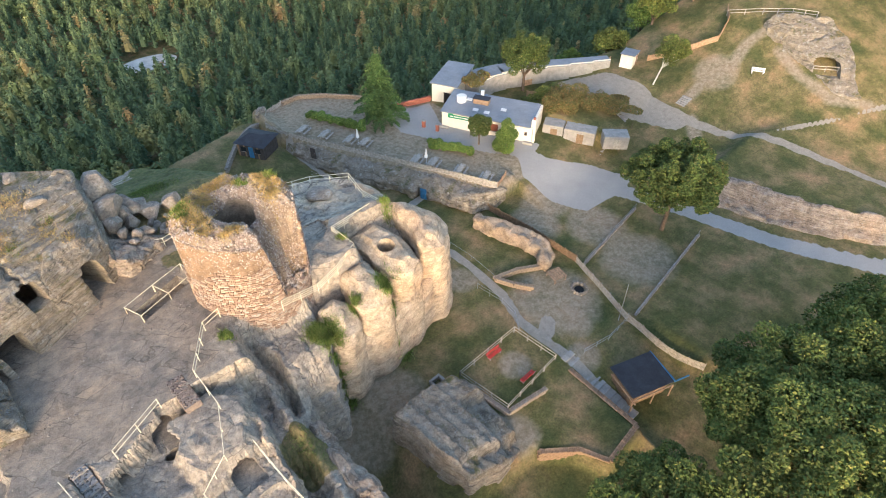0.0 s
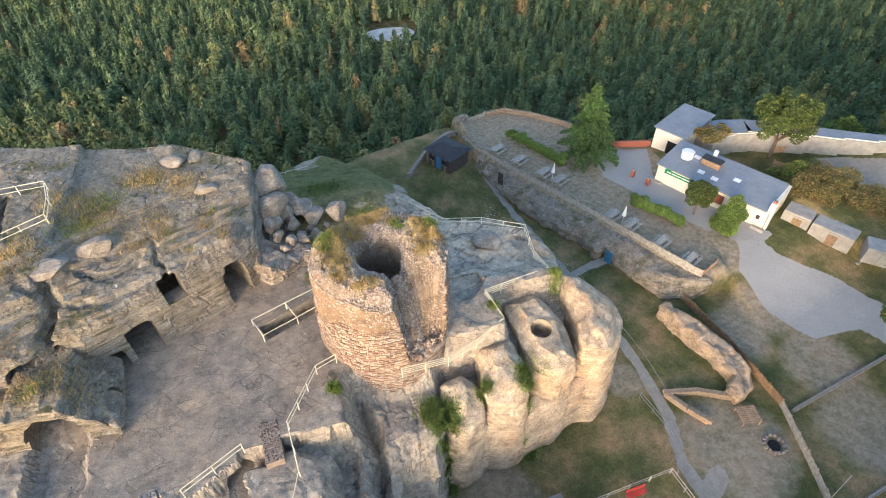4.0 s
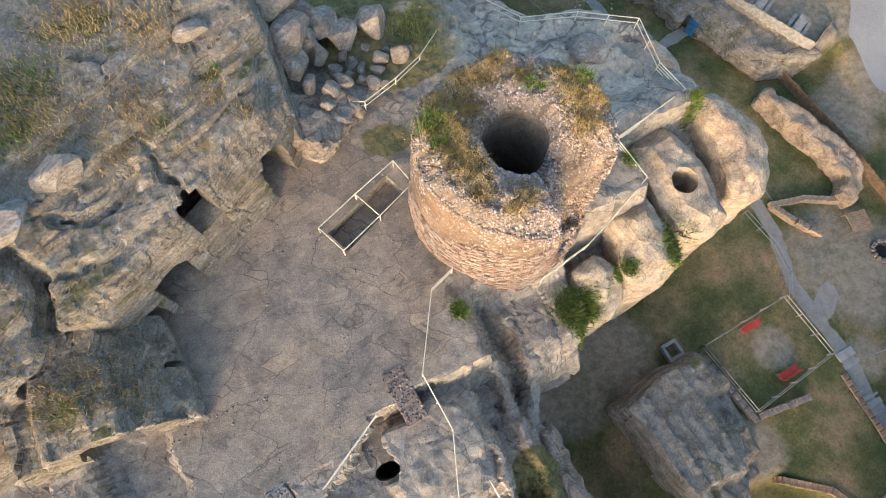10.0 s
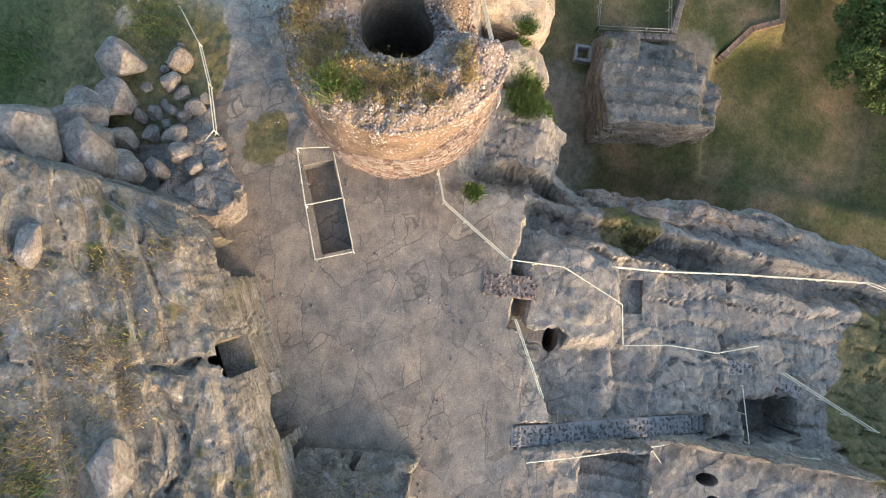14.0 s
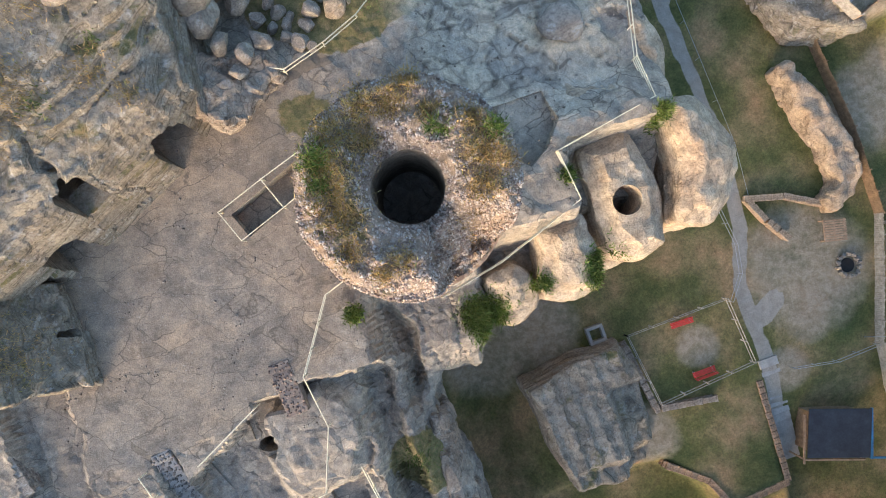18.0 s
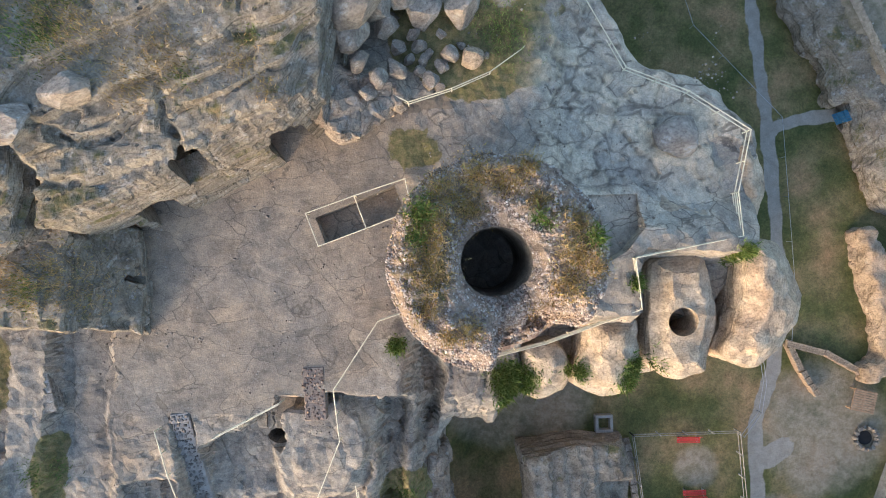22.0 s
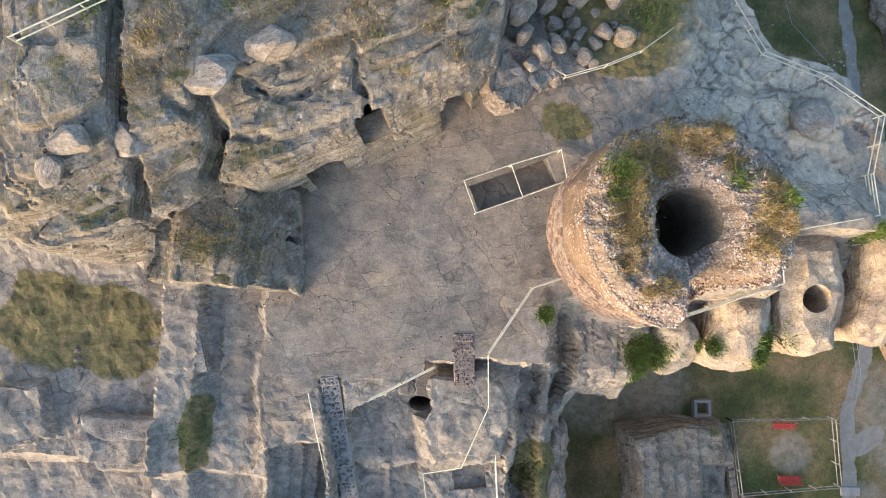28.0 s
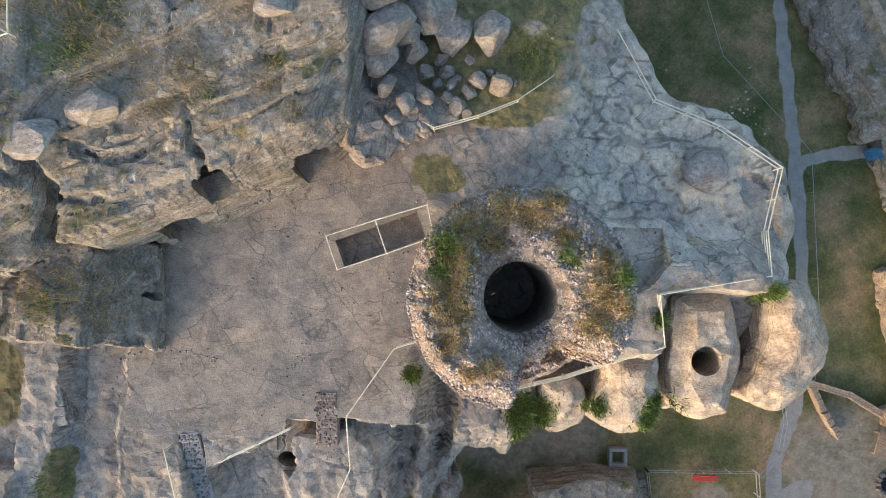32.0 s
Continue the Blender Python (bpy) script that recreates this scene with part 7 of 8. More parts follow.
pal = empty("pallet", (33.8, -11.5, ground_z(33.8, -11.5)), 80, label="reddish wooden pallet crate leaning by the ruin", category="pallet")
for i in range(9):
    box("slat", (0.15, 2.0, 0.03), (-0.85 + i * 0.21, 0, 0.75), WOOD_ORANGE, pal)
for y in (-0.9, 0, 0.9):
    box("bearer", (1.9, 0.1, 0.12), (0, y, 0.67), WOOD_ORANGE, pal)
for x in (-0.85, 0.85):
    for y in (-0.85, 0.85):
        box("leg", (0.1, 0.1, 0.66), (x, y, 0.3), WOOD_ORANGE, pal)


def boulder_mesh(seed, mat, blocky=0.5, cuts=3):
    """One boulder of unit size: a lump cut by flat breaks and worn."""
    rng = random.Random(seed)
    bm = bmesh.new()
    bmesh.ops.create_icosphere(bm, subdivisions=cuts, radius=1)
    planes = [(Vector((rng.gauss(0, 1), rng.gauss(0, 1), rng.gauss(0, 0.8))).normalized(), rng.uniform(0.56, 0.80)) for _ in range(13)]
    for v in bm.verts:
        for n, d in planes:
            t = v.co.dot(n) - d
            if t > 0:
                v.co -= n * t * blocky * 1.8 if blocky < 0.55 else n * t
        v.co += noise.noise_vector(v.co * 3.0 + Vector((seed, 0, 0))) * 0.03
    me = bpy.data.meshes.new("boulder")
    bm.to_mesh(me); bm.free()
    me.materials.append(mat)
    return me


BOULD = [boulder_mesh(s, STONE_GREY, 0.6) for s in range(8)]
BOULD_WARM = [boulder_mesh(s + 20, ROCK_PALE, 0.6) for s in range(3)]


def boulder(x, y, z, sx, sy, sz, rz, k=0, warm=False, label="", group="fallen boulders"):
    ob = new("boulder", (BOULD_WARM if warm else BOULD)[k % (3 if warm else 8)])
    ob.matrix_basis = pose(x, y, z, 8 * nz(x, y), 8 * nz(y, x), rz) @ Matrix.Diagonal((sx, sy, sz, 1))
    return tagged(ob, label or ("angular grey sandstone boulder among the rubble" if max(sx, sy) > 0.7 else "small grey rubble stone in the grass"), "boulder", group)


for i, (x, y, z, r) in enumerate(((-8.2, 15.6, 4.6, 1.6), (-8.0, 13.6, 3.2, 1.45), (-8.6, 12.2, 2.0, 1.1), (-6.4, 15.6, 1.2, 1.3), (-5.6, 15.4, 0.9, 1.25), (-4.5, 14.4, 0.4, 1.1), (-2.2, 14.9, 0.2, 1.3), (-7.2, 14.0, 1.6, 0.9), (-6.6, 13.2, 0.8, 0.7),
                                   (-8.0, 10.8, 1.6, 0.6), (-6.9, 9.8, 1.5, 0.6), (-5.9, 10.6, 0.9, 0.6), (-7.4, 9.0, 1.5, 0.5))):
    boulder(x, y, z + 0.2, r * 1.35, r * 1.15, r * 1.05, i * 47, i, label="large angular grey boulder fallen from the cliff" if r > 1 else "")
for i, (x, y, r, w) in enumerate(((-4.6, 12.4, .45, 0), (-4.3, 11.6, .4, 0), (-2.7, 11.9, .55, 0), (-1.4, 11.8, .65, 1), (-3.2, 11.2, .45, 0), (-3.8, 10.3, .55, 0), (-3.2, 9.9, .35, 0), (-4.5, 10.8, .4, 0), (-5.2, 11.5, .35, 0), (-0.4, 12.0, .2, 0), (-2.0, 12.6, .25, 0), (-5.0, 13.1, .4, 0), (-3.3, 13.2, .3, 0), (-5.9, 12.2, .5, 0), (-4.0, 12.0, .3, 0))):
    boulder(x, y, on_rock(x, y) + r * 0.35, r * 1.35, r * 1.15, r, i * 71, i, bool(w), "pinkish rubble stone in the grass" if w else "")
SCARP = [(-10.4, 7.2), (-9.0, 6.2), (-7.6, 7.0), (-5.4, 8.4), (-5.0, 9.4), (-5.8, 10.2), (-8.4, 10.6), (-10.2, 10.6)]
scarp = rock_mass("broken_rock", SCARP, lambda x, y: 1.5 - 0.28 * (x + 7.5) + 0.4 * fbm(x * 0.7, y * 0.7, 3.0), -0.8, [ROCK], step=0.35, amp=0.2, scale=0.8, edge=0.3, batter=0.12, ledge=0.3, wobble=0.4, seed=61.0, voxel=0.13, crack=0.28, beds=0.2, block=0.9, facet=0.3)
tagged(scarp, "cracked brownish sandstone outcrop at the cliff's foot", "rock")
fl = boulder(12.0, 8.0, -1.35, 1.9, 1.7, 0.75, 20, 2, label="flat rounded grey rock slab on the bare flats")

ring = empty("fire_ring", (34.5, -14.8, ground_z(34.5, -14.8)), label="ring of pale stones round a fire pit", category="fire pit")
for i in range(14):
    a = i / 14 * 6.283
    ob = new("stone", BOULD[i % 8]); ob.parent = ring
    ob.matrix_basis = pose(0.95 * math.cos(a), 0.95 * math.sin(a), 0.2, 0, 0, i * 50) @ Matrix.Diagonal((0.27, 0.24, 0.26, 1))
part("ashes", tube_bm(bmesh.new(), (0, 0, 0), (0, 0, 0.06), 0.62, 0.6, 18), BLACK, ring)

sq = empty("square_well", (11.8, -14.4, -14.2), 4, label="small square stone-framed shaft opening", category="shaft")
for x, y, sx, sy in ((0, 0.62, 1.5, 0.28), (0, -0.62, 1.5, 0.28), (-0.62, 0, 0.28, 0.98), (0.62, 0, 0.28, 0.98)):
    box("kerb_stone", (sx, sy, 0.9), (x, y, 0.3), CONCRETE, sq, bevel=0.04)
# black plate near ground level paints the shade down the shaft
box("shaft_floor", (1.0, 1.0, 0.05), (0, 0, 0.02), BLACK, sq)

# ---- beer garden furniture ----
def picnic_table(x, y, rz, z=-11.12):
    t = empty("picnic_table", (x, y, z), rz, label="weathered grey timber picnic table with fixed benches", category="picnic table", group="picnic tables")
    for i in range(4):
        box("top_plank", (2.3, 0.19, 0.045), (0, -0.31 + i * 0.205, 0.75), WOOD_GREY, t)
    for s in (-1, 1):
        for i in range(2):
            box("bench_plank", (2.3, 0.15, 0.045), (0, s * (0.72 + i * 0.16), 0.45), WOOD_GREY, t)
        box("frame", (0.09, 1.9, 0.09), (s * 0.85, 0, 0.4), WOOD_GREY, t)
        for q in (-1, 1):
            box("leg", (0.09, 0.09, 0.82), (s * 0.85, q * 0.5, 0.37), WOOD_GREY, t, rx=q * 18)
    return t


for x, y in ((24.2, 36.4), (26.3, 32.8), (28.6, 28.9), (30.0, 26.6), (33.5, 17.5), (35.0, 15.2), (36.9, 11.2), (38.6, 7.4)):
    picnic_table(x, y, 28)


def parasol(x, y):
    p = empty("parasol", (x, y, -11.12), label="closed white parasol between the tables", category="parasol", group="parasols")
    tube("pole", (0, 0, 0), (0, 0, 2.6), 0.03, WHITE_PAINT, p)
    bm = bmesh.new()
    bmesh.ops.create_cone(bm, cap_ends=True, segments=12, radius1=0.28, radius2=0.05, depth=1.5, matrix=Matrix.Translation((0, 0, 1.95)))
    for v in bm.verts:
        v.co.x *= 1 + 0.25 * math.sin(5 * math.atan2(v.co.y, v.co.x))
    part("canopy", bm, CANVAS, p)
    box("base", (0.5, 0.5, 0.1), (0, 0, 0.05), CONCRETE, p, bevel=0.03)


parasol(29.3, 27.7)
parasol(34.3, 16.3)
for x, y in ((40.6, 25.0), (41.6, 22.6)):
    pl = empty("brick_pillar", (x, y, -11.15), 28, label="short red brick gate pillar", category="pillar", group="gate pillars")
    part("shaft", box_bm(bmesh.new(), (0.5, 0.5, 1.3), pose(0, 0, 0.62), 0.02), BRICK_RED, pl)
    part("cap", box_bm(bmesh.new(), (0.62, 0.62, 0.1), pose(0, 0, 1.31), 0.02), CONCRETE, pl)
lamp = empty("street_lamp", (44.6, 17.8, -11.15), label="black lantern post in the yard", category="street lamp")
tube("pole", (0, 0, 0), (0, 0, 3.2), 0.05, ROOF_DARK, lamp, 0.035)
part("lantern", tube_bm(bmesh.new(), (0, 0, 3.2), (0, 0, 3.65), 0.13, 0.2, 6), ROOF_DARK, lamp)
part("hood", tube_bm(bmesh.new(), (0, 0, 3.65), (0, 0, 3.85), 0.24, 0.02, 6), ROOF_DARK, lamp)
wb = empty("white_bench", (91.4, -4.5, ground_z(91.4, -4.5)), -58, label="white wooden bench on the hillside", category="bench")
for i in range(3):
    box("seat_slat", (2.2, 0.14, 0.05), (0, -0.16 + 0.16 * i, 0.45), WHITE_PAINT, wb)
    box("back_slat", (2.2, 0.04, 0.12), (0, 0.3, 0.58 + 0.16 * i), WHITE_PAINT, wb)
for s in (-0.9, 0.9):
    box("leg", (0.1, 0.5, 0.9), (s, 0.1, 0.4), WHITE_PAINT, wb)

MASONRY_RED = sandstone("reddish_rubble", tint=(1.05, 0.82, 0.66), warm=0.6, lichen=0.2, grass=0.0, bedding=0.2)
# dark hut with blue trim beside the steps
hut = empty("hut", (29.2, -28.0, -15.2), -16, label="hut with a dark felt roof and blue trim", category="hut")
part("wall", box_bm(bmesh.new(), (4.6, 3.4, 2.2), pose(0, 0, 1.0), 0.02), WOOD_BROWN, hut)
part("roof", box_bm(bmesh.new(), (5.4, 4.2, 0.12), pose(0, 0, 2.25, 3, 0, 0), 0.02), ROOF_DARK, hut)
box("trim", (0.12, 4.3, 0.2), (2.75, 0, 2.28), BLUE_PAINT, hut)
box("trim", (2.0, 0.12, 0.2), (3.7, -2.1, 2.15), BLUE_PAINT, hut)
box("beam", (5.0, 0.15, 0.15), (-0.2, -2.3, 2.0), WOOD_ORANGE, hut)
box("beam", (0.15, 4.2, 0.15), (-2.8, -0.6, 1.9), WOOD_ORANGE, hut)
for x in (-2.8, 0.0, 2.4):
    box("post", (0.12, 0.12, 2.1), (x, -2.3, 0.95), WOOD_ORANGE, hut)
shelf = [(63.2, -12.5), (63.4, -17.0), (65.2, -23.0), (68.6, -30.0), (73.6, -37.5), (80, -44), (82, -41.5), (76.0, -34.5), (71.6, -27.5), (69.6, -21.0), (68.2, -15.5), (66, -12)]
tagged(rock_mass("road_outcrop", shelf, lambda x, y: ground_height(x, y) + 0.30 + 0.35 * vfbm(x * 0.4, y * 0.4, 4.0), -17, [ROCK], step=0.5, edge=0.4, batter=0.25, ledge=0.2, seed=73.0, voxel=0.22, weather=lambda ob: weather_beds(ob, -60, 7.0, 0.4, 0.5, 2.2)), "grey bedded rock outcrop beside the gravel road", "rock", kind="structure")
hs = empty("hill_steps", (79.6, 1.6, ground_z(79.6, 1.6)), 0, label="short flight of rough stone steps on the hillside", category="stairs")
for i in range(5):
    box("step", (0.42, 1.7, 0.3), (i * 0.42, 0, 0.02 + i * 0.17), CONCRETE, hs, bevel=0.04)
tube("flag_pole", (34.2, -21.2, -14.3), (35.2, -20.6, -8.8), 0.05, STEEL, r1=0.03)
tagged(scene.objects["flag_pole"], "thin tall grey metal pole leaning by the fence corner", "pole")
wall_run("retaining_wall", [(24.3, -22.2), (24.4, -31.2), (19.2, -31.9), (17.8, -29.2), (14.6, -26.9)], 0.55, 1.5, MASONRY_RED, "rough reddish rubble wall holding up the lawn", zf=lambda x, y: -15.3, block=0.55)
steps = empty("garden_steps", (25.5, -20.9, -14.0), -87, label="broad grey stone steps going down beside the lawn", category="stairs")
for i in range(13):
    box("step", (0.76, 1.7, 0.34), (i * 0.74, 0, -0.02 - i * 0.135), CONCRETE, steps, bevel=0.03)

# grotto rock on the hill
GROT = [(100.1, 1.0), (103.6, -2.5), (106.5, -7), (105, -12), (101, -15.5), (97.8, -19.6), (95.7, -16.2), (96.6, -10.6), (97.5, -4.7)]
grot = rock_mass("grotto_rock", GROT, lambda x, y: ground_z(x, y) + 0.5 + 1.1 * float(smooth01((x - 96) / 5)) + 0.4 * fbm(x * 0.3, y * 0.3, 8.0), -16, [ROCK_GRASSY], step=0.6, amp=0.3, scale=0.5, edge=0.6, batter=0.15, ledge=0.3, seed=71.0, voxel=0.3, crack=0.3, beds=0.3, block=2.0, facet=0.3,
                 holes=[cut_arch((98.6, -12.2, ground_z(98.1, -12.5) - 0.3), -51, 3.8, 2.3, 3.5, 0.3)])
tagged(grot, "rounded grey rock dome with a grotto on the hill", "rock", kind="structure")
post_fence("grotto_fence", [(x, y, ground_z(x, y)) for x, y in ((96.9, -10.9), (99.3, -14.0))], 1.0, WOOD_GREY, "wooden barrier across the grotto mouth", square=True, r=0.05)

# ---- grass tufts and bushes on the keep and rocks ----
def tuft_patch(name, spots, mat, seed, label, n, size, z_of, category="grass", height=0.35):
    rng = np.random.RandomState(seed)
    P, S = [], []
    for x, y, r in spots:
        k = max(20, int(n * r * r))
        d = rng.normal(size=(k, 2)) * r * 0.5
        for a, b in d:
            P.append((x + a, y + b, z_of(x + a, y + b)))
    P = np.array(P)
    m = len(P)
    a = rng.uniform(0, 6.283, m)
    w = size * rng.uniform(0.3, 0.7, m)
    h = height * rng.uniform(0.4, 1.2, m)
    lean = rng.normal(size=(m, 2)) * 0.5 * h[:, None]
    dx, dy = np.cos(a) * w, np.sin(a) * w
    v = np.stack([np.column_stack([P[:, 0] - dx, P[:, 1] - dy, P[:, 2] - 0.05]), np.column_stack([P[:, 0] + dx, P[:, 1] + dy, P[:, 2] - 0.05]), np.column_stack([P[:, 0] + lean[:, 0], P[:, 1] + lean[:, 1], P[:, 2] + h])], 1).reshape(-1, 3)
    ob = fast_mesh(name, v, np.arange(3 * m).reshape(m, 3), mat)
    return tagged(ob, label, category, kind="stuff")


def keep_z(x, y):
    dx, dy = x - KX, y - KY
    r = math.hypot(dx, dy)
    return keep_rim(math.atan2(dy, dx), min(5.3, max(1.8, r)))


def in_keep(spots):
    return [(KX + r * math.cos(radians(a)), KY + r * math.sin(radians(a)), s) for a, r, s in spots]


tuft_patch("dry_grass", in_keep([(150, 3.6, 1.3), (175, 3.4, 1.2), (130, 4.4, 1.0), (105, 4.3, 1.1), (85, 4.0, 0.9), (195, 3.2, 0.9), (10, 3.6, 1.0), (-15, 3.5, 1.0), (30, 4.2, 0.8), (-40, 3.4, 0.7), (215, 4.0, 0.8), (240, 4.2, 0.6), (60, 3.5, 0.7), (120, 3.0, 0.9), (250, 3.4, 0.7), (0, 4.6, 0.7), (310, 4.4, 0.5), (75, 4.9, 0.7)]), DRY_GRASS, 1, "dry ochre grass on the broken top of the keep", 1500, 0.05, keep_z, height=0.25)
tuft_patch("green_plants", in_keep([(148, 4.4, 0.75), (18, 4.7, 0.55), (52, 2.9, 0.35), (40, 3.0, 0.25), (165, 4.0, 0.5)]), GREEN_TUFT, 2, "bright green plants rooted on the keep", 1100, 0.08, keep_z, height=0.45)


def joined_tree(obs):
    V, F = [], []
    for o in obs:
        n = len(V)
        V += [o.matrix_basis @ v.co for v in o.data.vertices]
        F += [[i + n for i in p.vertices] for p in o.data.polygons]
    return BVHTree.FromPolygons(V, F)


ROCKS = joined_tree([yard_rock, cliff, spur] + [o for o in scene.objects if o.name.startswith("rock") and o.type == "MESH" and o != spur])


def rock_z(x, y):
    hit = ROCKS.ray_cast((x, y, 14.0), (0, 0, -1))
    return hit[0].z if hit[0] else -14.0


tuft_patch("rock_bushes", [(10.9, -8.2, 1.3), (10.9, -7.4, 0.8), (2.8, -9.0, 1.3), (2.0, -8.6, 1.0), (2.6, -10.2, 0.9), (6.6, -7.8, 0.6), (9.6, -1.6, 0.5), (16.3, 0.4, 0.6), (-5.2, -6.2, 0.5)], GREEN_TUFT, 3, "green shrubs growing between the well rocks", 2600, 0.085, rock_z, height=0.42, category="shrub")
tuft_patch("dry_grass", [(-23.8, -2.5, 2.2), (-26.0, -3.0, 1.8), (-22.6, -3.8, 1.0), (-17, 9, 1.8), (-21.5, 10, 2.5), (-19, 7.5, 1.2), (-13.5, 9.2, 1.2), (-24, 12.5, 2.8), (-12, 7.8, 0.9), (-26.5, 6.5, 2.0), (-15, 13.5, 2.0), (-28, 4.5, 1.4), (-18.5, 15.5, 2.2), (-27, -0.5, 1.2)], DRY_GRASS, 4, "dry grass and weeds on the cliff tops", 260, 0.05, rock_z, height=0.3)
tuft_patch("green_weeds", [(-23, 9.6, 1.8), (-21.5, 12.5, 1.6), (-25.5, -3.4, 1.0), (-16.2, 8.2, 0.7), (-12.8, 10.5, 0.5), (-30, 8, 1.5), (-26.6, -15, 1.2), (-4.3, -17.2, 1.4), (-3, 22, 3), (0.5, 13.5, 2.2)], GREEN_TUFT, 5, "green weeds on the rock ledges", 240, 0.06, rock_z, height=0.3)

# cliff-top blocks
for x, y, z, sx, sy, sz, rz, k in ((-13.1, 12.7, 8.6, 1.1, 0.8, 0.55, 10, 1), (-30.5, 1.2, 5.2, 1.3, 0.9, 0.9, 0, 4), (-31.5, -0.2, 4.6, 1.2, 0.8, 0.8, 70, 6), (-16.0, 17.0, 9.0, 1.4, 0.9, 0.7, 0, 2), (-14.2, 17.6, 8.9, 1.0, 0.7, 0.5, 50, 7)):
    boulder(x, y, rock_z(x, y) + sz * 0.25, sx, sy, sz, rz, k, label="pale weathered rock block on the cliff top", group="cliff-top blocks")


rails([(x, y, rock_z(x, y)) for x, y in ((-33.5, 13.2), (-29.9, 13.8), (-25.9, 14.7), (-25.2, 12.2), (-24.9, 9.8), (-28.6, 8.5), (-33, 5.6))], "cream double railing round the cliff-top lookout")

# ---- carved stairs, seats and walls on the quarried side ----
MORTAR = simple("pale_mortar", (0.33, 0.30, 0.27), 0.95, 0.2, 3.0, 0.4)
COBBLE = island_stone("dark_cobbles", [(0.0, (0.15, 0.135, 0.12)), (0.5, (0.21, 0.19, 0.17)), (1.0, (0.29, 0.26, 0.235))])
COBBLE_BROWN = island_stone("brown_cobbles", [(0.0, (0.16, 0.12, 0.10)), (0.5, (0.23, 0.175, 0.145)), (1.0, (0.30, 0.235, 0.195))])


def cobbled_stairs(x0, y0, x1, y1, w, n, z0, z1, mat, label, bed=None):
    """Steps of pale mortar with cobbles set in their treads."""
    root = empty("carved_stairs", (x0, y0, z0), label=label, category="stairs")
    d = Vector((x1 - x0, y1 - y0))
    ang = math.degrees(math.atan2(d.y, d.x))
    u = d.normalized()
    side = Vector((-u.y, u.x))
    rng = np.random.RandomState(n)
    P, S = [], []
    for i in range(n):
        c = d * ((i + 0.5) / n)
        z = (z1 - z0) * i / max(1, n - 1)
        box("step", (d.length / n * 1.02, w, 0.9), (c.x, c.y, z - 0.45), bed or MORTAR, root, rz=ang, bevel=0.03)
        for a in np.arange(-w / 2 + 0.1, w / 2 - 0.05, 0.21):
            for b in (-0.25, 0.25) if d.length / n > 0.5 else (0.0,):
                q = c + side * float(a + rng.uniform(-.1, .1)) + u * float(b * d.length / n + rng.uniform(-.1, .1))
                P.append((q.x, q.y, z + 0.01)); S.append(rng.uniform(0.06, 0.13))
    pebble_field("cobbles", P, S, mat, root, n, "cobbles set in the treads", flat=0.2)
    return root


def zr(x, y):
    return rock_z(x, y)


cobbled_stairs(-18.5, -10.9, -16.1, -24.2, 1.15, 24, 0.02, -4.0, COBBLE, "long cobbled stairs going down along a rail")
cobbled_stairs(-12.6, -23.4, -11.9, -28.0, 1.0, 7, -4.0, -4.9, COBBLE, "cobbled steps curving past the sunken room")
cobbled_stairs(-11.9, -28.2, -13.1, -31.4, 0.9, 5, -5.0, -5.4, COBBLE, "cobbled steps at the head of the sunken room")
cobbled_stairs(-10.35, -7.7, -10.05, -11.0, 1.3, 6, 0.07, -0.10, COBBLE_BROWN, "short flight of brown cobbled steps at the yard edge", simple("brown_mortar", (0.26, 0.205, 0.165), 0.95, 0.3, 3.0, 0.5))


def ridge_block(name, pts, z0, z1, mat, label, category="rock", seed=0.0, group=""):
    ob = rock_mass(name, pts, lambda x, y: z1 + 0.1 * fbm(x * 0.8, y * 0.8, seed), z0, [mat], step=0.3, amp=0.08, scale=1.0, edge=0.2, batter=0.04, ledge=0.06, wobble=0.12, seed=seed, voxel=0.12, beds=0.06, crack=0.05, facet=0.4)
    return tagged(ob, label, category, group)


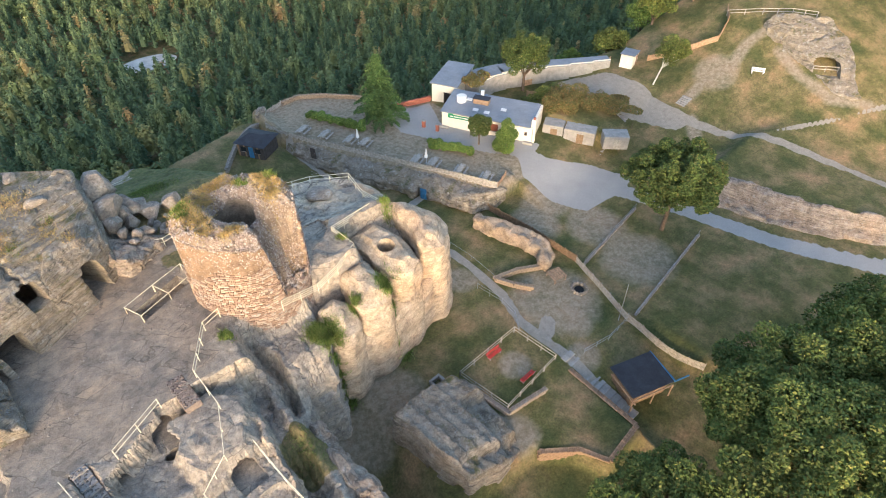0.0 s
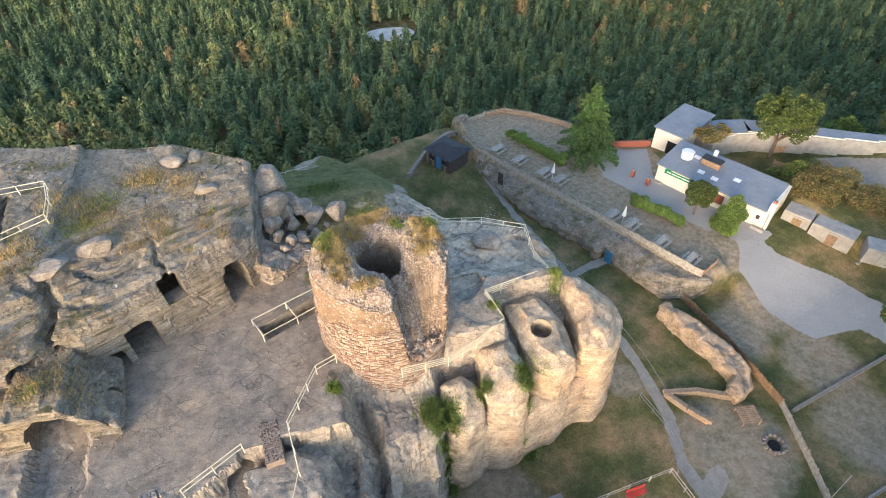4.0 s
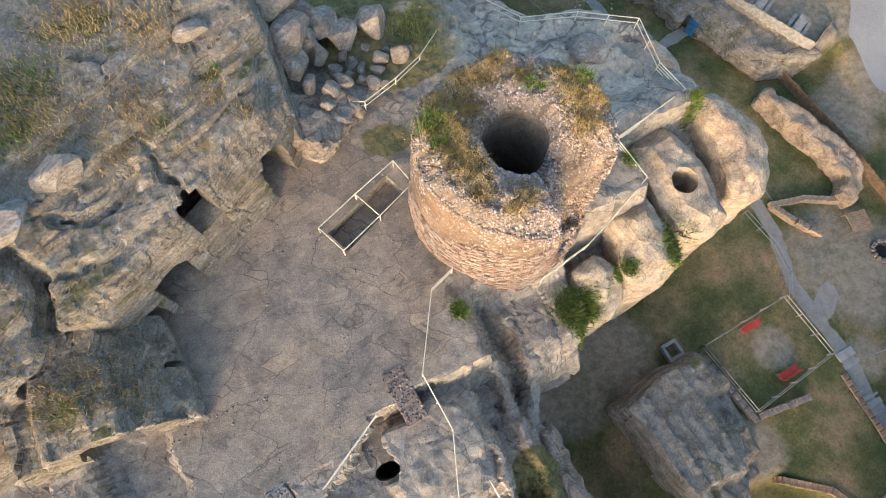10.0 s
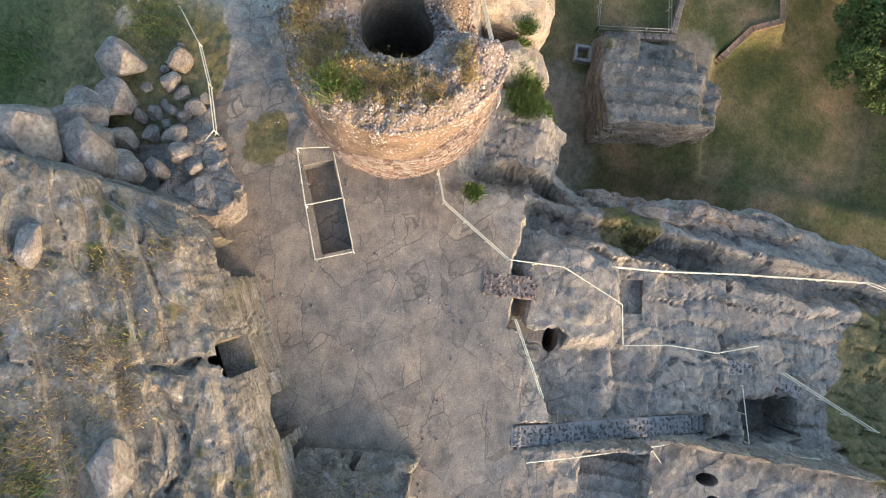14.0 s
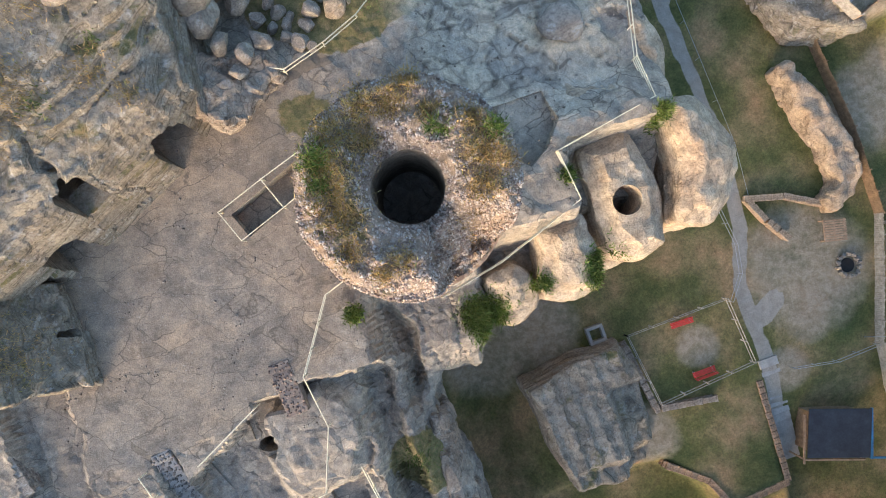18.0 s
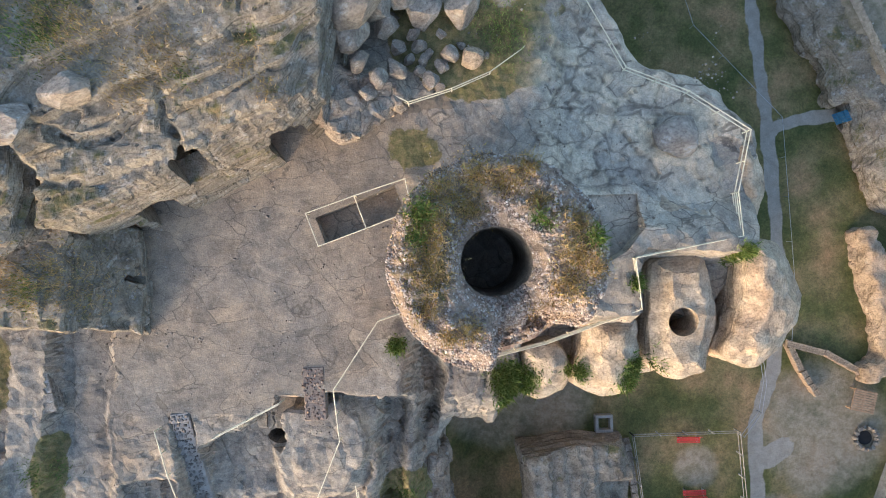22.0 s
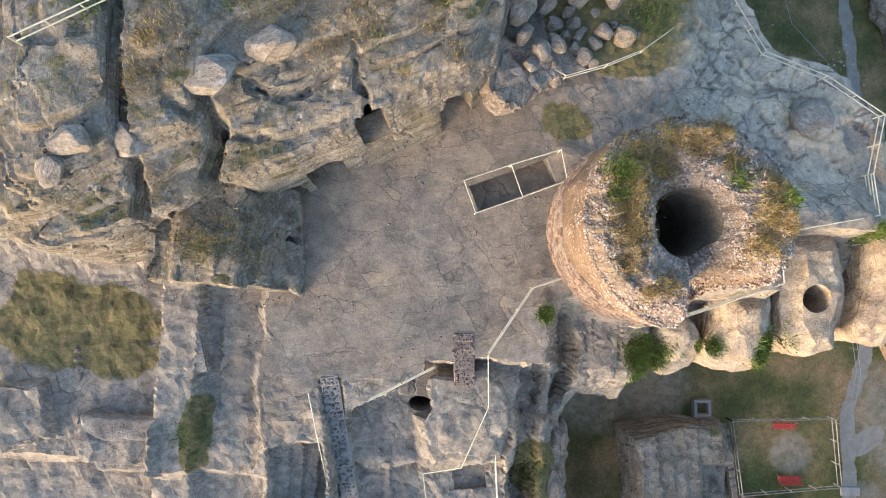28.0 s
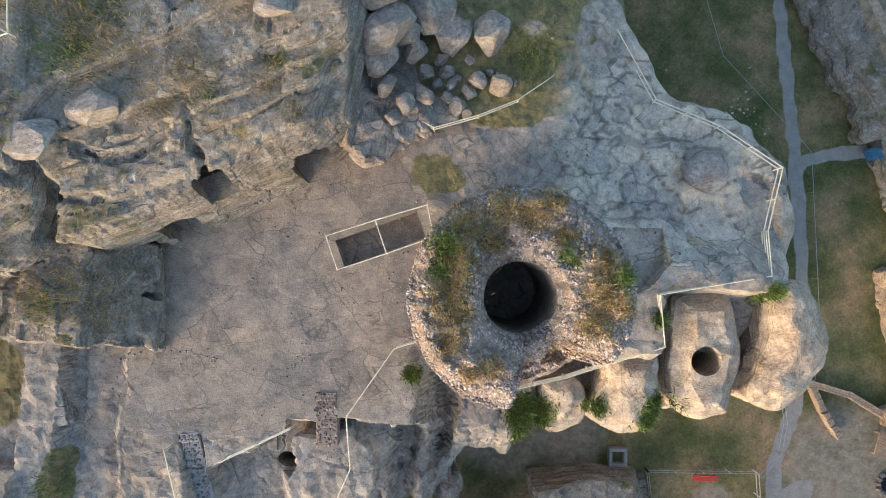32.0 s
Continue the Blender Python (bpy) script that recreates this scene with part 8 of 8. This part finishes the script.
for i in range(4):
    x = -21.9 + 0.85 * i
    ridge_block("rock_ridge", [(x, -15.3 + 0.1 * i), (x + 0.6, -15.3 + 0.1 * i), (x + 1.0, -19.4), (x + 0.4, -19.4)], -3.2, -1.15 - 0.22 * i, STONE_GREY, "long rounded ridge of cut stone like a seat row", "rock ledge", 80.0 + i, "cut ledges")
for i, pts in enumerate(([(-34.0, -14.3), (-29.2, -14.2), (-28.6, -15.8), (-33.8, -16.0)], [(-39.8, -12.9), (-36.4, -12.4), (-35.6, -16.0), (-39.6, -17.2)], [(-33.2, -16.4), (-28.6, -16.2), (-28.2, -17.8), (-33.0, -18.0)])):
    ridge_block("foundation_slab", pts, -3.2, -0.75 - 0.2 * i, STONE_GREY, "flat grey foundation slab of a vanished building", "foundation", 90.0 + i, "foundation slabs")
wall_run("ashlar_wall", [(-28.4, -5.9), (-27.4, -8.6), (-26.7, -11.0)], 1.5, 1.3, STONE_GREY, "broken wall of grey stone blocks beside the hollow way", zf=lambda x, y: -1.0, block=0.62)
for i in range(4):
    boulder(-34.8 + 0.1 * i, -10.5 - 0.55 * i, -1.55, 0.35, 0.28, 0.28, i * 30, i, label="squared grey stone lying in the grass", group="loose ashlars")
# shelves of the southern slope, running along it
rng5 = random.Random(4)
for i, (x, y, l, w, h) in enumerate(((-2.4, -19.0, 9, 0.8, 0.7), (-1.8, -26.5, 10, 0.7, 0.6))):
    pts = [(x - w, y + l / 2), (x + w * 0.7, y + l / 2 - 0.5), (x + w + rng5.uniform(-.3, .3), y), (x + w * 0.6, y - l / 2), (x - w * 0.8, y - l / 2 + 0.4), (x - w - 0.2, y + 0.5)]
    z = zr(x, y)
    ob = rock_mass("rock_rib", pts, lambda a, b: zr(x, b) + h + 0.2 * fbm(a * 0.6, b * 0.6, i), z - 4.0, [ROCK], step=0.35, amp=0.15, scale=0.6, edge=0.3, batter=0.06, ledge=0.15, wobble=0.3, seed=100.0 + i, voxel=0.17, beds=0.3, crack=0.3, block=1.1, facet=0.25)
    tagged(ob, "low grey rib of rock running down the slope", "rock", "southern ribs")
# angular blocks along the cliff front and slabs on its top
for x, y, sx, sy, sz, rz, k in ((-21.4, 7.0, 1.5, 1.1, 1.0, 30, 3), (-24.3, 5.2, 2.0, 1.1, 0.6, 22, 5), (-28.6, 1.6, 1.8, 1.2, 0.9, 0, 6)):
    boulder(x, y, rock_z(x, y) + 0.1, sx, sy, sz, rz, k, label="massive weathered sandstone block jutting from the cliff edge", group="cliff-edge blocks")
